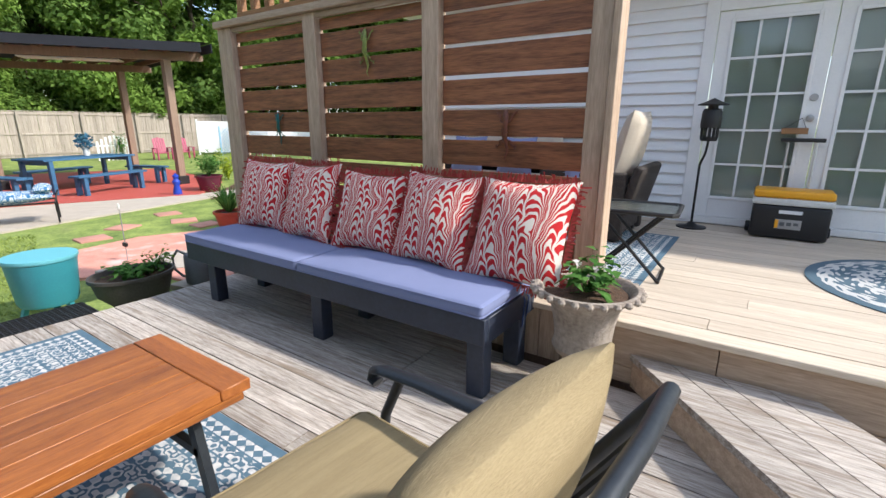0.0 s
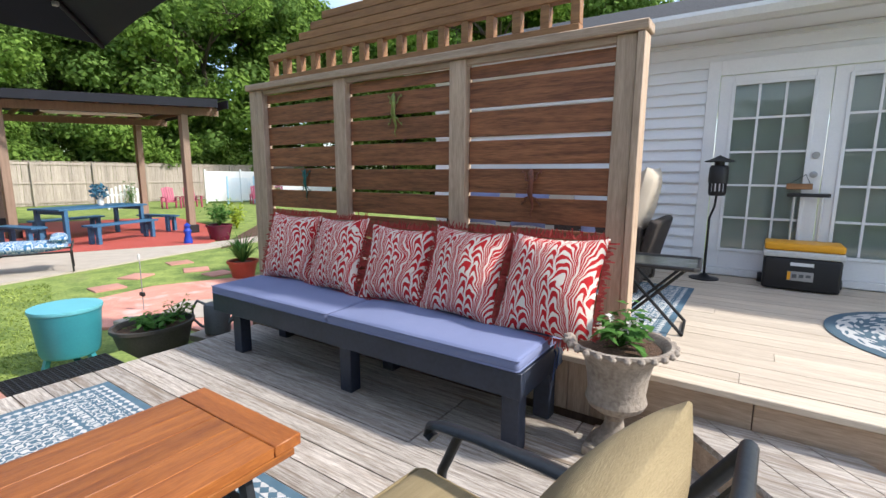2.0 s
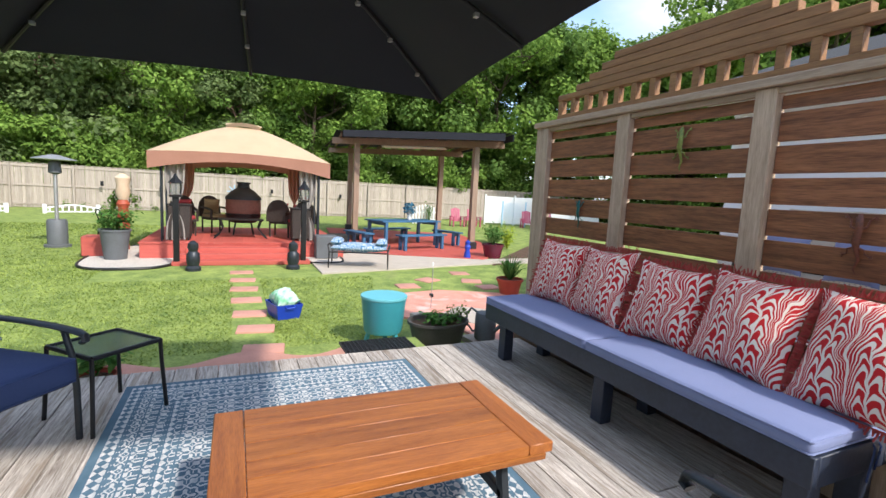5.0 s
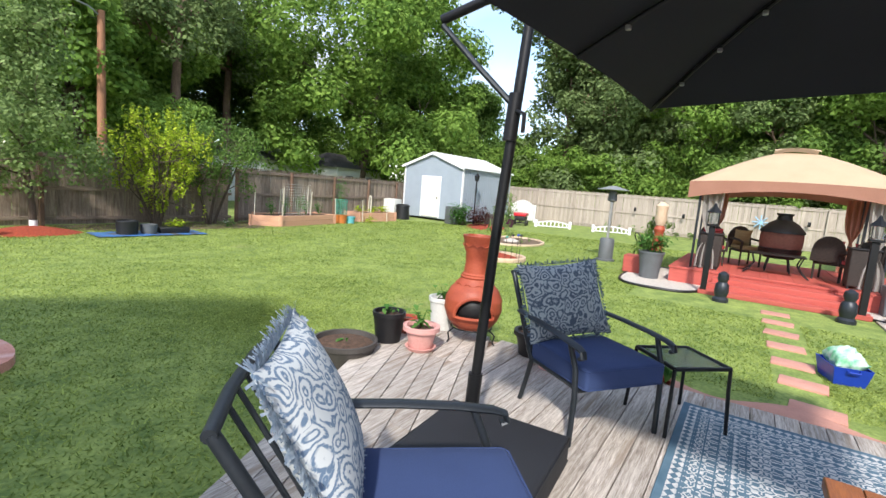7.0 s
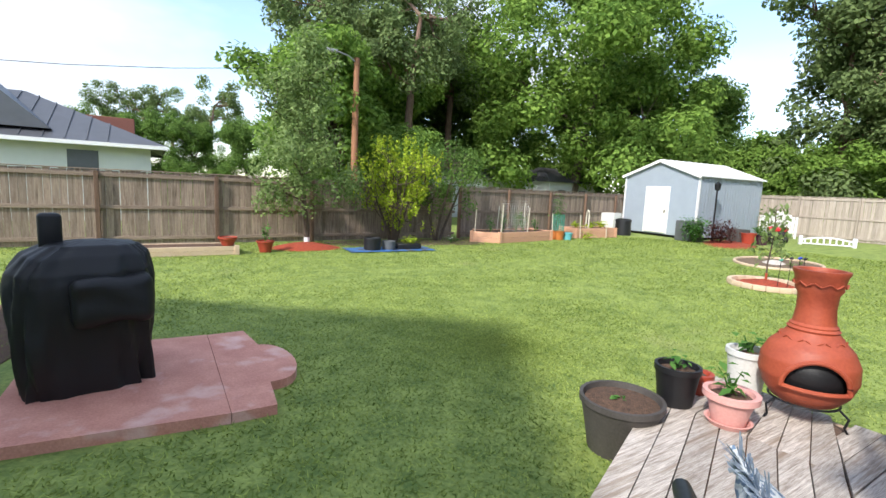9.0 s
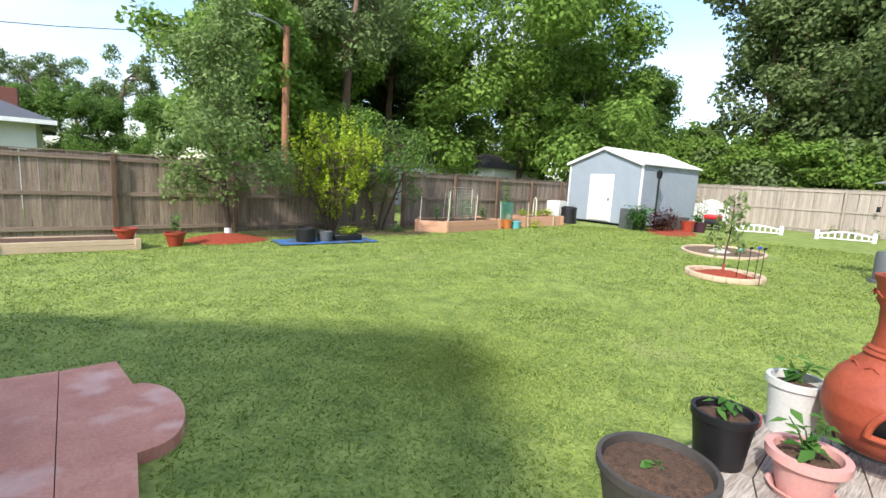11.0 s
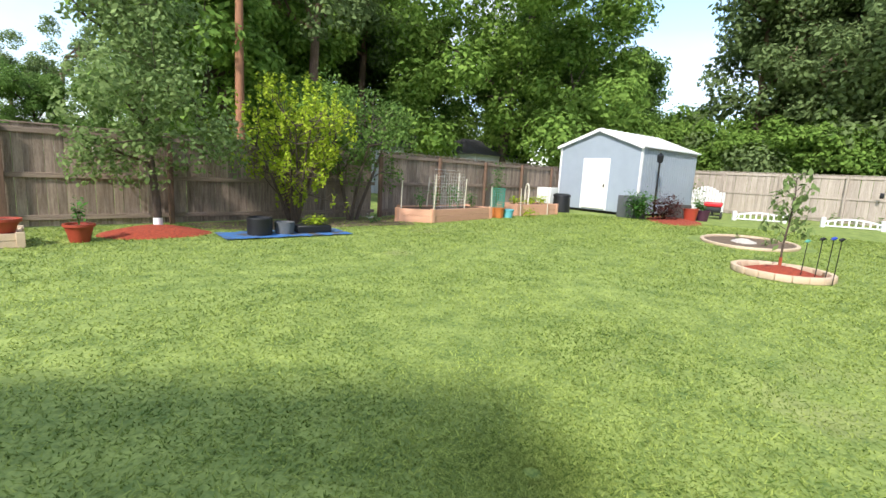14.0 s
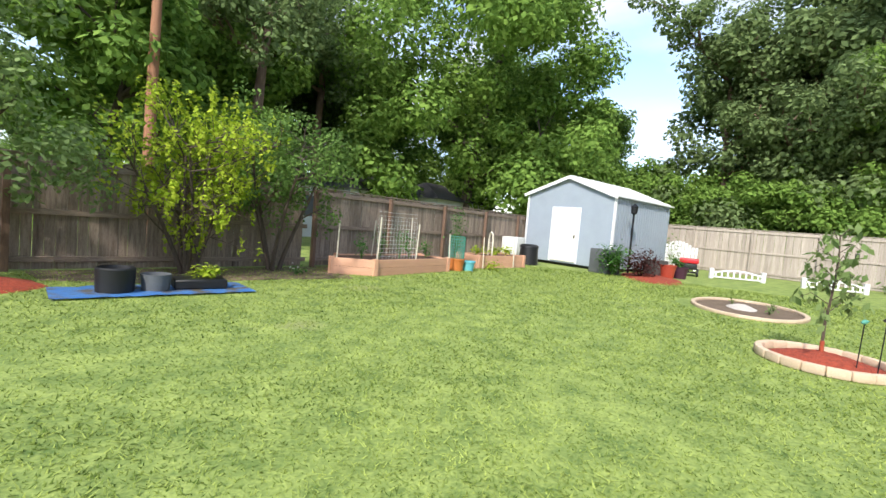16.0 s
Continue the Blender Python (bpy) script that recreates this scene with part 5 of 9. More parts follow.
def wicker_chair(m, cushion, label):
    c = thing("wicker_chair", m, label, "chair", "wicker chairs under the gazebo")
    part("seat", boxed(-0.27, -0.27, 0.34, 0.27, 0.27, 0.40, 0.03, 2), M_WICKER, c)
    for sx in (-0.24, 0.24):
        for sy in (-0.24, 0.24):
            part("leg", tubed([(sx, sy, 0), (sx, sy, 0.36)], 0.022), M_WICKER, c)
        bm = bmesh.new()
        tube(bm, [(sx * 1.15, 0.28, 0.36), (sx * 1.15, 0.30, 0.60), (sx * 1.15, 0.1, 0.64), (sx * 1.1, -0.26, 0.66)], 0.03)
        part("armrest", bm, M_WICKER, c)
    bm = bmesh.new()
    n = 12
    f, b = [], []
    for i in range(n + 1):
        a = math.pi * i / n
        for j in range(5):
            z = 0.40 + (0.55 * math.sin(a) ** 0.6 + 0.02) * j / 4
            f.append(bm.verts.new((-0.30 * math.cos(a), -0.27 - 0.06 * j / 4, z)))
            b.append(bm.verts.new((-0.30 * math.cos(a), -0.31 - 0.06 * j / 4, z)))
    for i in range(n):
        for j in range(4):
            k = i * 5 + j
            bm.faces.new((f[k], f[k + 5], f[k + 6], f[k + 1]))
            bm.faces.new((b[k], b[k + 1], b[k + 6], b[k + 5]))
    for i in range(n):
        k = i * 5 + 4
        bm.faces.new((f[k], f[k + 5], b[k + 5], b[k]))
    part("backrest", bm, M_WICKER, c)
    part("seat_cushion", soft_box(0.5, 0.5, 0.09, 0.03), cushion, c).location = (0, 0, 0.40)
    pb = part("back_cushion", pillow(0.44, 0.42, 0.14), cushion, c)
    pb.matrix_basis = pose(0, -0.22, 0.68, 80, 0, 0)
    return c


wicker_chair(pose(-13.60, -0.45, RD, 0, 0, -60), M_GOLD, "dark wicker armchair with a tan cushion")
wicker_chair(pose(-12.70, 1.15, RD, 0, 0, 70), M_REDCLOTH, "dark wicker armchair with a red cushion")
wicker_chair(pose(-12.10, 1.55, RD, 0, 0, 100), M_REDCLOTH, "dark wicker armchair with a red cushion")
wicker_chair(pose(-12.80, -1.15, RD, 0, 0, -80), M_REDCLOTH, "dark wicker armchair with a red cushion")
fp = thing("fire_pit", pose(-13.10, 0.22, RD), "dark metal outdoor fireplace with a chimney hood", "fireplace")
part("bowl", lathe([(0.0, 0.30), (0.30, 0.32), (0.42, 0.45), (0.44, 0.55), (0.40, 0.56), (0.0, 0.52)], 24), M_BLACKMETAL, fp)
part("mesh_screen", lathe([(0.41, 0.56), (0.43, 0.66), (0.43, 0.80), (0.42, 0.92)], 24), M_BRICK, fp, "rusty fire screen")
part("hood", lathe([(0.45, 0.92), (0.44, 0.97), (0.30, 1.13), (0.16, 1.22), (0.14, 1.32), (0.17, 1.33), (0.17, 1.37), (0.0, 1.38)], 24), M_METAL, fp)
for a in range(4):
    c, s = math.cos(a * math.pi / 2 + 0.78), math.sin(a * math.pi / 2 + 0.78)
    part("leg", tubed([(0.34 * c, 0.34 * s, 0), (0.30 * c, 0.30 * s, 0.2), (0.25 * c, 0.25 * s, 0.36)], 0.02), M_BLACKMETAL, fp)
ct = thing("coffee_table", pose(-12.25, 0.15, RD), "dark metal patio table with curved legs", "table")
part("tabletop", boxed(-0.28, -0.52, 0.44, 0.28, 0.52, 0.47, 0.01), M_BLACKMETAL, ct)
for x in (-0.24, 0.24):
    for s in (-1, 1):
        part("leg", tubed([(x, s * 0.46, 0.44), (x, s * 0.40, 0.25), (x, s * 0.48, 0.10), (x, s * 0.60, 0.0)], 0.018), M_BLACKMETAL, ct)
for y in (-0.72, 1.9):
    cb = thing("storage_cabinet", pose(-11.75, y - 0.4, RD), "dark brown wicker storage cabinet", "cabinet", "gazebo cabinets")
    part("body", boxed(-0.24, -0.22, 0.05, 0.24, 0.22, 0.78, 0.02), M_WICKER, cb)
    part("top", boxed(-0.26, -0.24, 0.78, 0.26, 0.24, 0.81, 0.008), M_BLACK, cb)
    for a in (-0.2, 0.2):
        for b in (-0.18, 0.18):
            part("foot", boxed(a - 0.02, b - 0.02, 0, a + 0.02, b + 0.02, 0.05, 0.003), M_BLACK, cb)


def lantern_post(m):
    lp = thing("lantern_post", m, "black garden lamp post with a glass lantern", "garden lamp", "lamp posts at the gazebo steps")
    part("post", boxed(-0.045, -0.045, 0, 0.045, 0.045, 1.15, 0.006), M_BLACKMETAL, lp)
    part("lantern", boxed(-0.075, -0.075, 1.19, 0.075, 0.075, 1.38, 0.01), M_GLASS, lp)
    part("lantern_base", boxed(-0.085, -0.085, 1.15, 0.085, 0.085, 1.19, 0.006), M_BLACKMETAL, lp)
    part("cap", lathe([(0.115, 1.38), (0.10, 1.40), (0.04, 1.47), (0.02, 1.52), (0.0, 1.54)], 4), M_BLACKMETAL, lp)
    for a in (-0.075, 0.075):
        for b in (-0.075, 0.075):
            part("bar", boxed(a - 0.006, b - 0.006, 1.19, a + 0.006, b + 0.006, 1.38, 0), M_BLACKMETAL, lp)


lantern_post(pose(-10.33, -1.06, G) @ Matrix.Scale(1.2, 4))
lantern_post(pose(-10.33, 1.40, G) @ Matrix.Scale(1.2, 4))
for y in (-0.72, 1.12):
    whole("statue", lathe([(0.0, 0), (0.14, 0), (0.14, 0.06), (0.10, 0.10), (0.125, 0.2), (0.115, 0.33), (0.075, 0.38), (0.10, 0.45), (0.09, 0.53), (0.03, 0.58), (0.0, 0.585)], 18), M_METAL, pose(-9.72, y, G), "small dark cast garden figure beside the steps", "statue", "figures at the gazebo steps")

# gravel bed with dark edging round the gazebo's foot
for nm, x0, y0, x1, y1 in (("gravel_bed", -13.4, -2.80, -9.85, -1.05), ("gravel_bed", -12.5, 1.42, -10.25, 2.40)):
    bm = bmesh.new()
    cxx, cyy, ax, ay = (x0 + x1) / 2, (y0 + y1) / 2, (x1 - x0) / 2, (y1 - y0) / 2
    poly = [(cxx + ax * (abs(math.cos(t)) ** 0.6) * (1 if math.cos(t) > 0 else -1), cyy + ay * (abs(math.sin(t)) ** 0.6) * (1 if math.sin(t) > 0 else -1)) for t in np.linspace(0, 2 * math.pi, 36, endpoint=False)]
    prism(bm, poly, G - 0.03, G + 0.035)
    whole(nm, bm, M_GRAVEL, Matrix(), "white gravel bed beside the gazebo", "gravel", kind="stuff", smooth=False)
    bm = bmesh.new()
    tube(bm, [(a, b, G + 0.03) for a, b in poly] + [(*poly[0], G + 0.03)], 0.028, 6)
    whole("bed_edging", bm, M_BLACK, Matrix(), "dark plastic bed edging", "edging")

# ---- pergola ----
PB = -0.24
pf = {"fr": (-12.78, 6.88), "fl": (-15.10, 3.68), "rr": (-16.9, 7.5), "rl": (-19.2, 4.4)}
patio = bmesh.new()
prism(patio, [(-10.5, 6.1), (-12.1, 2.65), (-19.9, 3.6), (-17.9, 8.9), (-12.4, 7.8)], G - 0.05, PB)
whole("patio", patio, M_REDDECK, Matrix(), "red painted patio under the pergola", "patio", kind="structure", smooth=False)
conc = bmesh.new()
prism(conc, [(-9.0, 1.6), (-10.4, 1.6), (-12.0, 2.6), (-10.6, 6.0), (-10.8, 9.2), (-9.9, 9.2), (-9.95, 6.3)], G - 0.05, G + 0.03)
whole("pavement", conc, M_CONC, Matrix(), "pale concrete walk in front of the pergola", "pavement", kind="structure", smooth=False)
pg = thing("pergola", Matrix(), "brown timber pergola roofed with dark shade cloth", "pergola")
for k in pf.values():
    part("post", boxed(k[0] - 0.09, k[1] - 0.09, PB + 0.2, k[0] + 0.09, k[1] + 0.09, 2.93, 0.008), M_PERGPOST, pg)
    part("post_base", boxed(k[0] - 0.14, k[1] - 0.14, PB, k[0] + 0.14, k[1] + 0.14, PB + 0.22, 0.01), M_BLACK, pg)


def pb_point(u, v, z):
    fr, fl, rr = Vector(pf["fr"]), Vector(pf["fl"]), Vector(pf["rr"])
    p = fr + (fl - fr) * u + (rr - fr) * v
    return (p.x, p.y, z)


for v in (-0.0, 1.0):
    bm = bmesh.new()
    bar(bm, pb_point(-0.22, v, 3.02), pb_point(1.22, v, 3.02), 0.06, 0.20)
    part("beam", bm, M_PERGPOST, pg)
for k in range(9):
    u = -0.15 + 1.3 * k / 8
    bm = bmesh.new()
    bar(bm, pb_point(u, -0.16, 3.165), pb_point(u, 1.16, 3.165), 0.045, 0.13)
    part("rafter", bm, M_FPOST, pg)
bm = bmesh.new()
g2 = [[bm.verts.new(Vector(pb_point(-0.20 + 1.40 * i / 12, -0.19 + 1.38 * j / 12, 3.27)) + Vector((0, 0, 0.03 * math.sin(i * 1.57) + 0.02 * R.random()))) for j in range(13)] for i in range(13)]
for i in range(12):
    for j in range(12):
        bm.faces.new((g2[i][j], g2[i + 1][j], g2[i + 1][j + 1], g2[i][j + 1]))
bmesh.ops.solidify(bm, geom=bm.faces[:], thickness=0.02)
part("shade_cloth", bm, M_CANOPY, pg, "dark brown shade cloth roof")
for a, b in (((-0.14, -0.20), (1.14, -0.20)), ((-0.21, -0.18), (-0.21, 1.15))):
    bm = bmesh.new()
    bar(bm, pb_point(*a, 3.17), pb_point(*b, 3.17), 0.02, 0.21)
    part("cloth_edge", bm, M_CANOPY, pg, "dark shade cloth hanging over the roof edge")
bm = bmesh.new()
bar(bm, pb_point(0.22, 0.1, 2.90), pb_point(0.75, 0.1, 2.90), 0.5, 0.03)
part("light_panel", bm, M_WHITEPOT, pg, "pale rolled cloth under the roof")

# ---- blue picnic set ----
def slab_bench(name, m, L, W, H, label, cat, group=""):
    b = thing(name, m, label, cat, group)
    n = 3 if W < 0.5 else 5
    for k in range(n):
        y = -W / 2 + W * k / n
        part("board", boxed(-L / 2, y + 0.003, H - 0.045, L / 2, y + W / n - 0.003, H, 0.004), M_BLUEWOOD, b)
    for sx in (-1, 1):
        for sy in (-1, 1):
            part("leg", boxed(sx * (L / 2 - 0.16) - 0.045, sy * (W / 2 - 0.06) - 0.045, 0, sx * (L / 2 - 0.16) + 0.045, sy * (W / 2 - 0.06) + 0.045, H - 0.046, 0.005), M_BLUEWOOD, b)
        part("apron", boxed(sx * (L / 2 - 0.16) - 0.02, -W / 2 + 0.11, H - 0.14, sx * (L / 2 - 0.16) + 0.02, W / 2 - 0.11, H - 0.047, 0.004), M_BLUEWOOD, b)
    return b


pa = math.degrees(math.atan2(1.47, -0.5))
slab_bench("picnic_table", pose(-13.73, 4.92, PB, 0, 0, pa), 2.3, 1.0, 0.80, "large blue painted picnic table", "table")
slab_bench("picnic_bench", pose(-12.58, 5.12, PB, 0, 0, pa), 1.75, 0.34, 0.45, "blue painted wooden bench", "bench", "picnic benches")
slab_bench("picnic_bench", pose(-14.78, 4.72, PB, 0, 0, pa), 1.75, 0.34, 0.45, "blue painted wooden bench", "bench", "picnic benches")
slab_bench("picnic_bench", pose(-13.98, 6.57, PB, 0, 0, pa + 90), 1.2, 0.34, 0.45, "short blue painted wooden bench", "bench", "picnic benches")
slab_bench("picnic_bench", pose(-13.28, 3.37, PB, 0, 0, pa + 90), 1.2, 0.34, 0.45, "short blue painted wooden bench", "bench", "picnic benches")
fl = thing("flower_vase", pose(-13.88, 5.17, PB + 0.80), "vase of blue silk flowers on the picnic table", "flowers")
part("vase", lathe([(0, 0), (0.06, 0), (0.075, 0.08), (0.05, 0.17), (0.06, 0.2), (0.0, 0.2)], 16), M_WHITEPOT, fl)
part("blooms", leaves(bmesh.new(), (0, 0, 0.36), 0.22, 260, 0.09, R), L_BLUEBLOOM, fl, smooth=False)

# ---- patio heater ----
ht = thing("patio_heater", pose(-13.35, -3.80, G), "grey mushroom patio heater with a round hood", "patio heater")
part("tank_base", lathe([(0, 0), (0.26, 0), (0.26, 0.06), (0.20, 0.07), (0.20, 0.62), (0.17, 0.66), (0, 0.66)], 24), M_SLATEPOT, ht)
part("pole", tubed([(0, 0, 0.66), (0, 0, 1.72)], 0.04, 12), M_STEEL, ht)
part("burner", lathe([(0.05, 1.70), (0.13, 1.74), (0.11, 1.98), (0.06, 2.02), (0.0, 2.02)], 20), M_SLATEPOT, ht)
part("hood", lathe([(0.0, 2.16), (0.12, 2.14), (0.42, 2.05), (0.43, 2.04), (0.40, 2.035), (0.0, 2.11)], 28), M_STEEL, ht)

# ---- slatted privacy screen ----
SY = 2.93
scr = thing("privacy_screen", Matrix(), "slatted brown privacy screen in a weathered timber frame", "privacy screen")
for a, b in ((-3.91, -3.81), (-3.81, -3.715), (-2.77, -2.635), (-1.63, -1.50), (-0.53, -0.42)):
    part("post", boxed(a, SY, U, b, SY + 0.09, 2.165, 0.005), M_POST, scr)
part("post", boxed(-0.417, SY - 0.02, U, -0.375, SY + 0.11, 2.165, 0.005), M_POST, scr)
part("top_rail", boxed(-3.93, SY - 0.03, 2.168, -0.36, SY + 0.12, 2.222, 0.006), M_RAIL, scr)
part("under_rail", boxed(-3.714, SY + 0.012, 2.125, -0.532, SY + 0.05, 2.165, 0.004), M_RAIL, scr)
for x0, x1 in ((-3.71, -2.775), (-2.63, -1.635), (-1.495, -0.535)):
    for k in range(10):
        top, foot = (2.016 - 0.19 * (k - 1), 2.044 - 0.19 * k) if k else (2.12, 2.044)
        j = R.uniform(-0.006, 0.006)
        part("slat", boxed(x0, SY + 0.052, foot + j, x1, SY + 0.075, top + R.uniform(-0.005, 0.005), 0.003), M_SLAT, scr)

tp = thing("timber_topper", Matrix(), "stepped golden timber fretwork standing on top of the privacy screen", "trellis")
ty0, ty1 = SY + 0.005, SY + 0.075
part("rail", boxed(-3.60, ty0, 2.224, -0.745, ty1, 2.268, 0.004), M_TOPPER, tp)
part("rail", boxed(-3.60, ty0, 2.405, -0.745, ty1, 2.455, 0.004), M_TOPPER, tp)
for k in range(16):
    x = -3.597 + k * (2.85 - 0.055) / 15
    part("block", boxed(x, ty0 + 0.008, 2.269, x + 0.055, ty1 - 0.002, 2.404, 0.003), M_TOPPER, tp)
for k, (a, b) in enumerate(((-3.34, -1.10), (-3.17, -1.28), (-3.02, -1.45), (-2.88, -1.6))):
    part("rail", boxed(a, ty0, 2.457 + 0.062 * k, b, ty1, 2.516 + 0.062 * k, 0.004), M_TOPPER, tp)


def gecko(m, material, label):
    """A small wall lizard of cast metal."""
    bm = bmesh.new()
    body = [(0, 0.145, 0.014), (0, 0.12, 0.022), (0.006, 0.07, 0.026), (-0.004, 0.0, 0.024), (0.004, -0.05, 0.016), (0.014, -0.10, 0.01), (-0.004, -0.145, 0.006), (0.008, -0.175, 0.004)]
    rad = [0.008, 0.019, 0.017, 0.021, 0.013, 0.008, 0.005, 0.002]
    rings = []
    for (x, y, z), r in zip(body, rad):
        rings.append([bm.verts.new((x + r * math.cos(a), y, z + r * 0.7 * math.sin(a))) for a in np.linspace(0, 2 * math.pi, 10, endpoint=False)])
    for a, b in zip(rings, rings[1:]):
        for k in range(10):
            bm.faces.new((a[k], a[(k + 1) % 10], b[(k + 1) % 10], b[k]))
    for s in (-1, 1):
        for y0, dy in ((0.06, 0.05), (-0.03, -0.035)):
            tube(bm, [(0, y0, 0.02), (s * 0.035, y0 + dy * 0.3, 0.02), (s * 0.04, y0 + dy, 0.008), (s * 0.058, y0 + dy * 1.3, 0.006)], 0.006, 6, 0.004)
            for f in (-0.5, 0.2, 0.9):
                tube(bm, [(s * 0.055, y0 + dy * 1.3, 0.006), (s * (0.055 + 0.016 * math.cos(f)), y0 + dy * 1.3 + 0.016 * math.sin(f) * (1 if dy > 0 else -1), 0.004)], 0.003, 5)
    return whole("gecko_ornament", bm, material, m, label, "wall ornament", "lizard ornaments on the screen")


gecko(pose(-2.15, SY + 0.048, 1.86, 90, 0, 0), M_GECKO1, "green and gold metal lizard hung on the slats")
gecko(pose(-3.196, SY + 0.048, 1.32, 90, 0, 0) @ Matrix.Scale(0.85, 4), M_GECKO2, "teal metal lizard hung on the slats")
gecko(pose(-1.02, SY + 0.048, 1.30, 90, 0, 0), M_GECKO3, "copper red metal lizard hung on the slats")

# ---- bench ----
BX0, BX1, BY0, BY1, BT = -3.37, -0.67, 2.13, 2.72, 0.455
bench = thing("bench", Matrix(), "long navy painted wooden bench against the upper deck", "bench")
part("front_rail", boxed(BX0, BY0, BT - 0.14, BX1, BY0 + 0.038, BT, 0.004), M_NAVYWOOD, bench)
part("back_rail", boxed(BX0, BY1 - 0.038, BT - 0.14, BX1, BY1, BT, 0.004), M_NAVYWOOD, bench)
for x in (BX0, BX1 - 0.038):
    part("end_rail", boxed(x, BY0 + 0.04, BT - 0.14, x + 0.038, BY1 - 0.04, BT, 0.004), M_NAVYWOOD, bench)
for k in range(4):
    y = BY0 + 0.042 + k * 0.128
    part("seat_board", boxed(BX0 + 0.04, y, BT - 0.04, BX1 - 0.04, y + 0.122, BT - 0.008, 0.003), M_NAVYWOOD, bench)
for x in (-3.12, -1.92, -0.745):
    for y in (BY0 + 0.04, BY1 - 0.135):
        part("leg", boxed(x - 0.05, y, 0, x + 0.05, y + 0.09, BT - 0.142 + 0.10, 0.005), M_NAVYWOOD, bench)
    part("cross_brace", boxed(x - 0.02, BY0 + 0.14, BT - 0.14, x + 0.02, BY1 - 0.14, BT - 0.045, 0.003), M_NAVYWOOD, bench)


def bench_cushion(x0, x1):
    c = thing("bench_cushion", pose((x0 + x1) / 2, (BY0 + BY1) / 2 - 0.015, BT), "flat periwinkle blue cushion lying on the bench", "cushion", "bench cushions")
    w, d = x1 - x0, BY1 - BY0
    bm = soft_box(w, d, 0.072, 0.028)
    bmesh.ops.subdivide_edges(bm, edges=[e for e in bm.edges if e.calc_length() > 0.3], cuts=10, use_grid_fill=True)
    for v in bm.verts:
        if v.co.z > 0.05:
            v.co.z += 0.010 * (1 - (2 * v.co.x / w) ** 4) * (1 - (2 * v.co.y / d) ** 4) + 0.005 * noise.noise(v.co * 5)
    part("cover", bm, M_LAV, c)
    bm = bmesh.new()
    for z in (0.012, 0.063):
        q = 0.012
        tube(bm, [(-w / 2 + q, -d / 2 + 0.003, z), (w / 2 - q, -d / 2 + 0.003, z), (w / 2 - 0.003, -d / 2 + q, z), (w / 2 - 0.003, d / 2 - q, z)], 0.005, 6)
    part("piping", bm, M_LAV, c)
    bm = bmesh.new()
    for s in (0, 0.05):
        tube(bm, [(w / 2 - 0.02, d / 2 - 0.08 - s, 0.02), (w / 2 + 0.02, d / 2 - 0.09 - s, -0.03), (w / 2 + 0.012, d / 2 - 0.10 - s, -0.14 - s)], 0.005, 5)
    part("tie", bm, M_NAVY, c)


bench_cushion(BX0 + 0.01, -2.03)
bench_cushion(-2.025, BX1 - 0.01)


def throw_pillow(name, m, size, thick, cloth, thread, label, group, count=260, flen=0.035):
    t = thing(name, m, label, "pillow", group)
    part("cover", pillow(size[0], size[1], thick), cloth, t)
    part("fringe", fringe(size[0] * 0.97, size[1] * 0.97, flen, count, R), thread, t, smooth=False)
    return t


for x, y, rz, tilt, s in ((-3.03, 2.66, 5, 74, 0.57), (-2.45, 2.63, -6, 71, 0.58), (-1.86, 2.64, 7, 70, 0.55), (-1.31, 2.62, -5, 70, 0.58), (-0.73, 2.60, -4, 68, 0.59)):
    throw_pillow("throw_pillow", pose(x, y, BT + 0.075 + s / 2 * math.sin(radians(tilt)) - 0.01, tilt, R.uniform(-4, 4), rz), (s, s), 0.22, M_LEAFPRINT, M_REDFRINGE, "red throw pillow with cream leaf print and fringe", "red pillows on the bench", 420, 0.035)

# ---- acacia table ----
TX0, TX1, TY0, TY1, TH = -1.805, -1.14, -0.075, 1.20, 0.45
tbl = thing("coffee_table", Matrix(), "oiled acacia coffee table on dark metal trestle legs", "table")
for y in (TY0, TY1 - 0.115):
    part("breadboard_end", boxed(TX0, y, TH - 0.045, TX1, y + 0.115, TH, 0.004), M_ACACIA_X, tbl)
xs = [TX0, TX0 + 0.16, TX0 + 0.29, TX0 + 0.42, TX0 + 0.53, TX1]
for a, b in zip(xs, xs[1:]):
    part("plank", boxed(a + 0.0012, TY0 + 0.1175, TH - 0.043, b - 0.0012, TY1 - 0.1175, TH - 0.0015, 0.002), M_ACACIA, tbl)
for x in (TX0 + 0.002, TX1 - 0.022):
    part("edge_apron", boxed(x, TY0 + 0.03, TH - 0.075, x + 0.02, TY1 - 0.03, TH - 0.046, 0.003), M_ACACIA, tbl)
for y in (TY0 + 0.17, TY1 - 0.17):
    for s in (-1, 1):
        bm = bmesh.new()
        bar(bm, ((TX0 + TX1) / 2 + s * 0.20, y, TH - 0.05), ((TX0 + TX1) / 2 + s * 0.29, y, 0.006), 0.05, 0.03, (0, 1, 0))
        part("leg", bm, M_METAL, tbl)
    bm = bmesh.new()
    bar(bm, ((TX0 + TX1) / 2 - 0.25, y, 0.20), ((TX0 + TX1) / 2 + 0.25, y, 0.20), 0.03, 0.035)
    part("crossbar", bm, M_METAL, tbl)
bm = bmesh.new()
bar(bm, ((TX0 + TX1) / 2, TY0 + 0.17, 0.20), ((TX0 + TX1) / 2, TY1 - 0.17, 0.20), 0.03, 0.035)
part("stretcher", bm, M_METAL, tbl)

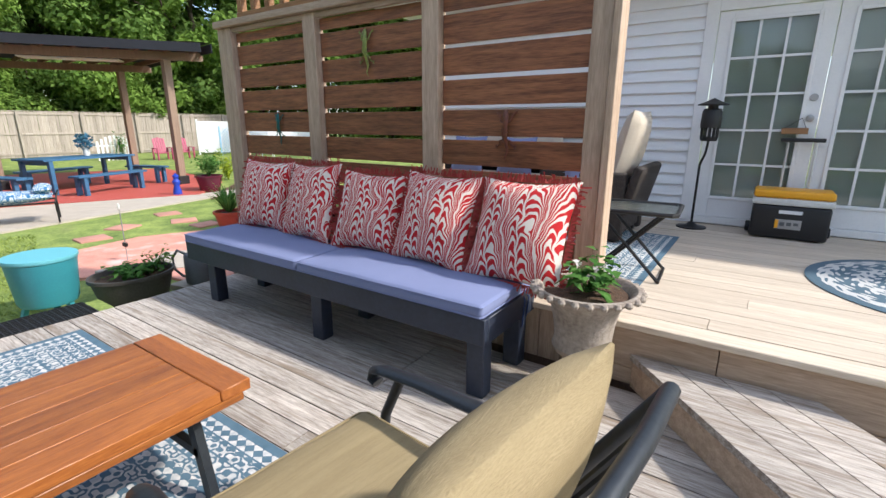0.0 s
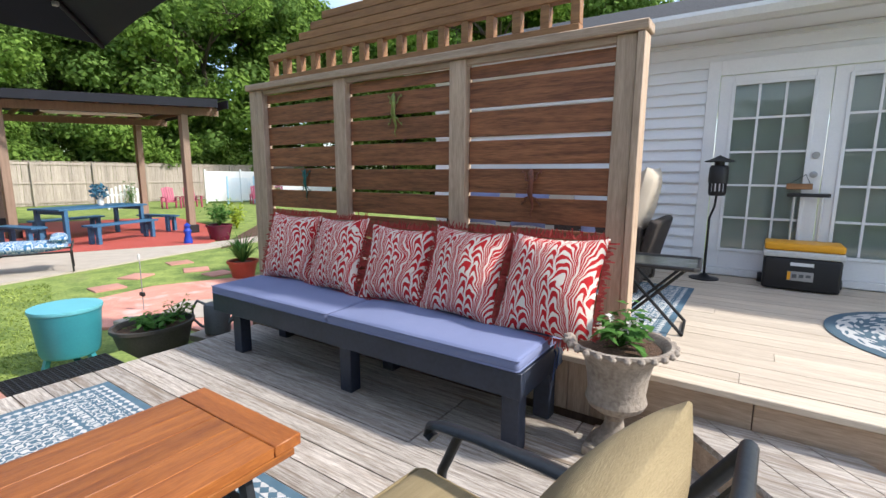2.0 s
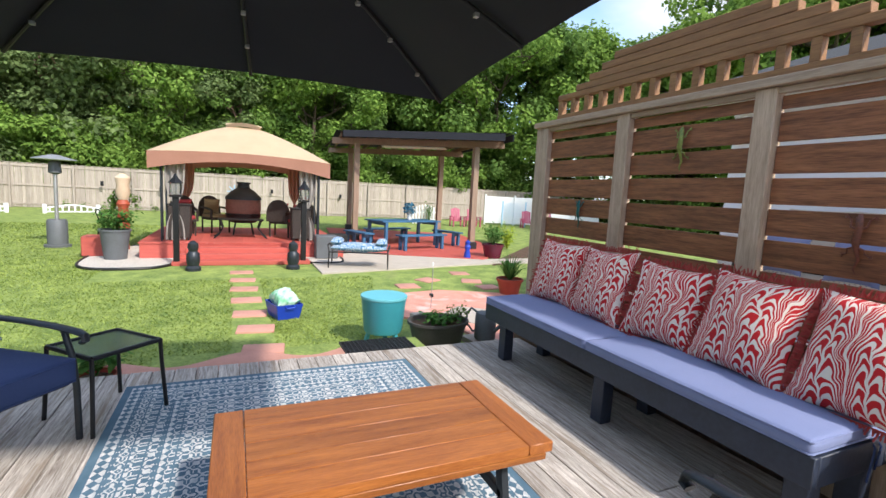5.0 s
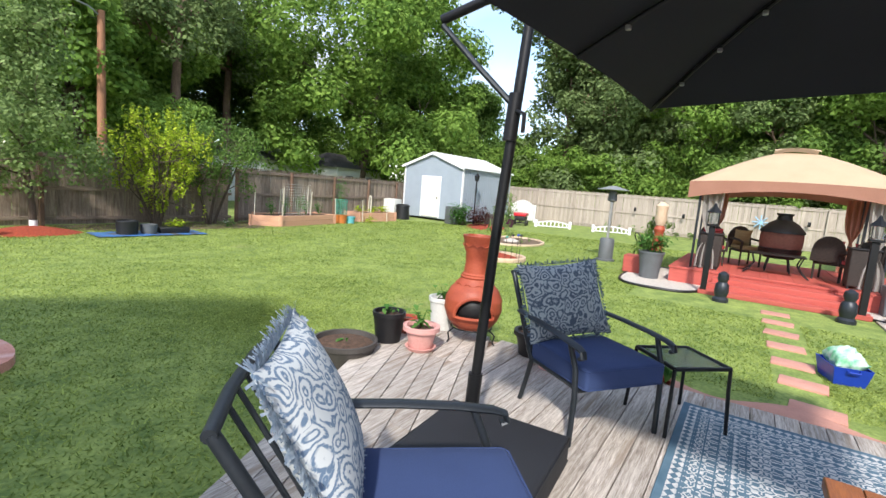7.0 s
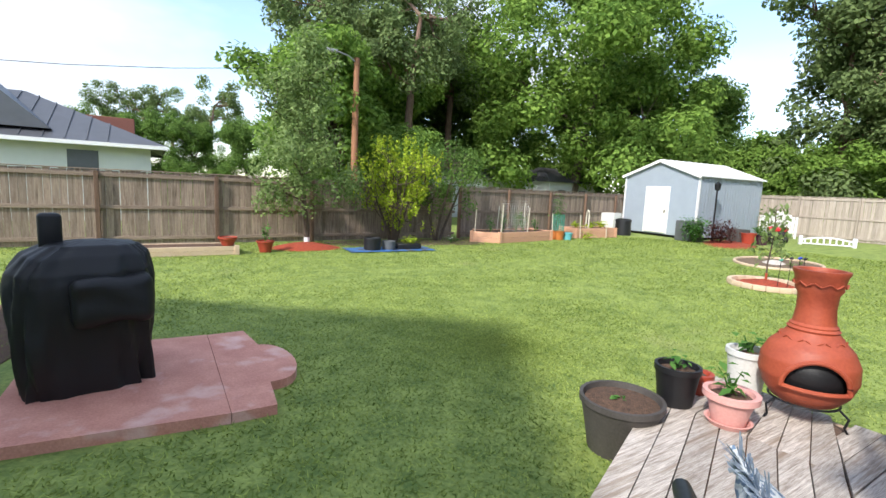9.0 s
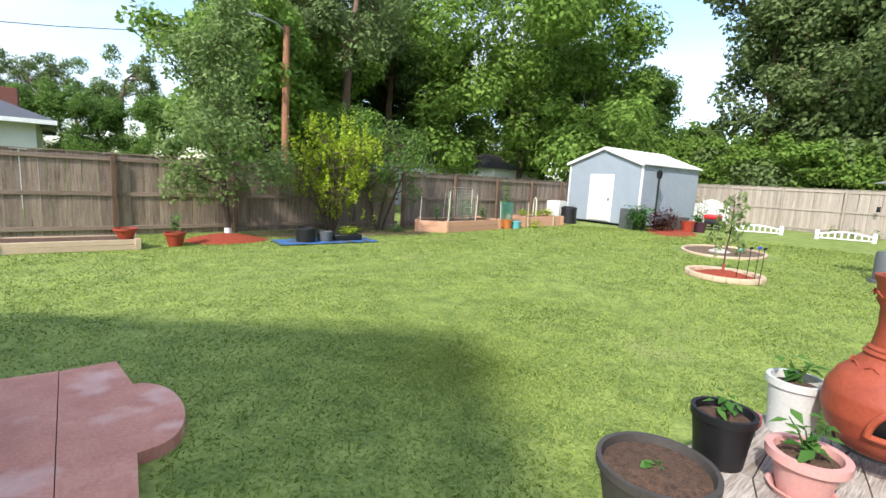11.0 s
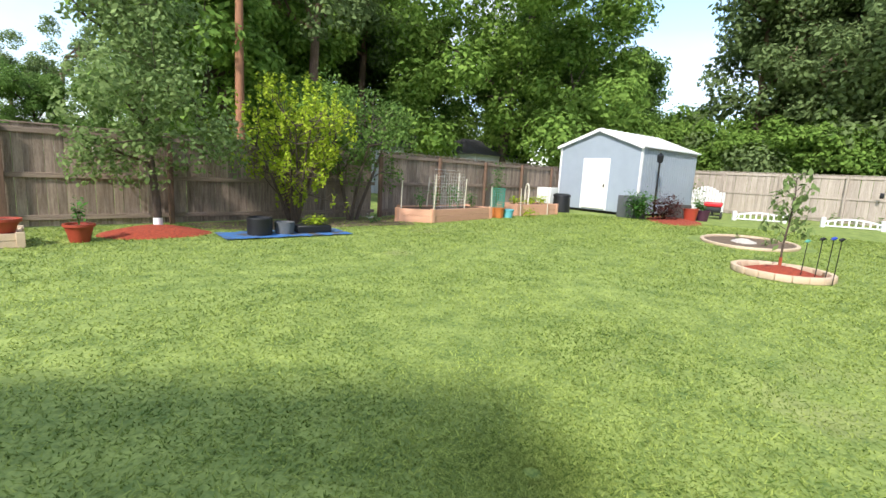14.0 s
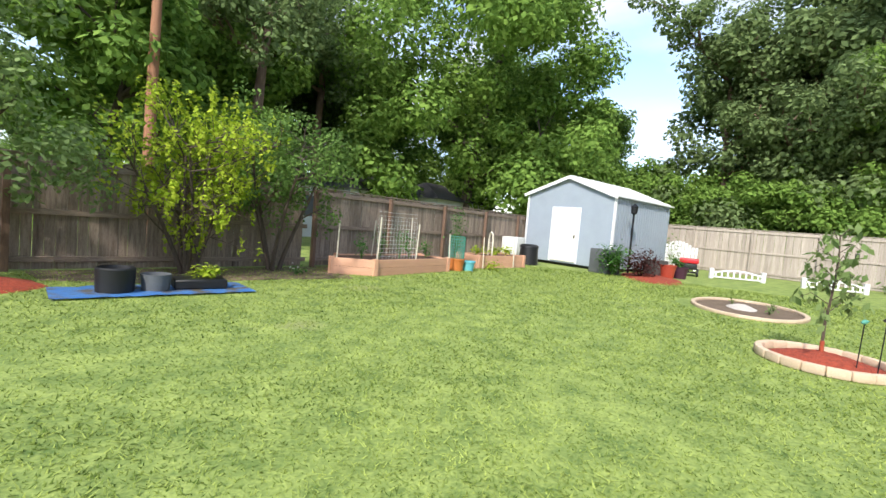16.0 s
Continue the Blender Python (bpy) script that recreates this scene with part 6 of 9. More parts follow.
# ---- rugs ----
rug = part("area_rug", boxed(0, 0, 0.0025, 2.62, 2.02, 0.010, 0.003), rug_material("blue_white_rug", 2.62, 2.02))
rug.matrix_basis = pose(-3.34, -0.67, 0.0)
tagged(rug, "flat-woven blue and white patterned rug on the deck", "rug")
rug2 = part("area_rug", boxed(0, 0, 0.002, 2.4, 1.6, 0.010, 0.003), rug_material("blue_white_rug_upper", 2.4, 1.6))
rug2.matrix_basis = pose(-2.62, 3.32, U)
tagged(rug2, "blue and white patterned rug on the upper deck", "rug")


def round_rug_material():
    m = bpy.data.materials.new("round_medallion_rug")
    m.use_nodes = True
    n, l, p = tree_nodes(m)

    def math2(op, a, b=0.0):
        q = n.new("ShaderNodeMath")
        q.operation = op
        for k, v in enumerate((a, b)):
            if isinstance(v, (int, float)):
                q.inputs[k].default_value = v
            else:
                l.new(v, q.inputs[k])
        return q.outputs[0]

    co, sep = n.new("ShaderNodeTexCoord"), n.new("ShaderNodeSeparateXYZ")
    l.new(co.outputs["Object"], sep.inputs[0])
    r = math2("SQRT", math2("ADD", math2("MULTIPLY", sep.outputs[0], sep.outputs[0]), math2("MULTIPLY", sep.outputs[1], sep.outputs[1])))
    a = math2("ARCTAN2", sep.outputs[1], sep.outputs[0])
    petal = math2("SINE", math2("ADD", math2("MULTIPLY", a, 24.0), math2("MULTIPLY", math2("SINE", math2("MULTIPLY", r, 42.0)), 2.2)))
    ring = math2("SINE", math2("MULTIPLY", r, 78.0))
    val = math2("GREATER_THAN", math2("ADD", math2("MULTIPLY", petal, ring), math2("MULTIPLY", math2("SINE", math2("MULTIPLY", r, 31.0)), 0.5)), 0.05)
    val = math2("MULTIPLY", val, math2("LESS_THAN", r, 0.70))
    mix = n.new("ShaderNodeMixRGB")
    l.new(val, mix.inputs[0])
    mix.inputs[1].default_value, mix.inputs[2].default_value = (0.085, 0.145, 0.19, 1), (0.58, 0.58, 0.56, 1)
    l.new(mix.outputs[0], p.inputs["Base Color"])
    p.inputs["Roughness"].default_value = 0.95
    return m


rr = whole("round_rug", lathe([(0, 0.002), (0.76, 0.002), (0.765, 0.006), (0.755, 0.010), (0, 0.010)], 64), round_rug_material(), pose(1.42, 4.25, U), "round blue and white medallion rug on the upper deck", "rug")

# ---- armchairs ----
def armchair(m, seat_mat, label, thick=0.13):
    """Faces +y; origin on the floor under the seat."""
    c = thing("patio_armchair", m, label, "chair", "deck armchairs")
    for s in (-1, 1):
        part("front_leg", tubed([(s * 0.33, 0.27, 0), (s * 0.325, 0.27, 0.3), (s * 0.325, 0.25, 0.46), (s * 0.335, 0.19, 0.60)], 0.017, 10), M_METAL, c)
        part("rear_leg", tubed([(s * 0.28, -0.36, 0), (s * 0.28, -0.30, 0.18), (s * 0.28, -0.25, 0.36)], 0.017, 10), M_METAL, c)
        bm = bmesh.new()
        pts = [(s * 0.32, -0.40, 0.63), (s * 0.335, -0.1, 0.625), (s * 0.34, 0.12, 0.615), (s * 0.34, 0.27, 0.60), (s * 0.34, 0.315, 0.585), (s * 0.34, 0.325, 0.555), (s * 0.34, 0.30, 0.545)]
        rings = []
        for i, p in enumerate(pts):
            p = Vector(p)
            w, h = (0.030, 0.014) if i < 4 else (0.024, 0.014)
            d = (Vector(pts[min(i + 1, 6)]) - Vector(pts[max(i - 1, 0)])).normalized()
            side = Vector((1, 0, 0))
            upv = side.cross(d).normalized()
            rings.append([bm.verts.new(p + side * w * math.cos(t) + upv * h * math.sin(t)) for t in np.linspace(0, 2 * math.pi, 10, endpoint=False)])
        for a, b in zip(rings, rings[1:]):
            for k in range(10):
                bm.faces.new((a[k], a[(k + 1) % 10], b[(k + 1) % 10], b[k]))
        bm.faces.new(rings[0][::-1]), bm.faces.new(rings[-1])
        part("armrest", bm, M_METAL, c)
        part("back_post", tubed([(s * 0.29, -0.25, 0.33), (s * 0.31, -0.39, 0.60), (s * 0.31, -0.50, 0.78), (s * 0.31, -0.555, 0.87)], 0.018, 10), M_METAL, c)
    part("top_rail", tubed([(-0.325, -0.555, 0.87), (-0.12, -0.57, 0.885), (0.12, -0.57, 0.885), (0.325, -0.555, 0.87)], 0.018, 10), M_METAL, c)
    part("seat_rail", tubed([(-0.29, 0.25, 0.33), (0.29, 0.25, 0.33)], 0.015, 8), M_METAL, c)
    part("seat_rail", tubed([(-0.27, -0.25, 0.33), (0.27, -0.25, 0.33)], 0.015, 8), M_METAL, c)
    for s in (-1, 1):
        part("side_rail", tubed([(s * 0.285, 0.25, 0.33), (s * 0.275, -0.25, 0.33)], 0.015, 8), M_METAL, c)
    for k in range(5):
        x = -0.18 + 0.09 * k
        part("back_slat", tubed([(x, -0.255, 0.34), (x, -0.41, 0.62), (x, -0.565, 0.88)], 0.008, 6), M_METAL, c)
    bm = bmesh.new()
    box(bm, -0.295, -0.26, 0, 0.295, 0.32, thick, bev=0.022, seg=3)
    bmesh.ops.subdivide_edges(bm, edges=[e for e in bm.edges if e.calc_length() > 0.2], cuts=8, use_grid_fill=True)
    for v in bm.verts:
        if v.co.z > thick * 0.8:
            v.co.z += 0.018 * (1 - (v.co.x / 0.295) ** 4) * (1 - ((v.co.y - 0.03) / 0.29) ** 4) + 0.006 * noise.noise(v.co * 7)
    seat = part("seat_cushion", bm, seat_mat, c)
    seat.location = (0, 0, 0.345)
    bm = bmesh.new()
    for z in (0.012, thick - 0.010):
        tube(bm, [(-0.296, -0.22, z), (-0.296, 0.30, z), (-0.275, 0.321, z), (0.275, 0.321, z), (0.296, 0.30, z), (0.296, -0.22, z)], 0.005, 6)
    part("piping", bm, seat_mat, seat)
    return c


c1 = pose(-2.565, -1.18, 0, 0, 0, -35)
armchair(c1, M_NAVY, "dark metal patio armchair with a navy seat cushion")
throw_pillow("throw_pillow", c1 @ pose(0.05, -0.28, 0.735, 112, 5, 0), (0.66, 0.54), 0.19, M_PAISLEY, M_BLUEFRINGE, "grey-blue paisley throw pillow with fringe on the armchair", "paisley pillows", 300, 0.022)
c2 = pose(-0.69, -1.14, 0, 0, 0, 42)
armchair(c2, M_NAVY, "dark metal patio armchair with a navy seat cushion")
throw_pillow("throw_pillow", c2 @ pose(-0.02, -0.36, 0.735, 117, 0, 0), (0.56, 0.56), 0.17, M_PAISLEY2, M_PALEFRINGE, "blue paisley throw pillow coloured paler for overexposure, with a thick fringe, on the armchair", "paisley pillows", 1100, 0.032)
c3 = pose(-0.355, 0.955, 0, 0, 0, 84)
armchair(c3, M_GOLD, "dark metal patio armchair with tan cushions", 0.12)
cb = whole("back_cushion", pillow(0.58, 0.54, 0.22, 18, 0.06, 0.42), M_GOLD, c3 @ pose(0.0, -0.34, 0.70, 114, 0, 0), "plump tan woven back cushion leaning in the armchair", "cushion")

# ---- glass side table ----
st = thing("side_table", pose(-2.97, -0.70, 0, 0, 0, 44), "small black metal side table with a textured glass top", "side table")
bm = bmesh.new()
q = 0.20
for a, b in (((-q, -q), (q, -q)), ((q, -q), (q, q)), ((q, q), (-q, q)), ((-q, q), (-q, -q))):
    tube(bm, [(a[0], a[1], 0.44), (b[0], b[1], 0.44)], 0.014, 8)
part("rim", bm, M_BLACKMETAL, st)
part("glass_top", boxed(-q + 0.01, -q + 0.01, 0.437, q - 0.01, q - 0.01, 0.443, 0.001), M_FROST, st)
for a in (-q, q):
    for b in (-q, q):
        part("leg", tubed([(a, b, 0.44), (a * 1.02, b * 1.02, 0.30), (a * 1.1, b * 1.1, 0.0)], 0.012, 8), M_BLACKMETAL, st)

# ---- cantilever umbrella ----
um = thing("cantilever_umbrella", Matrix(), "open charcoal cantilever umbrella on a black weighted base", "umbrella")
base = part("base_weight", soft_box(0.72, 0.72, 0.165, 0.03), M_SLATE, um, "black weighted base in a fitted cover")
base.matrix_basis = pose(-1.57, -1.42, 0.004, 0, 0, 4)
bm = bmesh.new()
for z in (0.02, 0.15):
    tube(bm, [(sx * 0.357, sy * 0.357, z) for sx, sy in ((-1, -1), (1, -1), (1, 1), (-1, 1), (-1, -1))], 0.006, 6)
part("piping", bm, M_BLACK, base)
PT = Vector((-2.01, -1.59, 2.42))
part("pole", tubed([(-1.91, -1.68, 0.16), (-1.95, -1.645, 1.2), PT], 0.030, 14), M_BLACKMETAL, um)
part("pole_sleeve", tubed([(-1.968, -1.628, 1.72), (-1.98, -1.617, 1.98)], 0.040, 14), M_BLACKMETAL, um)
part("pole_socket", tubed([(-1.91, -1.68, 0.15), (-1.915, -1.675, 0.36)], 0.042, 14), M_BLACKMETAL, um)
part("crank", tubed([(-1.95, -1.59, 1.88), (-1.92, -1.53, 1.86), (-1.92, -1.53, 1.76)], 0.012, 8), M_BLACKMETAL, um)
CU, CV = Vector((0.994, -0.107, 0)), Vector((0.107, 0.994, 0))
CC = Vector((-1.63, -0.035, 0))
RIM, CROWN = 2.05, 2.54
hub = CC + Vector((0, 0, CROWN))
arm_a = Vector((-1.90, -2.10, 2.40))
part("arm", tubed([arm_a, PT + Vector((0.02, 0, 0.16)), PT.lerp(hub, 0.5) + Vector((0, 0, 0.30)), hub + Vector((0, 0, 0.14))], 0.028, 10), M_BLACKMETAL, um)
part("strut", tubed([(-1.97, -1.63, 1.92), (-1.93, -1.86, 2.14), (-1.90, -2.09, 2.37)], 0.018, 8), M_METAL, um, "bare metal strut")
part("hub", lathe([(0.0, CROWN - 0.12), (0.06, CROWN - 0.10), (0.06, CROWN + 0.08), (0.02, CROWN + 0.15), (0, CROWN + 0.15)], 14, None, CC.x, CC.y), M_BLACKMETAL, um)
HALF = 1.21
ribs = [CC + CU * HALF * a + CV * HALF * b + Vector((0, 0, RIM + (0.0 if a and b else 0.035))) for a, b in ((-1, -1), (0, -1), (1, -1), (1, 0), (1, 1), (0, 1), (-1, 1), (-1, 0))]
bm = bmesh.new()
n = 10
fan = []
for k in range(8):
    a, b = ribs[k], ribs[(k + 1) % 8]
    for j in range(6):
        e = a.lerp(b, j / 6) + Vector((0, 0, -0.0))
        sag = math.sin(math.pi * j / 6)
        col = []
        for i in range(n + 1):
            u = i / n
            p = hub.lerp(e, u)
            p.z += 0.06 * math.sin(math.pi * u) - 0.022 * sag * math.sin(math.pi * u) + 0.012
            if i == n:
                p = p + (CC + Vector((0, 0, p.z)) - p) * 0.018 * sag
            col.append(bm.verts.new(p))
        fan.append(col)
for k in range(48):
    a, b = fan[k], fan[(k + 1) % 48]
    for i in range(n):
        bm.faces.new((a[i], a[i + 1], b[i + 1], b[i]))
bmesh.ops.remove_doubles(bm, verts=bm.verts[:], dist=0.0005)
part("canopy", bm, M_CANOPY, um, "charcoal cloth canopy")
for k in range(8):
    e = ribs[k]
    pts = [hub.lerp(e, u) + Vector((0, 0, 0.06 * math.sin(math.pi * u) - 0.012)) for u in np.linspace(0.04, 0.985, 9)]
    r = part("rib", tubed(pts, 0.011, 8), M_BLACKMETAL, um)
    for u in (0.45, 0.62, 0.8):
        p = hub.lerp(e, u) + Vector((0, 0, 0.06 * math.sin(math.pi * u) - 0.028))
        part("clip", boxed(p.x - 0.012, p.y - 0.012, p.z - 0.012, p.x + 0.012, p.y + 0.012, p.z + 0.008, 0.003), M_STEEL, r)

# ---- stone urn ----
ur = thing("stone_urn", pose(-0.31, 2.49, 0), "weathered cast stone urn on a square foot", "planter")
part("plinth", boxed(-0.125, -0.125, 0, 0.125, 0.125, 0.05, 0.006), M_STONE, ur)
part("bowl", lathe([(0, 0.05), (0.11, 0.05), (0.105, 0.075), (0.078, 0.10), (0.052, 0.135), (0.044, 0.18), (0.055, 0.20), (0.06, 0.218), (0.10, 0.235), (0.136, 0.262), (0.149, 0.29), (0.142, 0.315), (0.139, 0.335), (0.148, 0.42), (0.163, 0.49), (0.188, 0.54), (0.225, 0.563), (0.243, 0.572), (0.252, 0.586), (0.25, 0.60), (0.235, 0.602), (0.213, 0.588), (0.20, 0.555), (0, 0.55)], 40), M_STONE, ur)
for k in range(26):
    a = 2 * math.pi * k / 26
    ob = part("egg_bead", lathe([(0, -0.018), (0.013, -0.013), (0.019, 0.0), (0.013, 0.013), (0, 0.018)], 8), M_STONE, ur)
    ob.matrix_basis = pose(0.255 * math.cos(a), 0.255 * math.sin(a), 0.585)
part("soil", lathe([(0, 0.572), (0.195, 0.568), (0.2, 0.56)], 24), M_SOIL, ur)


def plant(m, label, size, count, leaf, height, leaf_mat_, stems=6, blooms=0, group="", name="potted_plant"):
    t = thing(name, m, label, "plant", group)
    bm = bmesh.new()
    tips = []
    for k in range(stems):
        a = R.uniform(0, 6.28)
        d = Vector((math.cos(a) * R.uniform(0.2, 0.8) * size, math.sin(a) * R.uniform(0.2, 0.8) * size, height * R.uniform(0.55, 1)))
        tube(bm, [(0, 0, -0.02), d * 0.5 + Vector((0, 0, height * 0.08)), d], 0.006, 5, 0.003)
        tips += [d, d * 0.6]
    part("stems", bm, leaf_mat_, t)
    bm = bmesh.new()
    for k in range(count):
        p = R.choice(tips) + Vector((R.gauss(0, size * 0.22), R.gauss(0, size * 0.22), R.gauss(0, height * 0.13)))
        p.z = max(p.z, 0.01)
        a = R.uniform(0, 6.28)
        out = Vector((math.cos(a), math.sin(a), R.uniform(-0.5, 0.5))).normalized()
        side = out.cross(Vector((0, 0, 1))).normalized()
        L = leaf * R.uniform(0.6, 1.25)
        dn = Vector((0, 0, -0.25 * L))
        c = [bm.verts.new(p), bm.verts.new(p + out * L * 0.45 + side * L * 0.30), bm.verts.new(p + out * L + dn), bm.verts.new(p + out * L * 0.45 - side * L * 0.30), bm.verts.new(p + out * L * 0.5 - Vector((0, 0, 0.05 * L)))]
        for i in range(4):
            bm.faces.new((c[4], c[i], c[(i + 1) % 4]))
    part("leaves", bm, leaf_mat_, t, smooth=False)
    if blooms:
        bm = bmesh.new()
        for k in range(blooms):
            leaves(bm, R.choice(tips) + Vector((R.gauss(0, size * 0.2), R.gauss(0, size * 0.2), 0.03)), 0.018, 7, 0.03, R)
        part("blooms", bm, L_BLOOM, t, smooth=False)
    return t


plant(pose(-0.31, 2.49, 0.57), "leafy green plant with small white flowers in the stone urn", 0.17, 95, 0.085, 0.17, L_PLANT, 8, 5)

# ---- pots and deck-side things ----
def pot(name, m, r0, r1, h, material, label, group="", rim=0.02, soil=0.9, saucer=False, n=28):
    t = thing(name, m, label, "planter", group)
    part("wall", lathe([(0, 0), (r0, 0), (r0 + (r1 - r0) * 0.5, h * 0.5), (r1, h - 0.04), (r1 + rim, h - 0.04), (r1 + rim, h), (r1 - 0.012, h), (r1 - 0.02, h * soil - 0.02), (0, h * soil - 0.02)], n), material, t)
    part("soil", lathe([(0, h * soil + 0.012), (r1 * 0.5, h * soil + 0.004), (r1 - 0.022, h * soil - 0.012)], n), M_SOIL, t)
    if saucer:
        part("saucer", lathe([(0, -0.0), (r0 + 0.02, 0), (r0 + 0.045, 0.035), (r0 + 0.03, 0.035), (r0 + 0.01, 0.012)], n), material, t)
    return t


def chiminea(m):
    t = thing("chiminea", m, "red terracotta chiminea on a black iron stand", "outdoor fireplace")
    prof = [(0.0, 0.105), (0.10, 0.11), (0.175, 0.15), (0.235, 0.23), (0.268, 0.33), (0.262, 0.44), (0.225, 0.53), (0.165, 0.60), (0.135, 0.645), (0.142, 0.66), (0.128, 0.675), (0.13, 0.685), (0.115, 0.70), (0.104, 0.80), (0.108, 0.90), (0.128, 0.94), (0.125, 0.955), (0.138, 1.03), (0.148, 1.05), (0.148, 1.07), (0.122, 1.07), (0.095, 0.98), (0.085, 0.8)]
    n = 64
    fine = []
    for (ra_, za_), (rb_, zb_) in zip(prof, prof[1:]):
        k = max(1, int((zb_ - za_) / 0.016)) if 0.2 < za_ < 0.56 and zb_ > za_ else 1
        fine += [(ra_ + (rb_ - ra_) * j / k, za_ + (zb_ - za_) * j / k) for j in range(k)]
    bm = lathe(fine + [prof[-1]], n)
    bm.faces.ensure_lookup_table()
    kill = []
    for f in bm.faces:
        c = f.calc_center_median()
        a = math.atan2(c.x, c.y)
        if (a / 0.70) ** 2 + ((c.z - 0.285) / 0.20) ** 2 < 1 and math.hypot(c.x, c.y) > 0.15 and c.z > 0.285:
            kill.append(f)
    bmesh.ops.delete(bm, geom=kill, context="FACES")
    part("body", bm, M_TERRA, t)
    bm = bmesh.new()
    pts = []
    for k in range(41):
        a = math.pi * (k / 40)
        th, z = 0.70 * math.cos(a), 0.285 + 0.20 * math.sin(a)
        r = 0.268 if z < 0.40 else 0.268 - (z - 0.40) * 0.30
        pts.append((math.sin(th) * r, math.cos(th) * r, z))
    lip = [(math.sin(th) * 0.262, math.cos(th) * 0.262, 0.285) for th in np.linspace(-0.70, 0.70, 16)]
    tube(bm, pts, 0.016, 8)
    tube(bm, lip, 0.016, 8)
    part("mouth_rim", bm, M_TERRA, t)
    # closed black shell inside the belly, filling the view through the mouth
    part("black_lining", lathe([(0, 0.145), (0.15, 0.17), (0.21, 0.25), (0.236, 0.34), (0.23, 0.42), (0.17, 0.52), (0.0, 0.56)], 32), M_BLACK, t, "black inside of the belly").scale = (0.97, 0.97, 1)
    for z, r in ((0.59, 0.172), (0.975, 0.136)):
        for k in range(22):
            a = 2 * math.pi * k / 22
            bm = bmesh.new()
            s = 1 if k % 2 else -1
            tube(bm, [(-0.018, 0, -0.012 * s), (0, 0.005, 0), (0.018, 0, 0.012 * s)], 0.005, 5)
            part("relief", bm, M_TERRA, t).matrix_basis = pose(r * math.sin(-a), r * math.cos(a), z, 0, 0, math.degrees(a))
    bm = bmesh.new()
    ring = [(0.19 * math.cos(a), 0.19 * math.sin(a), 0.145) for a in np.linspace(0, 2 * math.pi, 25)]
    tube(bm, ring, 0.008, 6)
    part("stand_ring", bm, M_BLACKMETAL, t)
    for k in range(3):
        a = 2 * math.pi * k / 3 + 0.5
        c, s = math.cos(a), math.sin(a)
        part("stand_leg", tubed([(0.19 * c, 0.19 * s, 0.145), (0.245 * c, 0.245 * s, 0.10), (0.23 * c, 0.23 * s, 0.03), (0.25 * c, 0.25 * s, 0.0)], 0.008, 6), M_BLACKMETAL, t)
    return t


chiminea(pose(-3.39, -2.54, 0, 0, 0, -58) @ Matrix.Diagonal((1.03, 1.03, 0.95, 1)))
pot("flower_pot", pose(-2.80, -3.08, 0), 0.115, 0.145, 0.28, M_BLACK, "black plastic nursery pot on the deck", "pots along the deck edge", rim=0.008)
plant(pose(-2.80, -3.08, 0.24), "small green seedling in the black pot", 0.10, 18, 0.065, 0.12, L_PLANT, 5)
pot("flower_pot", pose(-2.83, -2.73, 0), 0.095, 0.145, 0.22, M_PINKPOT, "faded pink plastic pot with a saucer", "pots along the deck edge", saucer=True)
plant(pose(-2.83, -2.73, 0.2), "leafy pepper plant in the pink pot", 0.12, 24, 0.085, 0.20, L_PLANT, 6)
pot("flower_pot", pose(-3.50, -2.95, 0), 0.11, 0.14, 0.33, M_WHITEPOT, "white plastic pot on the deck", "pots along the deck edge", rim=0.012)
plant(pose(-3.50, -2.95, 0.31), "broad-leaved seedling in the white pot", 0.10, 14, 0.12, 0.12, L_PLANT, 4)
pot("flower_pot", pose(-3.12, -3.10, 0), 0.06, 0.085, 0.16, M_REDPOT, "small orange clay pot behind the others", "pots along the deck edge")
pot("flower_pot", pose(-3.46, -1.93, 0), 0.12, 0.16, 0.22, M_BLACK, "low black pot behind the armchair", "pots along the deck edge")
pot("flower_pot", pose(-3.27, -1.68, 0), 0.10, 0.135, 0.22, M_PINKPOT, "pink plastic pot behind the armchair", "pots along the deck edge")
pot("flower_pot", pose(-3.78, -0.95, G), 0.11, 0.15, 0.24, M_REDPOT, "clay pot on the lawn beside the deck", "pots along the deck edge")
plant(pose(-3.78, -0.95, G + 0.22), "bushy plant with white flowers beside the deck", 0.2, 120, 0.09, 0.24, L_PLANT, 8, 6)
bigp = pot("barrel_planter", pose(-2.36, -3.19, G), 0.20, 0.265, 0.37, M_GREYPOT, "large grey-brown barrel pot standing on the lawn", "", 0.012, 0.93, n=40)
part("band", lathe([(0.236, 0.235), (0.246, 0.245), (0.246, 0.262), (0.243, 0.27)], 40), M_GREYPOT, bigp)
plant(pose(-2.36, -3.19, G + 0.335), "tiny sprouting squash plant in the barrel pot", 0.05, 7, 0.07, 0.05, L_PLANT, 3)

# teal drinks cooler table
tc = thing("cooler_table", pose(-4.60, 1.53, G), "round teal plastic drinks cooler table on three legs", "cooler table")
part("body", lathe([(0, 0.15), (0.20, 0.15), (0.215, 0.18), (0.245, 0.50), (0.252, 0.53), (0, 0.53)], 36), M_TEAL, tc)
part("lid", lathe([(0.256, 0.532), (0.262, 0.545), (0.258, 0.565), (0.0, 0.572)], 36), M_TEALTOP, tc, "lighter teal lid")
for k in range(3):
    a = 2 * math.pi * k / 3 + 0.6
    bm = bmesh.new()
    bar(bm, (0.15 * math.cos(a), 0.15 * math.sin(a), 0.20), (0.215 * math.cos(a), 0.215 * math.sin(a), 0.0), 0.05, 0.035)
    part("leg", bm, M_TEAL, tc)

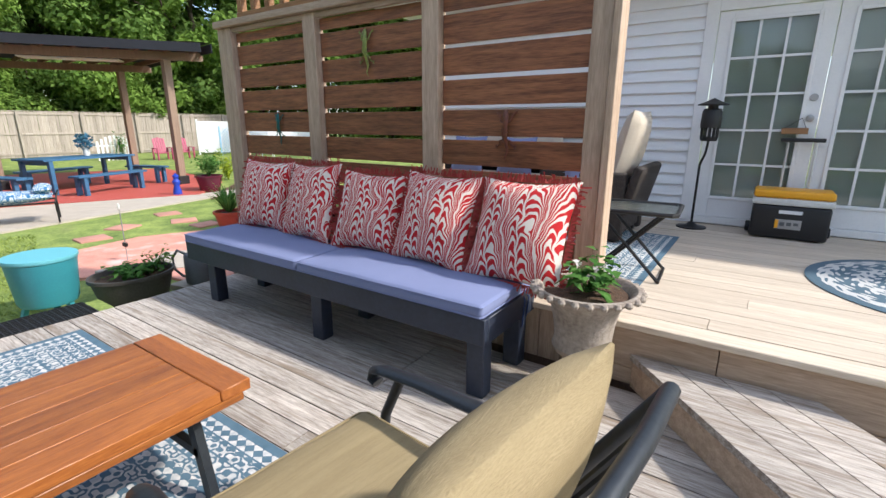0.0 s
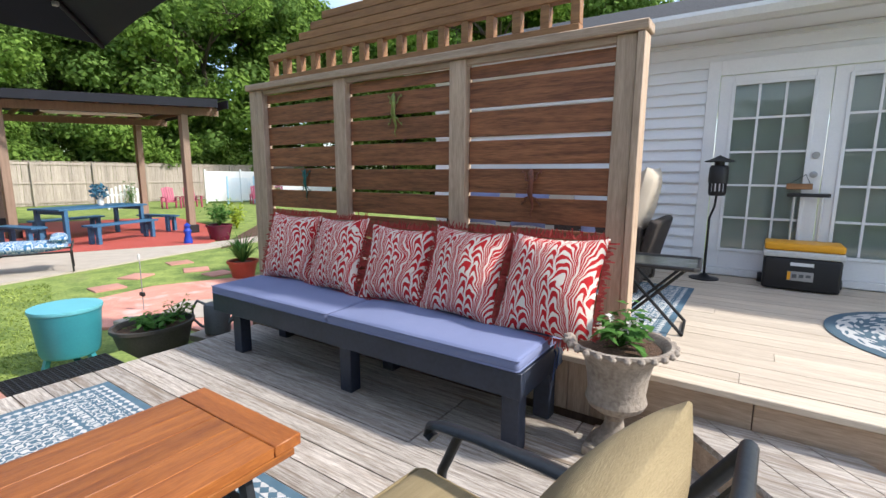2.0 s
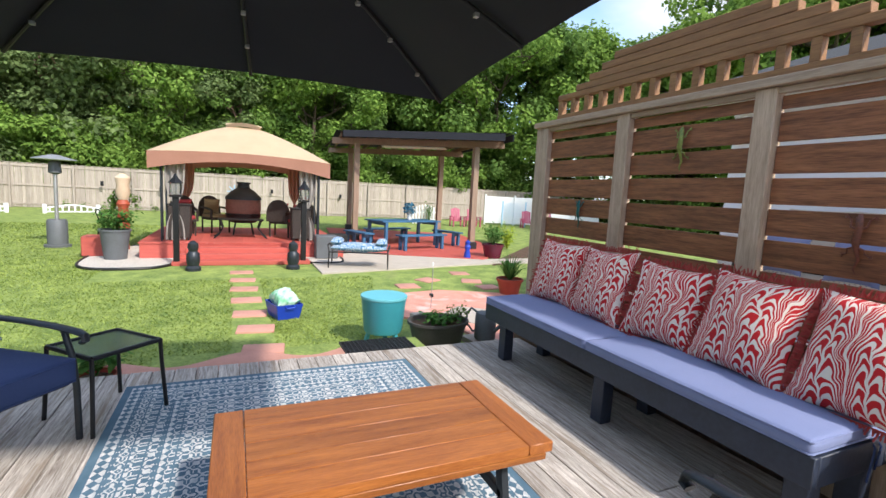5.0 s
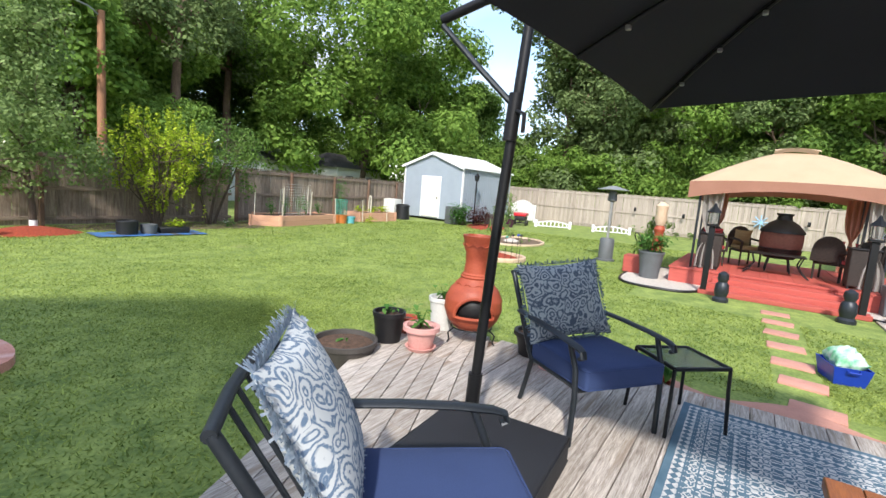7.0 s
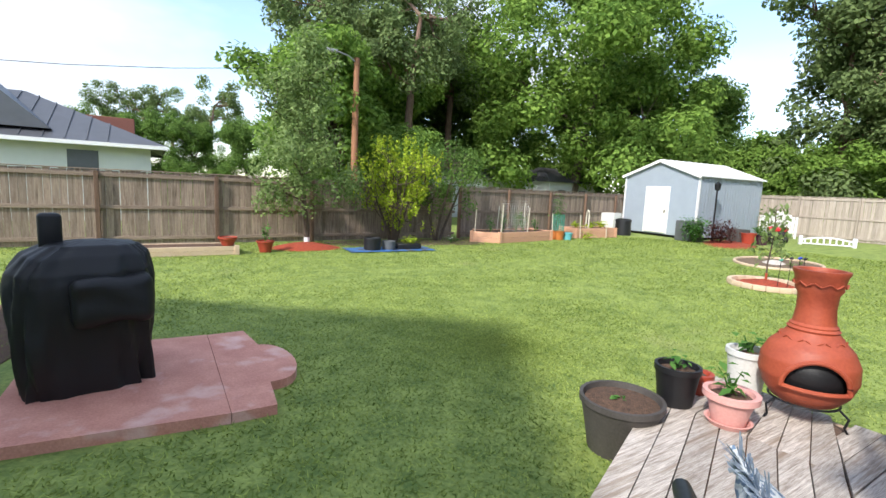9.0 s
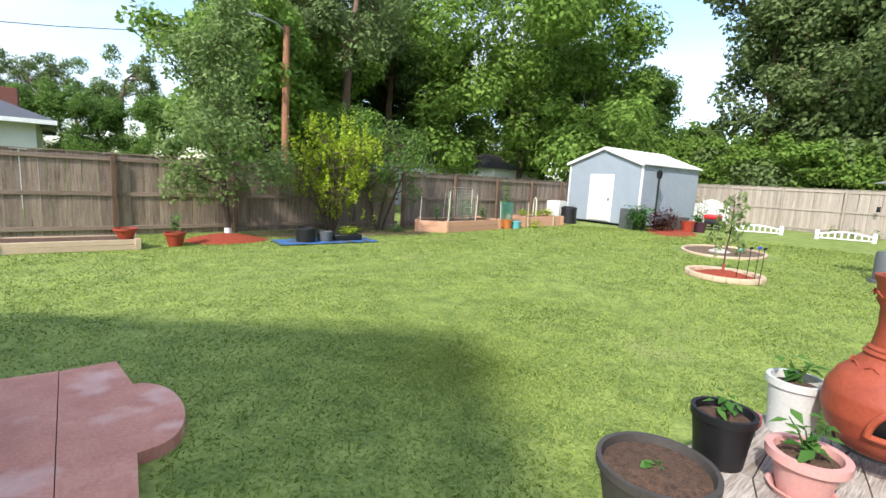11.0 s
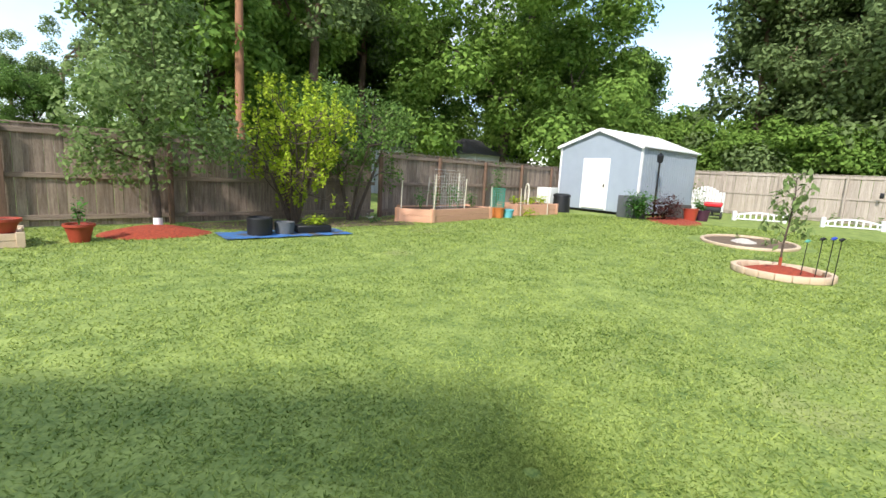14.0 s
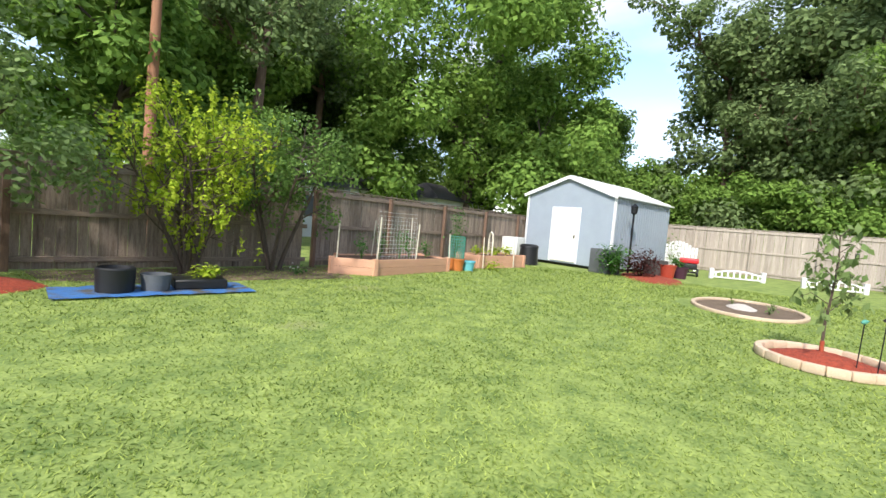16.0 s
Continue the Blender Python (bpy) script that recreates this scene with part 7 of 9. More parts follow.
dp = thing("planter_tub", pose(-4.36, 2.10, G), "dark oval tub planted with succulents beside the deck", "planter")
part("wall", lathe([(0, 0), (0.21, 0), (0.27, 0.28), (0.285, 0.28), (0.285, 0.31), (0.265, 0.31), (0.25, 0.26), (0, 0.25)], 36, None, 0, 0, 1.0, 1.25), M_GREYPOT, dp)
part("soil", lathe([(0, 0.275), (0.25, 0.262)], 30, None, 0, 0, 1.0, 1.25), M_SOIL, dp)
plant(pose(-4.36, 2.10, G + 0.26), "low spreading green succulents filling the dark tub", 0.30, 170, 0.08, 0.12, L_PLANT, 14)
plant(pose(-4.40, 2.32, G + 0.26), "dull dark green bushy herb in the dark tub", 0.15, 120, 0.05, 0.19, L_DARK, 8)
wc = thing("watering_can", pose(-4.27, 2.66, G + 0.06, 0, 0, 30), "dark grey watering can with a big loop handle", "watering can")
part("body", lathe([(0, 0.02), (0.12, 0.02), (0.125, 0.05), (0.12, 0.30), (0.105, 0.32), (0.0, 0.32)], 24), M_SLATEPOT, wc)
part("handle", tubed([(-0.11, 0, 0.30), (-0.2, 0, 0.34), (-0.26, 0, 0.26), (-0.25, 0, 0.14), (-0.17, 0, 0.07), (-0.11, 0, 0.07)], 0.014, 8), M_SLATEPOT, wc)
part("spout", tubed([(0.10, 0, 0.10), (0.24, 0, 0.25), (0.34, 0, 0.36)], 0.024, 8, 0.016), M_SLATEPOT, wc)
gr = thing("floor_grate", pose(-3.83, 1.24, -0.03), "black plastic grid mat laid beside the deck", "mat")
for k in range(9):
    part("slat", boxed(-0.155 + k * 0.038, -0.33, 0, -0.147 + k * 0.038, 0.33, 0.02, 0), M_BLACK, gr)
for k in range(17):
    part("slat", boxed(-0.155, -0.33 + k * 0.041, 0, 0.16, -0.322 + k * 0.041, 0.018, 0), M_BLACK, gr)
gravel = boxed(-4.02, 0.98, G, -3.64, 1.70, -0.033, 0.01)
whole("grate_step", gravel, M_LAWN, Matrix(), "grassy bank under the plastic grid", "bank")


def wavy(x0, y0, y1, wid, amp, ph):
    pts = []
    n = 40
    for k in range(n + 1):
        y = y0 + (y1 - y0) * k / n
        pts.append((x0 - wid - amp * math.sin(ph + 5.2 * y), y))
    return pts + [(XW - 0.02, y1), (XW - 0.02, y0)]


bm = prism(bmesh.new(), wavy(-3.98, -1.05, 1.20, 0.50, 0.13, 1.0), G - 0.03, G + 0.035)
whole("path_edge", bm, M_SALMON, Matrix(), "wavy salmon painted concrete strip along the deck", "paving", kind="structure", smooth=False)
bm = prism(bmesh.new(), [(-5.1, 2.6), (-5.9, 1.7), (-6.9, 2.2), (-7.1, 3.3), (-6.5, 4.7), (-4.6, 5.6), (-3.9, 5.6), (-3.95, 2.72)], G - 0.03, G + 0.03)
whole("paving", bm, M_PINKPAD, Matrix(), "salmon painted concrete walk beside the deck", "paving", kind="structure", smooth=False)
bm = prism(bmesh.new(), [(-4.8, 3.1), (-5.4, 2.5), (-5.9, 3.1), (-5.3, 3.9)], G, G + 0.038)
whole("paving", bm, M_CONC, Matrix(), "pale stepping slab in the salmon walk", "paving", kind="structure", smooth=False)
for k, (x, y) in enumerate(((-4.72, 0.28), (-5.48, 0.235), (-6.20, 0.19), (-7.0, 0.165), (-7.80, 0.15), (-8.58, 0.14), (-9.36, 0.13))):
    whole("stepping_stone", boxed(-0.15, -0.21, -0.02, 0.15, 0.21, 0.022, 0.012, 2), M_SALMON, pose(x, y, G, 0, 0, R.uniform(-7, 7)), "salmon pink stepping stone set in the lawn", "stepping stone", "stones to the gazebo")
for x, y in ((-8.72, 4.5), (-7.85, 4.35), (-7.25, 4.4), (-8.1, 3.5), (-7.6, 2.9)):
    whole("stepping_stone", boxed(-0.18, -0.20, -0.02, 0.18, 0.20, 0.022, 0.012, 2), M_SALMON, pose(x, y, G, 0, 0, R.uniform(-30, 30)), "tan stepping stone set in the lawn", "stepping stone", "stones by the pergola")

bb = thing("plastic_tub", pose(-6.02, 0.60, G, 0, 0, 15) @ Matrix.Scale(0.82, 4), "blue plastic tub standing on the lawn", "tub")
bm = bmesh.new()
for z0, z1, k0, k1 in ((0, 0.24, 0.17, 0.21),):
    a = [bm.verts.new((sx * k0 * 1.3, sy * k0, z0)) for sx, sy in ((-1, -1), (1, -1), (1, 1), (-1, 1))]
    b = [bm.verts.new((sx * k1 * 1.3, sy * k1, z1)) for sx, sy in ((-1, -1), (1, -1), (1, 1), (-1, 1))]
    c = [bm.verts.new((sx * (k1 * 1.3 - 0.012), sy * (k1 - 0.012), z1)) for sx, sy in ((-1, -1), (1, -1), (1, 1), (-1, 1))]
    d = [bm.verts.new((sx * (k0 * 1.3 - 0.008), sy * (k0 - 0.008), z0 + 0.01)) for sx, sy in ((-1, -1), (1, -1), (1, 1), (-1, 1))]
    bm.faces.new(a[::-1]), bm.faces.new(d)
    for p, q in ((a, b), (b, c), (c, d)):
        for k in range(4):
            bm.faces.new((p[k], p[(k + 1) % 4], q[(k + 1) % 4], q[k]))
part("wall", bm, M_BLUEPLASTIC, bb, smooth=False)
for s in (-1, 1):
    part("handle", tubed([(s * 0.27, -0.07, 0.22), (s * 0.31, -0.06, 0.2), (s * 0.31, 0.06, 0.2), (s * 0.27, 0.07, 0.22)], 0.01, 6), M_BLUEPLASTIC, bb)
bm = pillow(0.46, 0.34, 0.30, 16, 0.05, 0.4)
for v in bm.verts:
    v.co += Vector((0.03, 0.03, 0.04)) * noise.noise(v.co * 14)
whole("plastic_bag", bm, M_GREENBAG, pose(-6.02, 0.60, G + 0.24, 8, 6, 15) @ Matrix.Scale(0.82, 4), "crumpled green and white plastic sack in the tub", "bag")

# wrought iron ottoman
ot = thing("ottoman", pose(-9.72, 2.52, G + 0.03, 0, 0, 72), "black iron ottoman with a blue and white print cushion", "ottoman")
part("frame", tube(tube(bmesh.new(), [(-0.62, -0.27, 0.34), (0.62, -0.27, 0.34)], 0.015), [(-0.62, 0.27, 0.34), (0.62, 0.27, 0.34)], 0.015), M_BLACKMETAL, ot)
for sx in (-1, 1):
    part("side_rail", tubed([(sx * 0.62, -0.27, 0.34), (sx * 0.66, -0.2, 0.48), (sx * 0.66, 0.2, 0.48), (sx * 0.62, 0.27, 0.34)], 0.014), M_BLACKMETAL, ot)
    for sy in (-1, 1):
        part("leg", tubed([(sx * 0.62, sy * 0.27, 0.35), (sx * 0.63, sy * 0.28, 0)], 0.014), M_BLACKMETAL, ot)
part("cushion", pillow(1.2, 0.56, 0.20, 14, 0.02, 0.35), M_OTTOMAN, ot).location = (0, 0, 0.43)
for sx in (-1, 1):
    b = part("bolster", pillow(0.24, 0.56, 0.17, 12, 0.02, 0.4), M_OTTOMAN, ot)
    b.location = (sx * 0.48, 0, 0.55)

# planters round the gazebo and pergola
pot("flower_pot", pose(-11.15, -2.24, G + 0.03), 0.20, 0.27, 0.62, M_SLATEPOT, "tall slate grey planter on the gravel", "garden planters")
plant(pose(-11.15, -2.24, G + 0.6), "dense leafy green plant in the slate planter", 0.42, 420, 0.10, 0.42, L_PLANT, 16)
whole("planter_box", boxed(-0.22, -0.28, 0, 0.22, 0.28, 0.42, 0.015), M_REDDECK, pose(-11.75, -2.64, G + 0.03), "red painted planter box", "planter")
tree("cypress_shrub", pose(-13.00, -2.52, G), "dark green cone-shaped evergreen shrub", L_DARK, M_BARK, 61, 1.35, 0.36, 0.05, 0.07, 2300, 1, 0.0, (1, 1, 1), 0.34, 30, shape="cone")
pillar = thing("totem_ornament", pose(-12.70, -2.37, G), "tall terracotta and pale painted garden totem", "ornament")
part("shaft", lathe([(0, 0), (0.12, 0), (0.10, 0.2), (0.13, 0.7), (0.10, 1.0), (0.14, 1.1), (0.09, 1.2), (0.0, 1.22)], 16), M_TERRA, pillar)
part("cap", lathe([(0.10, 1.2), (0.15, 1.35), (0.13, 1.55), (0.16, 1.7), (0.05, 1.8), (0, 1.8)], 16), M_BEIGE, pillar, "pale figure-like top")
bn = thing("garden_bench", pose(-13.60, -2.82, G, 0, 0, 20), "black iron garden bench with curled arms", "bench")
part("seat", boxed(-0.5, -0.2, 0.38, 0.5, 0.2, 0.41, 0.01), M_BLACKMETAL, bn)
for s in (-1, 1):
    part("leg", tubed([(s * 0.48, 0.2, 0), (s * 0.48, 0.16, 0.4), (s * 0.48, 0.2, 0.58), (s * 0.48, -0.15, 0.62), (s * 0.48, -0.22, 0.8)], 0.018), M_BLACKMETAL, bn)
    part("leg", tubed([(s * 0.48, -0.2, 0), (s * 0.48, -0.17, 0.4)], 0.018), M_BLACKMETAL, bn)
part("backrest", tubed([(-0.48, -0.22, 0.8), (-0.2, -0.24, 0.9), (0.2, -0.24, 0.9), (0.48, -0.22, 0.8)], 0.018), M_BLACKMETAL, bn)
whole("planter_box", boxed(-0.22, -0.26, 0, 0.22, 0.26, 0.55, 0.02), M_SLATEPOT, pose(-11.10, 2.03, G + 0.03), "dark grey square planter beside the gazebo", "planter")
whole("planter_box", boxed(-0.2, -0.24, 0, 0.2, 0.24, 0.5, 0.02), M_BLACK, pose(-12.00, 2.48, G + 0.03), "black square planter beside the gazebo", "planter")
pot("flower_pot", pose(-11.00, 6.65, G), 0.22, 0.30, 0.40, mat("burgundy_glaze", (0.13, 0.012, 0.035), (0.09, 0.01, 0.025), 4, 0.25, 0.05), "burgundy glazed pot beside the walk", "garden planters")
plant(pose(-11.00, 6.65, G + 0.38), "bushy light green shrub in the burgundy pot", 0.36, 420, 0.09, 0.45, L_PLANT, 16)
plant(pose(-12.90, 8.30, G), "yellow-green bush beside the pergola", 0.34, 460, 0.10, 0.75, L_YEL, 18, name="garden_shrub")
plant(pose(-14.80, 8.80, G), "round green shrub behind the pergola", 0.5, 520, 0.10, 0.7, L_PLANT, 18, name="garden_shrub")
whole("soil_bed", prism(bmesh.new(), [(-9.7, 5.9), (-10.3, 6.3), (-11.9, 7.9), (-13.6, 9.6), (-12.5, 10.0), (-10.4, 8.2)], G - 0.02, G + 0.015), M_SOIL, Matrix(), "dark mulched bed beside the pergola", "flower bed", kind="structure", smooth=False)
whole("statue", lathe([(0, 0), (0.10, 0), (0.09, 0.1), (0.06, 0.2), (0.09, 0.3), (0.05, 0.36), (0.07, 0.43), (0, 0.5)], 14), M_BLUEPLASTIC, pose(-10.90, 5.80, G + 0.03), "small glossy blue garden figure", "statue")
pot("flower_pot", pose(-6.6, 4.45, G), 0.16, 0.22, 0.30, M_REDPOT, "brown clay pot at the walk's edge", "garden planters")
fe = thing("fern", pose(-6.6, 4.45, G + 0.26), "spiky green fern-like grass in a clay pot", "plant")
bm = bmesh.new()
for k in range(130):
    a, L = R.uniform(0, 6.28), R.uniform(0.3, 0.6)
    e = R.uniform(0.35, 1.0)
    d = Vector((math.cos(a) * L * e, math.sin(a) * L * e, L * (1.15 - 0.6 * e)))
    s = Vector((-math.sin(a), math.cos(a), 0)) * 0.009
    p = [Vector((0, 0, 0)), d * 0.55 + Vector((0, 0, 0.08)), d]
    v = [bm.verts.new(p[0] - s), bm.verts.new(p[0] + s), bm.verts.new(p[1] + s), bm.verts.new(p[1] - s), bm.verts.new(p[2])]
    bm.faces.new(v[:4]), bm.faces.new((v[3], v[2], v[4]))
part("blades", bm, L_PLANT, fe, smooth=False)

# ---- far corner by the white fence ----
vf = thing("vinyl_fence", pose(-25.0, 14.2, G, 0, 0, 70), "white vinyl fence panels in the far corner", "fence")
for k in range(4):
    part("panel", boxed(k * 1.83, -0.02, 0.1, k * 1.83 + 1.73, 0.02, 1.75, 0.004), M_WHITE, vf)
    part("post", boxed(k * 1.83 - 0.09, -0.06, 0, k * 1.83 - 0.005, 0.06, 1.86, 0.006), M_WHITE, vf)
lat = thing("lattice_panel", pose(-23.6, 14.6, G, 0, 0, 70), "pale blue lattice garden panel", "trellis")
M_PALEBLUE = mat("pale_blue_paint", (0.30, 0.50, 0.68), (0.26, 0.45, 0.62), 4, 0.6, 0.05)
for k in range(-6, 14):
    for s in (-1, 1):
        x0 = k * 0.16
        a, b = (x0, 0.1), (x0 + s * 1.3, 1.4)
        pts = [(a[0] + (b[0] - a[0]) * u, a[1] + (b[1] - a[1]) * u) for u in np.linspace(0, 1, 14)]
        pts = [q for q in pts if 0 <= q[0] <= 1.3]
        if len(pts) > 1:
            part("slat", bar(bmesh.new(), (pts[0][0], 0.01 * s, pts[0][1]), (pts[-1][0], 0.01 * s, pts[-1][1]), 0.012, 0.035, (0, 1, 0)), M_PALEBLUE, lat)
for x in (-0.04, 1.34):
    part("post", boxed(x - 0.04, -0.04, 0, x + 0.04, 0.04, 1.5, 0.005), M_PALEBLUE, lat)
M_PINKPLASTIC = mat("pink_red_plastic", (0.42, 0.06, 0.13), (0.34, 0.045, 0.10), 4, 0.5, 0.05)


def low_chair(m, material, label):
    c = thing("adirondack_chair", m, label, "chair", "far corner chairs")
    for k in range(5):
        x = -0.25 + k * 0.105
        part("back_slat", boxed(x, -0.01, 0, x + 0.09, 0.015, 0.75 - 0.03 * abs(k - 2), 0.005), material, c).matrix_basis = pose(0, -0.2, 0.28, 15, 0, 0)
        part("seat_slat", boxed(-0.27, -0.2 + k * 0.11, 0.30, 0.27, -0.11 + k * 0.11, 0.32, 0.005), material, c)
    for s in (-1, 1):
        part("armrest", boxed(s * 0.34 - 0.06, -0.3, 0.52, s * 0.34 + 0.06, 0.35, 0.545, 0.005), material, c)
        part("leg", boxed(s * 0.31 - 0.03, 0.24, 0, s * 0.31 + 0.03, 0.33, 0.52, 0.005), material, c)
        part("leg", boxed(s * 0.31 - 0.03, -0.3, 0, s * 0.31 + 0.03, -0.22, 0.52, 0.005), material, c)


low_chair(pose(-22.5, 15.6, G, 0, 0, -110), M_PINKPLASTIC, "pink-red slatted lawn chair")
low_chair(pose(-22.0, 16.7, G, 0, 0, -110), M_PINKPLASTIC, "pink-red slatted lawn chair")
low_chair(pose(-22.8, 11.2, G, 0, 0, -95), M_PINKPLASTIC, "pink-red slatted lawn chair")
low_chair(pose(-22.8, 12.2, G, 0, 0, -95), M_PINKPLASTIC, "pink-red slatted lawn chair")
wl2 = thing("low_garden_fence", pose(-24.2, 9.1, G, 0, 0, 85), "white picket garden panel with plants", "fence")
for k in range(9):
    part("picket", boxed(k * 0.17, -0.015, 0, k * 0.17 + 0.09, 0.015, 0.85 + 0.25 * math.sin(k * math.pi / 8), 0.004), M_WHITE, wl2)
for z in (0.25, 0.65):
    part("rail", boxed(-0.03, 0.016, z - 0.03, 1.5, 0.04, z + 0.03, 0.004), M_WHITE, wl2)
plant(pose(-23.9, 10.0, G), "tall flowering bush by the fence", 0.4, 300, 0.11, 1.2, L_PLANT, 14, 14, name="garden_shrub")
gt2 = thing("bistro_table", pose(-20.4, 15.2, G), "white and blue garden table with a potted plant", "table")
part("tabletop", lathe([(0, 0.6), (0.4, 0.6), (0.4, 0.63), (0, 0.63)], 24), M_PALEBLUE, gt2)
for k in range(3):
    a = 2.1 * k
    part("leg", tubed([(0.3 * math.cos(a), 0.3 * math.sin(a), 0.6), (0.36 * math.cos(a), 0.36 * math.sin(a), 0)], 0.02), M_WHITE, gt2)
plant(pose(-20.4, 15.2, G + 0.62), "leafy plant on the garden table", 0.3, 220, 0.10, 0.3, L_PLANT, 10)

# ---- upper deck things ----
co = thing("drinks_cooler", pose(0.57, 5.52, U), "black cool box with a yellow lid and white liner rim", "cool box")
part("body", box(bmesh.new(), -0.285, -0.165, 0.01, 0.285, 0.165, 0.305, bev=0.025, seg=3), M_BLACK, co)
part("liner_rim", box(bmesh.new(), -0.295, -0.172, 0.306, 0.295, 0.172, 0.365, bev=0.012, seg=2), M_WHITEPOT, co, "white rim")
part("lid", box(bmesh.new(), -0.29, -0.17, 0.367, 0.29, 0.17, 0.435, bev=0.02, seg=3), M_YELLOW, co, "yellow lid")
for s in (-1, 1):
    part("wheel", lathe([(0, -0.025), (0.045, -0.025), (0.05, -0.01), (0.05, 0.01), (0.045, 0.025), (0, 0.025)], 18), M_BLACK, co).matrix_basis = pose(s * 0.297, 0.12, 0.05, 0, 90, 0)
part("badge", boxed(-0.085, -0.171, 0.235, 0.085, -0.1655, 0.265, 0.001), M_WHITE, co, "plain white badge bar")
part("sticker", boxed(-0.10, -0.169, 0.10, 0.09, -0.1655, 0.185, 0.001), M_STEEL, co, "pale product sticker with grey bars")
part("sticker_mark", boxed(-0.10, -0.1705, 0.105, -0.075, -0.1692, 0.18, 0), M_YELLOW, co)
for k, x in enumerate((-0.05, 0.0, 0.05)):
    part("sticker_mark", boxed(x - 0.015, -0.1705, 0.125 + 0.005 * k, x + 0.02, -0.1692, 0.16, 0), M_SLATEPOT, co)
part("tow_handle", tubed([(-0.1, 0.18, 0.10), (-0.1, 0.2, 0.86), (0.11, 0.2, 0.86), (0.11, 0.18, 0.10)], 0.011, 8), M_WHITEPOT, co, "white telescopic handle")
part("grip", boxed(-0.16, 0.18, 0.84, 0.17, 0.222, 0.875, 0.008, 2), M_BLACK, co, "black grip")
sign = thing("door_sign", pose(0.50, YH - 0.065, 1.30), "small orange-brown wooden sign hung from the door knob", "sign")
part("board", boxed(-0.10, -0.02, -0.02, 0.10, 0.0, 0.035, 0.003), M_TOPPER, sign)
part("cord", tubed([(-0.08, -0.01, 0.03), (0.04, -0.015, 0.12), (0.08, -0.01, 0.03)], 0.003, 5), M_BLACK, sign)
tl = thing("bug_lamp", pose(-0.20, 5.50, U) @ Matrix.Scale(0.88, 4), "black insect lamp on a bent black pole with a round foot", "lamp")
part("foot", lathe([(0, 0), (0.155, 0), (0.155, 0.012), (0.06, 0.03), (0.03, 0.06), (0, 0.07)], 28), M_BLACKMETAL, tl)
part("pole", tubed([(0, 0, 0.04), (0.0, 0, 0.7), (0.04, 0, 0.83), (0.05, 0, 0.96)], 0.013, 10), M_BLACKMETAL, tl)
part("cage_base", lathe([(0, 0.95), (0.075, 0.955), (0.085, 0.975), (0.09, 1.0), (0, 1.0)], 20), M_BLACK, tl).location = (0.05, 0, 0)
for k in range(12):
    a = 2 * math.pi * k / 12
    part("cage_bar", boxed(0.05 + 0.08 * math.cos(a) - 0.008, 0.08 * math.sin(a) - 0.008, 1.0, 0.05 + 0.08 * math.cos(a) + 0.008, 0.08 * math.sin(a) + 0.008, 1.09, 0), M_BLACK, tl)
part("fan_housing", lathe([(0, 1.09), (0.095, 1.09), (0.10, 1.12), (0.095, 1.26), (0.08, 1.29), (0, 1.29)], 24), M_BLACK, tl).location = (0.05, 0, 0)
part("cap", lathe([(0.15, 1.325), (0.15, 1.335), (0.08, 1.36), (0.03, 1.385), (0, 1.40)], 28), M_BLACK, tl).location = (0.05, 0, 0)
part("cap_stem", tubed([(0.05, 0, 1.28), (0.05, 0, 1.34)], 0.05, 12), M_BLACK, tl)
ft = thing("folding_table", pose(-0.36, 3.60, U, 0, 0, 4), "black folding table with a glass top", "side table")
part("glass_top", boxed(-0.26, -0.22, 0.452, 0.26, 0.22, 0.458, 0.001), M_FROST, ft)
bm = bmesh.new()
cs = [(-0.25, -0.23), (0.25, -0.23), (0.275, -0.2), (0.275, 0.2), (0.25, 0.23), (-0.25, 0.23), (-0.275, 0.2), (-0.275, -0.2), (-0.25, -0.23)]
tube(bm, [(x, y, 0.455) for x, y in cs], 0.014, 8)
part("rim", bm, M_BLACK, ft)
for s in (-1, 1):
    part("leg", tubed([(-0.21, s * 0.17, 0.445), (0.21, s * 0.17, 0.008)], 0.011, 8), M_BLACKMETAL, ft)
    part("leg", tubed([(0.21, s * 0.15, 0.445), (-0.21, s * 0.15, 0.008)], 0.011, 8), M_BLACKMETAL, ft)
for x in (-0.21, 0.21):
    part("foot_bar", tubed([(x, -0.18, 0.010), (x, 0.18, 0.010)], 0.010, 8), M_BLACKMETAL, ft)


def lounge(m, w, label, pillow_mat):
    c = thing("wicker_sofa", m, label, "sofa", "upper deck seating")
    part("base", boxed(-w / 2, -0.36, 0.06, w / 2, 0.36, 0.30, 0.02), M_WICKER, c)
    for s in (-1, 1):
        part("arm", boxed(s * (w / 2 + 0.055) - 0.05, -0.38, 0.02, s * (w / 2 + 0.055) + 0.05, 0.36, 0.60, 0.03, 2), M_WICKER, c)
        for y in (-0.3, 0.3):
            part("foot", boxed(s * w / 2 - 0.03, y - 0.03, 0, s * w / 2 + 0.03, y + 0.03, 0.058, 0.003), M_BLACK, c)
    part("backrest", boxed(-w / 2 - 0.1, -0.05, 0, w / 2 + 0.1, 0.03, 0.42, 0.03, 2), M_WICKER, c).matrix_basis = pose(0, -0.36, 0.25, 14, 0, 0)
    n = max(1, round(w / 0.6))
    for k in range(n):
        x = -w / 2 + w * (k + 0.5) / n
        part("seat_cushion", soft_box(w / n - 0.01, 0.70, 0.14, 0.05), M_BEIGECLOTH, c).location = (x, 0.02, 0.30)
        part("back_cushion", pillow(w / n, 0.62, 0.20, 12, 0.03, 0.35), M_BEIGECLOTH, c).matrix_basis = pose(x, -0.30, 0.80, 102, 0, 0)
    return c


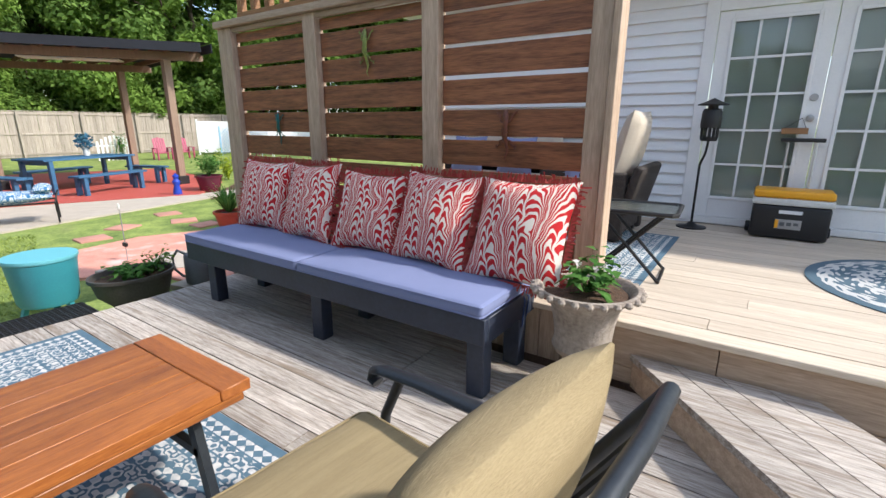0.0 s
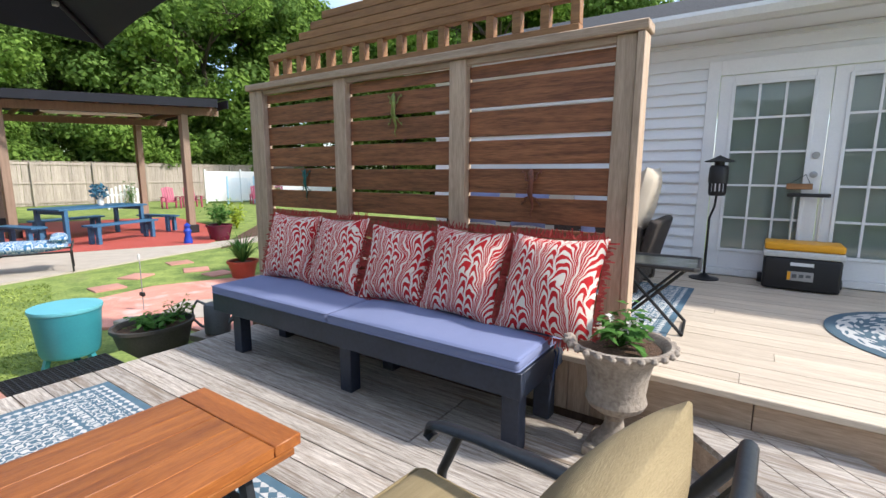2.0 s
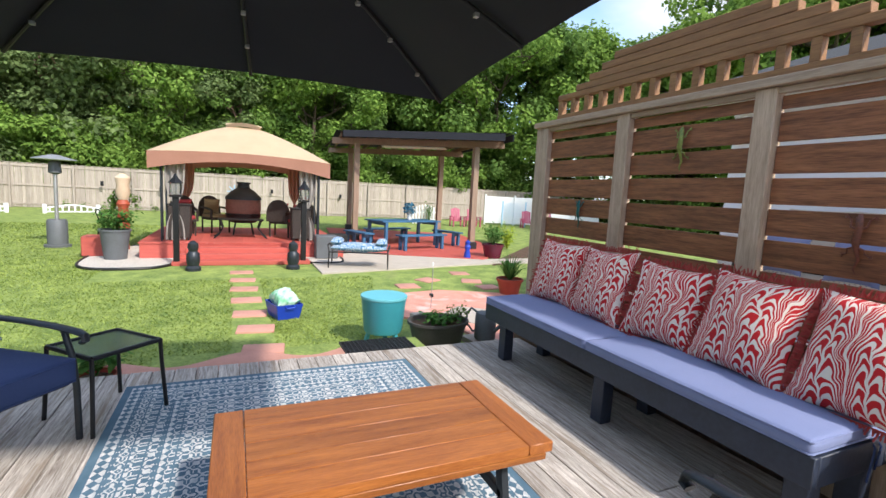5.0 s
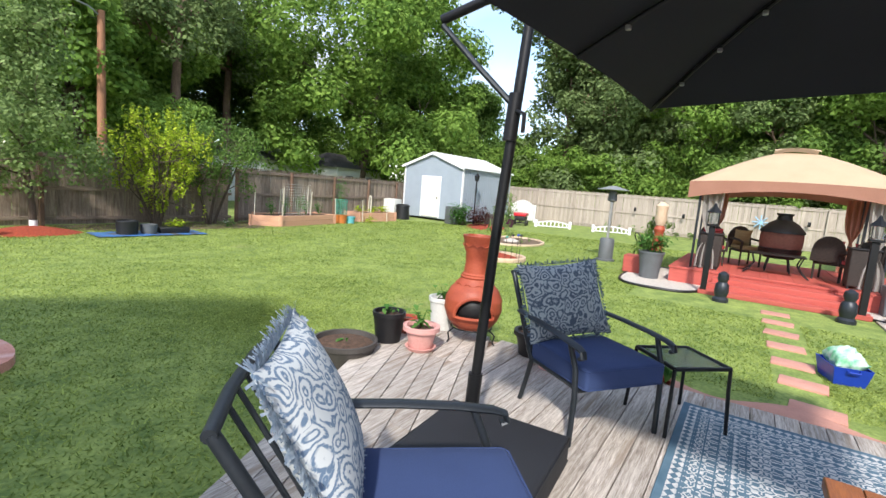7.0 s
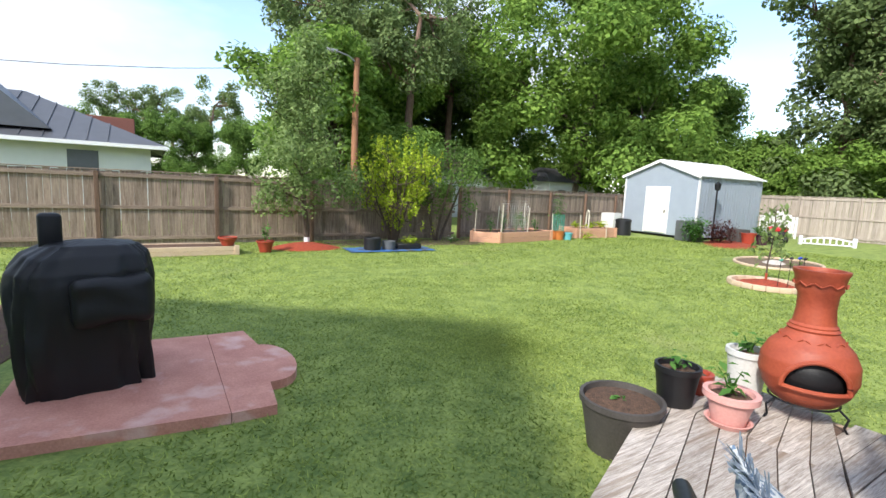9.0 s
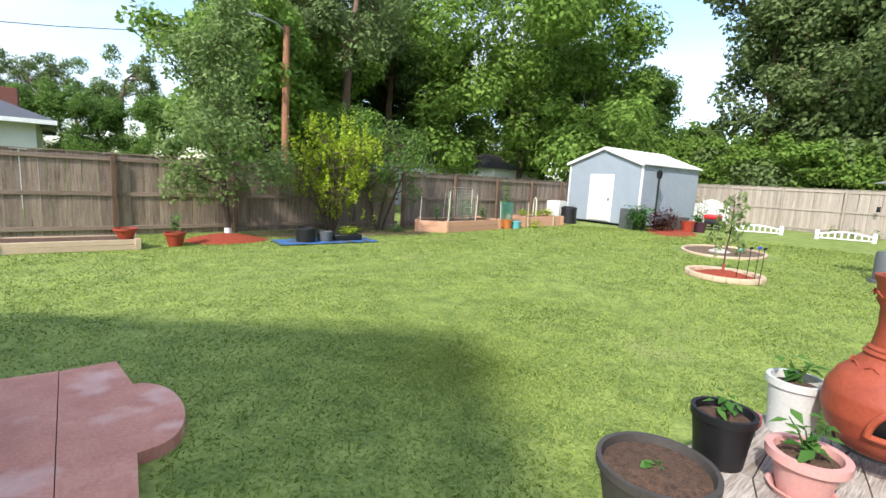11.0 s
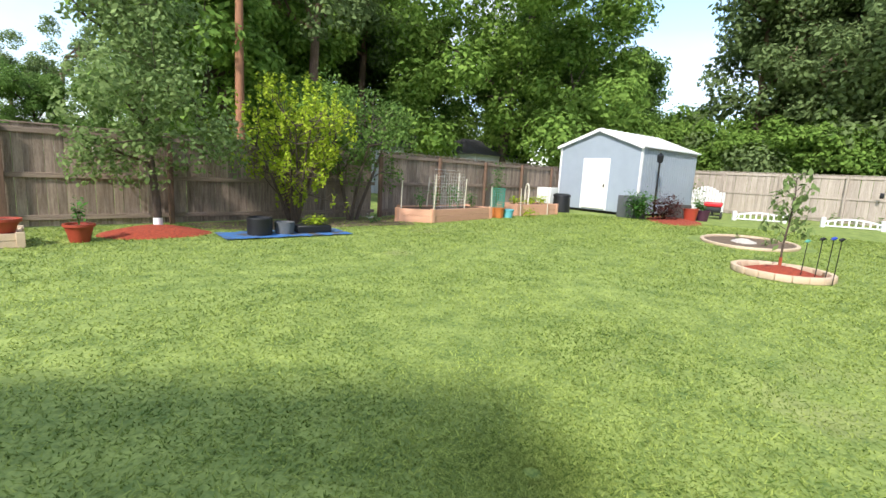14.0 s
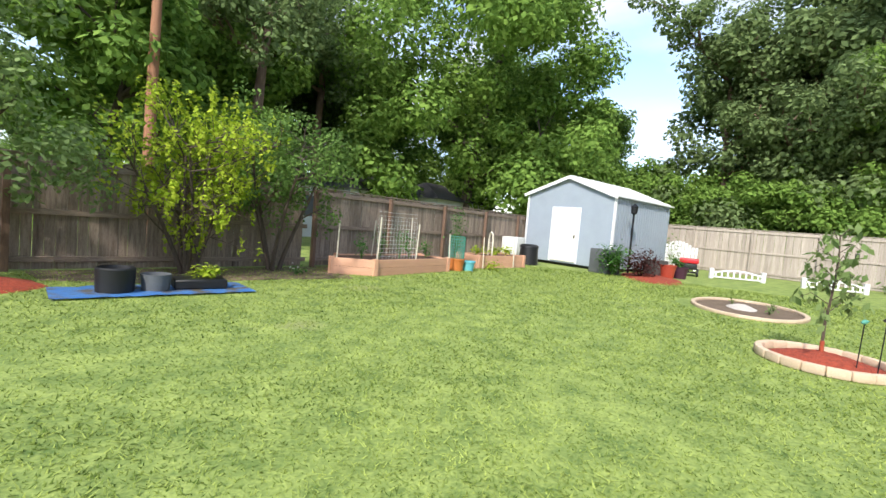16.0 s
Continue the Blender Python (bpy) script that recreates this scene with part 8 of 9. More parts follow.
lounge(pose(-0.98, 4.75, U, 0, 0, 90), 0.62, "dark wicker armchair with plump beige cushions", M_LAV)
lounge(pose(-2.2, 5.2, U, 0, 0, 180), 1.25, "dark wicker sofa with beige cushions against the house", M_LAV)
throw_pillow("throw_pillow", pose(-0.98, 4.45, U + 0.62, 75, 0, 40), (0.40, 0.40), 0.15, M_LAV, M_BLUEFRINGE, "periwinkle blue pillow on the wicker armchair", "upper deck pillows", 40, 0.01)
throw_pillow("throw_pillow", pose(-2.5, 4.98, U + 0.66, 72, 0, 0), (0.42, 0.42), 0.15, M_LAV, M_BLUEFRINGE, "periwinkle blue pillow on the wicker sofa", "upper deck pillows", 40, 0.01)
throw_pillow("throw_pillow", pose(-1.9, 4.98, U + 0.66, 72, 0, 0), (0.42, 0.42), 0.15, M_LAV, M_BLUEFRINGE, "periwinkle blue pillow on the wicker sofa", "upper deck pillows", 40, 0.01)

# ---- grill and its pad ----
bm = bmesh.new()
arc = [(-0.56 - 0.38 * math.cos(t) * 0.6, -5.62 - 0.48 * math.sin(t)) for t in np.linspace(-math.pi / 2, math.pi / 2, 14)]
prism(bm, [(-0.15, -6.62), (-0.50, -6.63)] + arc[::-1] + [(-0.48, -5.13), (-0.44, -4.70), (-0.13, -4.70)], G - 0.04, G + 0.075)
pad = whole("concrete_pad", bm, M_PINKPAD, Matrix(), "pink painted concrete slab with a rounded end", "slab", kind="structure", smooth=False)
whole("concrete_pad", prism(bmesh.new(), [(-0.145, -6.62), (-0.125, -4.70), (1.30, -4.86), (1.25, -6.75)], G - 0.04, G + 0.078), M_PINKPAD, Matrix(), "pink painted concrete slab under the covered grill", "slab", kind="structure", smooth=False)
gc = bmesh.new()
LV = ((0, 0.40, 0.34, 0), (0.25, 0.41, 0.35, 0.01), (0.6, 0.43, 0.36, 0.0), (0.80, 0.43, 0.36, 0), (0.88, 0.42, 0.35, 0.0), (0.99, 0.37, 0.30, -0.03), (1.06, 0.27, 0.22, -0.06), (1.09, 0.02, 0.02, -0.06))
secs = []
for (z0, a0, b0, c0), (z1, a1, b1, c1_) in zip(LV, LV[1:]):
    for q in range(6):
        k = q / 6
        z, wx_, wy_, cx_ = z0 + (z1 - z0) * k, a0 + (a1 - a0) * k, b0 + (b1 - b0) * k, c0 + (c1_ - c0) * k
        ring = []
        for i in range(96):
            a = 2 * math.pi * i / 96
            sx_, sy_ = math.copysign(abs(math.cos(a)) ** 0.55, math.cos(a)), math.copysign(abs(math.sin(a)) ** 0.55, math.sin(a))
            # cloth hangs in slanting folds, deeper towards the hem
            hang = 1.15 - 0.7 * min(1, z / 1.0)
            fold = 0.05 * noise.noise(Vector((4 * math.cos(a), 4 * math.sin(a), z * 2.2))) * hang + 0.022 * abs(noise.noise(Vector((7 * math.cos(a) + 2 * z, 7 * math.sin(a), z * 3)))) + 0.012 * math.sin(13 * a + 6 * z + 3 * noise.noise(Vector((a, z * 2, 0)))) * hang
            ring.append(gc.verts.new((cx_ + (wx_ + fold) * sx_, (wy_ + fold) * sy_, z + 0.016 * noise.noise(Vector((3 * sx_, 3 * sy_, z))) * (0 < z < 1.05))))
        secs.append(ring)
for a, b in zip(secs, secs[1:]):
    for k in range(96):
        gc.faces.new((a[k], a[(k + 1) % 96], b[(k + 1) % 96], b[k]))
gc.faces.new(secs[0][::-1])
gc.faces.new(secs[-1])
gl = thing("covered_grill", pose(0.78, -5.82, G + 0.078, 0, 0, 12) @ Matrix.Scale(1.03, 4), "barbecue grill under a black vinyl cover", "grill")
part("cover", gc, M_COVER, gl)
bm = bmesh.new()
box(bm, -0.38, 0.24, 0.52, 0.12, 0.47, 0.86, bev=0.07, seg=4)
bmesh.ops.subdivide_edges(bm, edges=[e for e in bm.edges if e.calc_length() > 0.15], cuts=6, use_grid_fill=True)
for v in bm.verts:
    v.co += Vector((0, 0.035 * noise.noise(v.co * 6), 0.03 * noise.noise(v.co * 5 + Vector((3, 1, 2)))))
part("cover_front", bm, M_COVER, gl)
part("chimney_cover", box(bmesh.new(), 0.10, -0.16, 1.0, 0.24, -0.03, 1.28, bev=0.03, seg=3), M_COVER, gl)
whole("mulch_patch", prism(bmesh.new(), [(1.2, -7.6), (0.7, -8.3), (1.2, -9.2), (3, -9.0), (3, -6.5), (1.6, -6.3)], G - 0.02, G + 0.012), M_SOIL, Matrix(), "dark mulch bed beside the grill slab", "flower bed", kind="structure", smooth=False)

# ---- along the south fence ----
def mound(m, rx, ry, h, material, label, seed):
    bm = bmesh.new()
    n, k = 12, 40
    rings = []
    for i in range(n + 1):
        u = i / n
        ring = []
        for j in range(k):
            a = 2 * math.pi * j / k
            w = 1 + 0.10 * noise.noise(Vector((2 * math.cos(a), 2 * math.sin(a), seed)))
            ring.append(bm.verts.new((rx * u * w * math.cos(a), ry * u * w * math.sin(a), h * math.cos(u * math.pi / 2) ** 1.1 + 0.018 * noise.noise(Vector((9 * u * math.cos(a), 9 * u * math.sin(a), seed))) * (1 - u) - 0.02 * (i == n))))
        rings.append(ring)
    for a, b in zip(rings, rings[1:]):
        for j in range(k):
            bm.faces.new((a[j], a[(j + 1) % k], b[(j + 1) % k], b[j]))
    bmesh.ops.remove_doubles(bm, verts=bm.verts[:], dist=0.0005)
    return whole("mulch", bm, material, m, label, "mulch", kind="stuff")


mound(pose(-3.12, -13.65, G), 0.95, 0.72, 0.15, M_MULCH, "mound of red wood mulch round the young oak", 1.3)
mound(pose(-19.6, -11.1, G, 0, 0, 25), 2.3, 1.0, 0.10, M_MULCH, "red wood mulch bed beside the shed", 4.1)
whole("soil_strip", prism(bmesh.new(), [(-3.9, -14.95), (-4.0, -14.0), (-5.2, -13.4), (-7.3, -13.4), (-8.8, -13.2), (-9.2, -14.2), (-9.3, -15.0)], G - 0.02, G + 0.010), M_DIRT, Matrix(), "bare shaded soil along the fence", "soil", kind="structure", smooth=False)


def plank_bed(name, poly, h, material, label, soil=0.9):
    b = thing(name, pose(0, 0, G), label, "planter bed")
    n = len(poly)
    for k in range(n):
        (x0, y0), (x1, y1) = poly[k], poly[(k + 1) % n]
        L = math.hypot(x1 - x0, y1 - y0)
        d = math.degrees(math.atan2(y1 - y0, x1 - x0))
        for j in range(2):
            part("board", boxed(0.02, -0.02, j * h / 2 + 0.003, L - 0.02, 0.02, (j + 1) * h / 2, 0.005), material, b).matrix_basis = pose(x0, y0, 0, 0, 0, d)
        part("corner_post", boxed(-0.05, -0.05, 0, 0.05, 0.05, h + 0.02, 0.006), material, b).matrix_basis = pose(x0, y0, 0)
    part("soil", prism(bmesh.new(), poly, 0.0, h * soil), M_SOIL, b, smooth=False)
    return b


plank_bed("raised_bed", [(0.70, -12.85), (-1.32, -12.82), (-1.32, -13.55), (0.70, -13.60)], 0.20, M_BEIGE, "low beige timber garden bed with bare soil")
pot("flower_pot", pose(-1.15, -12.98, G + 0.20), 0.12, 0.19, 0.20, M_REDPOT, "red clay bowl pot on the bed's corner", "red pots")
pot("flower_pot", pose(-2.0, -13.10, G), 0.13, 0.19, 0.28, M_REDPOT, "red clay pot on the grass", "red pots")
plant(pose(-2.0, -13.10, G + 0.26), "slim green plant in the red pot", 0.13, 70, 0.09, 0.42, L_PLANT, 6)
bm = bmesh.new()
bmesh.ops.create_grid(bm, x_segments=22, y_segments=12, size=1)
for v in bm.verts:
    v.co = Vector((v.co.x * 1.2, v.co.y * 0.42, 0.02 + 0.02 * noise.noise(v.co * 6)))
bmesh.ops.solidify(bm, geom=bm.faces[:], thickness=0.006)
whole("tarp", bm, M_BLUETARP, pose(-5.15, -12.70, G + 0.015, 0, 0, 176), "crumpled blue tarp under the nursery pots", "tarp")
whole("grow_bag", lathe([(0, 0), (0.22, 0), (0.23, 0.30), (0.21, 0.32), (0.2, 0.25), (0, 0.25)], 20), M_BLACK, pose(-4.63, -12.70, G + 0.04), "black fabric grow bag", "planter", "nursery pots on the tarp")
whole("grow_bag", lathe([(0, 0), (0.17, 0), (0.19, 0.22), (0.175, 0.22), (0.17, 0.17), (0, 0.17)], 20), M_SLATEPOT, pose(-5.10, -12.68, G + 0.04), "grey plastic plant pot beside the fence", "planter", "nursery pots on the tarp")
whole("grow_bag", boxed(-0.35, -0.2, 0, 0.35, 0.2, 0.14, 0.02), M_BLACK, pose(-5.68, -12.72, G + 0.04, 0, 0, -8), "black plastic tray of plants", "planter", "nursery pots on the tarp")
plant(pose(-5.78, -12.75, G + 0.16), "pale green leafy seedlings in the tray", 0.25, 120, 0.11, 0.18, L_YEL, 10)
plant(pose(-7.9, -13.9, G), "small pale flowers in the bare soil", 0.3, 50, 0.08, 0.18, L_PLANT, 8, 6)

plank_bed("raised_bed", [(-8.75, -13.95), (-9.47, -13.36), (-12.2, -13.75), (-12.1, -14.75), (-9.3, -14.6)], 0.36, M_PEACH, "peach painted raised bed with staked vegetables")
M_STAKE = mat("pale_garden_stake", (0.68, 0.62, 0.50), (0.56, 0.50, 0.40), 6, 0.8, 0.1)
for x, y, h in ((-8.9, -14.0, 1.15), (-9.55, -13.42, 1.3), (-10.9, -13.62, 1.2), (-10.3, -14.6, 1.2), (-11.6, -14.6, 1.35), (-12.25, -13.72, 1.0)):
    whole("garden_stake", tubed([(0, 0, 0), (R.uniform(-0.06, 0.06), R.uniform(-0.04, 0.04), h)], 0.016, 6), M_STAKE, pose(x, y, G), "pale wooden garden stake tying up vegetables", "stake", "vegetable stakes")
for x, y, h in ((-9.5, -13.9, 0.55), (-10.1, -14.0, 0.7), (-10.7, -14.0, 0.75), (-11.2, -14.2, 0.6), (-11.8, -14.2, 0.45)):
    plant(pose(x, y, G + 0.32), "tomato plant climbing in the raised bed", 0.26, 110, 0.09, h, L_PLANT, 8, 0, "vegetables in the raised bed", "vegetable_plant")
bm = bmesh.new()
for k in range(14):
    z = 0.25 + k * 0.09
    tube(bm, [(-9.55, -13.44, z), (-10.9, -13.64, z)], 0.003, 4)
for k in range(14):
    x, y = -9.55 - k * 0.104, -13.44 - k * 0.0154
    tube(bm, [(x, y, 0.1), (x, y, 1.3)], 0.003, 4)
whole("trellis_net", bm, M_WHITEPOT, pose(0, 0, G), "thin pale trellis netting over the raised bed", "net")
pot("flower_pot", pose(-12.75, -13.95, G), 0.20, 0.24, 0.34, mat("orange_plastic", (0.60, 0.20, 0.05), (0.52, 0.16, 0.04), 4, 0.5, 0.05), "orange plastic pot with a green mesh cage", "vegetable pots")
M_MESH = mat("green_mesh", (0.10, 0.34, 0.26), (0.07, 0.27, 0.20), 6, 0.6, 0.05)
bm = bmesh.new()
for k in range(20):
    a = 2 * math.pi * k / 20
    tube(bm, [(0.22 * math.cos(a), 0.22 * math.sin(a), 0.3), (0.22 * math.cos(a), 0.22 * math.sin(a), 0.95)], 0.009, 4)
for k in range(9):
    tube(bm, [(0.22 * math.cos(a), 0.22 * math.sin(a), 0.32 + 0.078 * k) for a in np.linspace(0, 2 * math.pi, 21)], 0.008, 4)
whole("plant_cage", bm, M_MESH, pose(-12.75, -13.95, G), "green mesh cage round a potted plant", "plant cage")
plant(pose(-12.75, -14.0, G + 0.32), "tall climbing bean plant in the mesh cage", 0.3, 260, 0.10, 1.25, L_PLANT, 12)
pot("flower_pot", pose(-13.12, -13.80, G), 0.14, 0.18, 0.28, M_TEALTOP, "pale grey-blue bucket beside the bed", "vegetable pots")
plank_bed("raised_bed", [(-14.0, -14.15), (-16.3, -14.1), (-16.3, -15.0), (-14.0, -15.0)], 0.40, M_PEACH, "peach painted raised bed with greens and an arched frame")
for x, y in ((-14.4, -14.5), (-15.1, -14.5), (-15.8, -14.5)):
    plant(pose(x, y, G + 0.36), "leafy greens in the raised bed", 0.3, 130, 0.11, 0.28, L_YEL, 8, 0, "vegetables in the raised bed", "vegetable_plant")
bm = bmesh.new()
tube(bm, [(-0.16, 0, 0), (-0.17, 0, 0.5), (-0.12, 0, 0.68), (0, 0, 0.75), (0.12, 0, 0.68), (0.17, 0, 0.5), (0.16, 0, 0)], 0.03, 6)
for k in range(5):
    tube(bm, [(-0.16, 0, 0.1 + 0.1 * k), (0.16, 0, 0.1 + 0.1 * k)], 0.008, 4)
whole("garden_arch", bm, M_STAKE, pose(-15.1, -14.6, G + 0.36, 0, 0, 60), "small pale arched garden trellis", "trellis")
for x, y in ((-14.1, -14.05), (-15.6, -14.0)):
    whole("garden_stake", tubed([(0, 0, 0), (0.05, 0, 0.95)], 0.016, 6), M_STAKE, pose(x, y, G), "pale wooden garden stake tying up vegetables", "stake", "vegetable stakes")
plant(pose(-14.2, -13.75, G), "sprawling squash plant in a black tray", 0.3, 90, 0.12, 0.3, L_YEL, 8, name="vegetable_plant")
whole("storage_chest", box(bmesh.new(), -0.38, -0.33, 0, 0.38, 0.33, 0.95, bev=0.03, seg=2), M_WHITEPOT, pose(-18.3, -15.95, G, 0, 0, 10), "white plastic storage chest beside the shed", "chest")
cbin = thing("compost_bin", pose(-17.9, -14.95, G), "black plastic compost bin", "bin")
part("body", lathe([(0, 0), (0.36, 0), (0.33, 0.62), (0, 0.62)], 20), M_BLACK, cbin)
part("lid", lathe([(0.36, 0.62), (0.35, 0.70), (0.25, 0.75), (0, 0.76)], 20), M_BLACK, cbin)

# ---- in front of the shed ----
whole("fabric_planter", box(bmesh.new(), -0.35, -0.4, 0, 0.35, 0.4, 0.85, bev=0.03, seg=2), M_SLATEPOT, pose(-18.9, -12.45, G, 0, 0, -15), "dark grey square fabric planter", "planter")
plant(pose(-18.45, -11.95, G), "green rose bush with cream flowers", 0.70, 800, 0.13, 0.95, L_PLANT, 18, 22, name="rose_bush")
plant(pose(-19.0, -11.25, G), "dark red-leaved loropetalum bush", 0.65, 950, 0.12, 0.95, L_RED, 20, name="garden_shrub")
whole("fabric_planter", box(bmesh.new(), -0.3, -0.3, 0, 0.3, 0.3, 0.6, bev=0.03, seg=2), M_GREYPOT, pose(-20.6, -11.3, G, 0, 0, -15), "grey-brown square planter by the shed", "planter")
pot("flower_pot", pose(-20.5, -10.85, G), 0.20, 0.27, 0.48, M_REDPOT, "red plastic pot in the mulch", "red pots")
pot("flower_pot", pose(-21.2, -10.65, G), 0.20, 0.26, 0.42, mat("plum_plastic", (0.07, 0.02, 0.045), (0.05, 0.015, 0.03), 4, 0.5, 0.05), "plum purple plastic pot in the mulch", "red pots")
plant(pose(-21.1, -10.7, G + 0.42), "drooping broad-leaved hosta in the pot", 0.35, 120, 0.16, 0.28, L_PLANT, 8)
lantern = thing("garden_lamp", pose(-20.0, -12.05, G), "black garden lamp post beside the shed", "garden lamp")
part("post", tubed([(0, 0, 0), (0, 0, 2.15)], 0.035, 10), M_BLACKMETAL, lantern)
part("lantern", lathe([(0.03, 2.15), (0.11, 2.2), (0.13, 2.42), (0.15, 2.43), (0.05, 2.52), (0, 2.56)], 8), M_BLACKMETAL, lantern)
wg = thing("garden_cart", pose(-23.4, -11.0, G, 0, 0, 15), "black garden cart carrying a red tray", "cart")
part("tub", box(bmesh.new(), -0.45, -0.3, 0.28, 0.45, 0.3, 0.52, bev=0.03, seg=2), M_BLACK, wg)
part("tray", box(bmesh.new(), -0.5, -0.34, 0.525, 0.5, 0.34, 0.70, bev=0.04, seg=2), mat("red_plastic", (0.56, 0.018, 0.03), (0.5, 0.015, 0.025), 4, 0.4, 0.05), wg, "bright red plastic tray")
for x in (-0.32, 0.32):
    for y in (-0.33, 0.33):
        part("wheel", lathe([(0, -0.04), (0.12, -0.04), (0.15, -0.02), (0.15, 0.02), (0.12, 0.04), (0, 0.04)], 18), M_BLACK, wg).matrix_basis = pose(x, y, 0.15, 90, 0, 0)
    part("axle", tubed([(x, -0.33, 0.15), (x, 0.33, 0.15)], 0.02), M_BLACKMETAL, wg)
    part("strut", boxed(x - 0.02, -0.03, 0.15, x + 0.02, 0.03, 0.285, 0.003), M_BLACKMETAL, wg)
hb = thing("picket_headboard", pose(-27.2, -12.6, G, 0, 0, 90), "white arched picket panel leaning by the fence", "fence")
for k in range(10):
    part("picket", boxed(-0.75 + k * 0.15, -0.015, 0.1, -0.63 + k * 0.15, 0.015, 1.05 + 0.32 * math.sin((k + 0.5) * math.pi / 10), 0.006), M_WHITE, hb)
for z in (0.35, 0.85):
    part("rail", boxed(-0.78, 0.016, z - 0.04, 0.78, 0.04, z + 0.04, 0.004), M_WHITE, hb)
for s in (-1, 1):
    part("post", boxed(s * 0.82 - 0.05, -0.04, 0, s * 0.82 + 0.05, 0.04, 1.1, 0.006), M_WHITE, hb)
plant(pose(-24.2, -11.9, G), "pale willowy shrub behind the cart", 0.4, 220, 0.12, 1.3, L_GREY, 12, name="garden_shrub")


def mini_fence(m):
    f = thing("garden_edging_fence", m, "low white plastic garden fence with an arched top", "fence", "white edging fences")
    for s in (-1, 1):
        part("post", boxed(s * 0.95 - 0.07, -0.07, 0, s * 0.95 + 0.07, 0.07, 0.40, 0.01), M_WHITE, f)
    bm = bmesh.new()
    n = 16
    for k in range(n):
        x0, x1 = -0.88 + 1.76 * k / n, -0.88 + 1.76 * (k + 1) / n
        bar(bm, (x0, 0, 0.24 + 0.13 * math.sin(math.pi * k / n)), (x1, 0, 0.24 + 0.13 * math.sin(math.pi * (k + 1) / n)), 0.04, 0.06)
    part("top_rail", bm, M_WHITE, f)
    part("bottom_rail", boxed(-0.88, -0.02, 0.05, 0.88, 0.02, 0.10, 0.003), M_WHITE, f)
    for k in range(8):
        x = -0.78 + k * 0.222
        part("picket", boxed(x - 0.03, -0.012, 0.101, x + 0.03, 0.012, 0.22 + 0.13 * math.sin(math.pi * (x + 0.88) / 1.76), 0.003), M_WHITE, f)


for x, y, a in ((-24.4, -9.5, 125), (-25.4, -6.6, 115)):
    mini_fence(pose(x, y, G, 0, 0, a))
for y in np.arange(-7.5, -1.0, 0.75):
    plant(pose(-28.0 + R.uniform(-0.3, 0.3), y, G), "slender iris clump along the fence", 0.16, 30, 0.22, 0.45, L_GREY, 6, 0, "irises along the fence", "garden_shrub")
for y, z in ((-6.2, 1.35), (-3.6, 1.2), (2.0, 1.35), (6.0, 1.25)):
    orn = whole("fence_ornament", box(bmesh.new(), 0, -0.07, -0.12, 0.06, 0.07, 0.12, bev=0.02, seg=2), M_BLACKMETAL, pose(-28.85, y, G + z), "small dark lantern hung on the fence", "ornament", "ornaments on the fence")
star = bmesh.new()
for k in range(8):
    a = math.pi * k / 4
    tube(star, [(0, 0, 0), (0, 0.38 * math.cos(a), 0.38 * math.sin(a))], 0.03, 5)
whole("fence_ornament", star, M_PALEBLUE, pose(-28.85, 0.0, G + 1.25), "blue metal starburst hung on the fence", "ornament", "ornaments on the fence")

# ---- round bed with the sapling, and the oval bed ----
def ring_bed(m, rx, ry, h, n, material, label):
    b = thing("bed_border", m, label, "edging")
    for k in range(n):
        a = 2 * math.pi * (k + 0.5) / n
        w = 2 * math.pi * max(rx, ry) / n
        q = part("edging_block", box(bmesh.new(), -w / 2 * 0.98, -0.045, 0, w / 2 * 0.98, 0.045, h, bev=0.02, seg=2), material, b)
        q.matrix_basis = pose(rx * math.cos(a), ry * math.sin(a), 0, 0, 0, math.degrees(math.atan2(ry * math.cos(a), -rx * math.sin(a))))
    return b


ring_bed(pose(-10.48, -5.80, G, 0, 0, 40), 0.70, 0.66, 0.11, 20, M_BEIGE, "scalloped beige block edging round the sapling bed")
mound(pose(-10.48, -5.80, G + 0.02, 0, 0, 40), 0.66, 0.62, 0.12, M_MULCH, "red wood mulch filling the sapling bed", 6.2)
sap = thing("peach_sapling", pose(-10.53, -5.84, G + 0.08), "thin drooping peach sapling with a tied trunk", "tree")
bm = bmesh.new()
tube(bm, [(0, 0, -0.03), (0.02, 0.0, 0.4), (0.0, 0.03, 0.8), (0.03, 0.05, 1.2), (0.02, 0.03, 1.5)], 0.019, 8, 0.007)
twigs = []
for k in range(15):
    z, a, L = 0.5 + 0.07 * k, 2.4 * k, R.uniform(0.25, 0.48) * (1.1 - 0.035 * k)
    ends = [(0.01, 0.03, z), (0.6 * L * math.cos(a), 0.6 * L * math.sin(a), z + 0.13), (L * math.cos(a), L * math.sin(a), z + 0.05)]
    tube(bm, ends, 0.006, 5, 0.003)
    twigs += [ends[1], ends[2]]
part("trunk", bm, M_BARK, sap)
bm = bmesh.new()
for q in twigs:
    leaves(bm, (q[0], q[1], q[2] - 0.05), 0.12, 7, 0.12, R, (1, 1, 1.1), 0.3, 1.3)
part("crown", bm, L_GREY, sap, smooth=False)
part("trunk_wrap", tubed([(0, 0, 0.02), (0.012, 0, 0.20)], 0.024, 10), M_TERRA, sap, "orange and white trunk wrap")
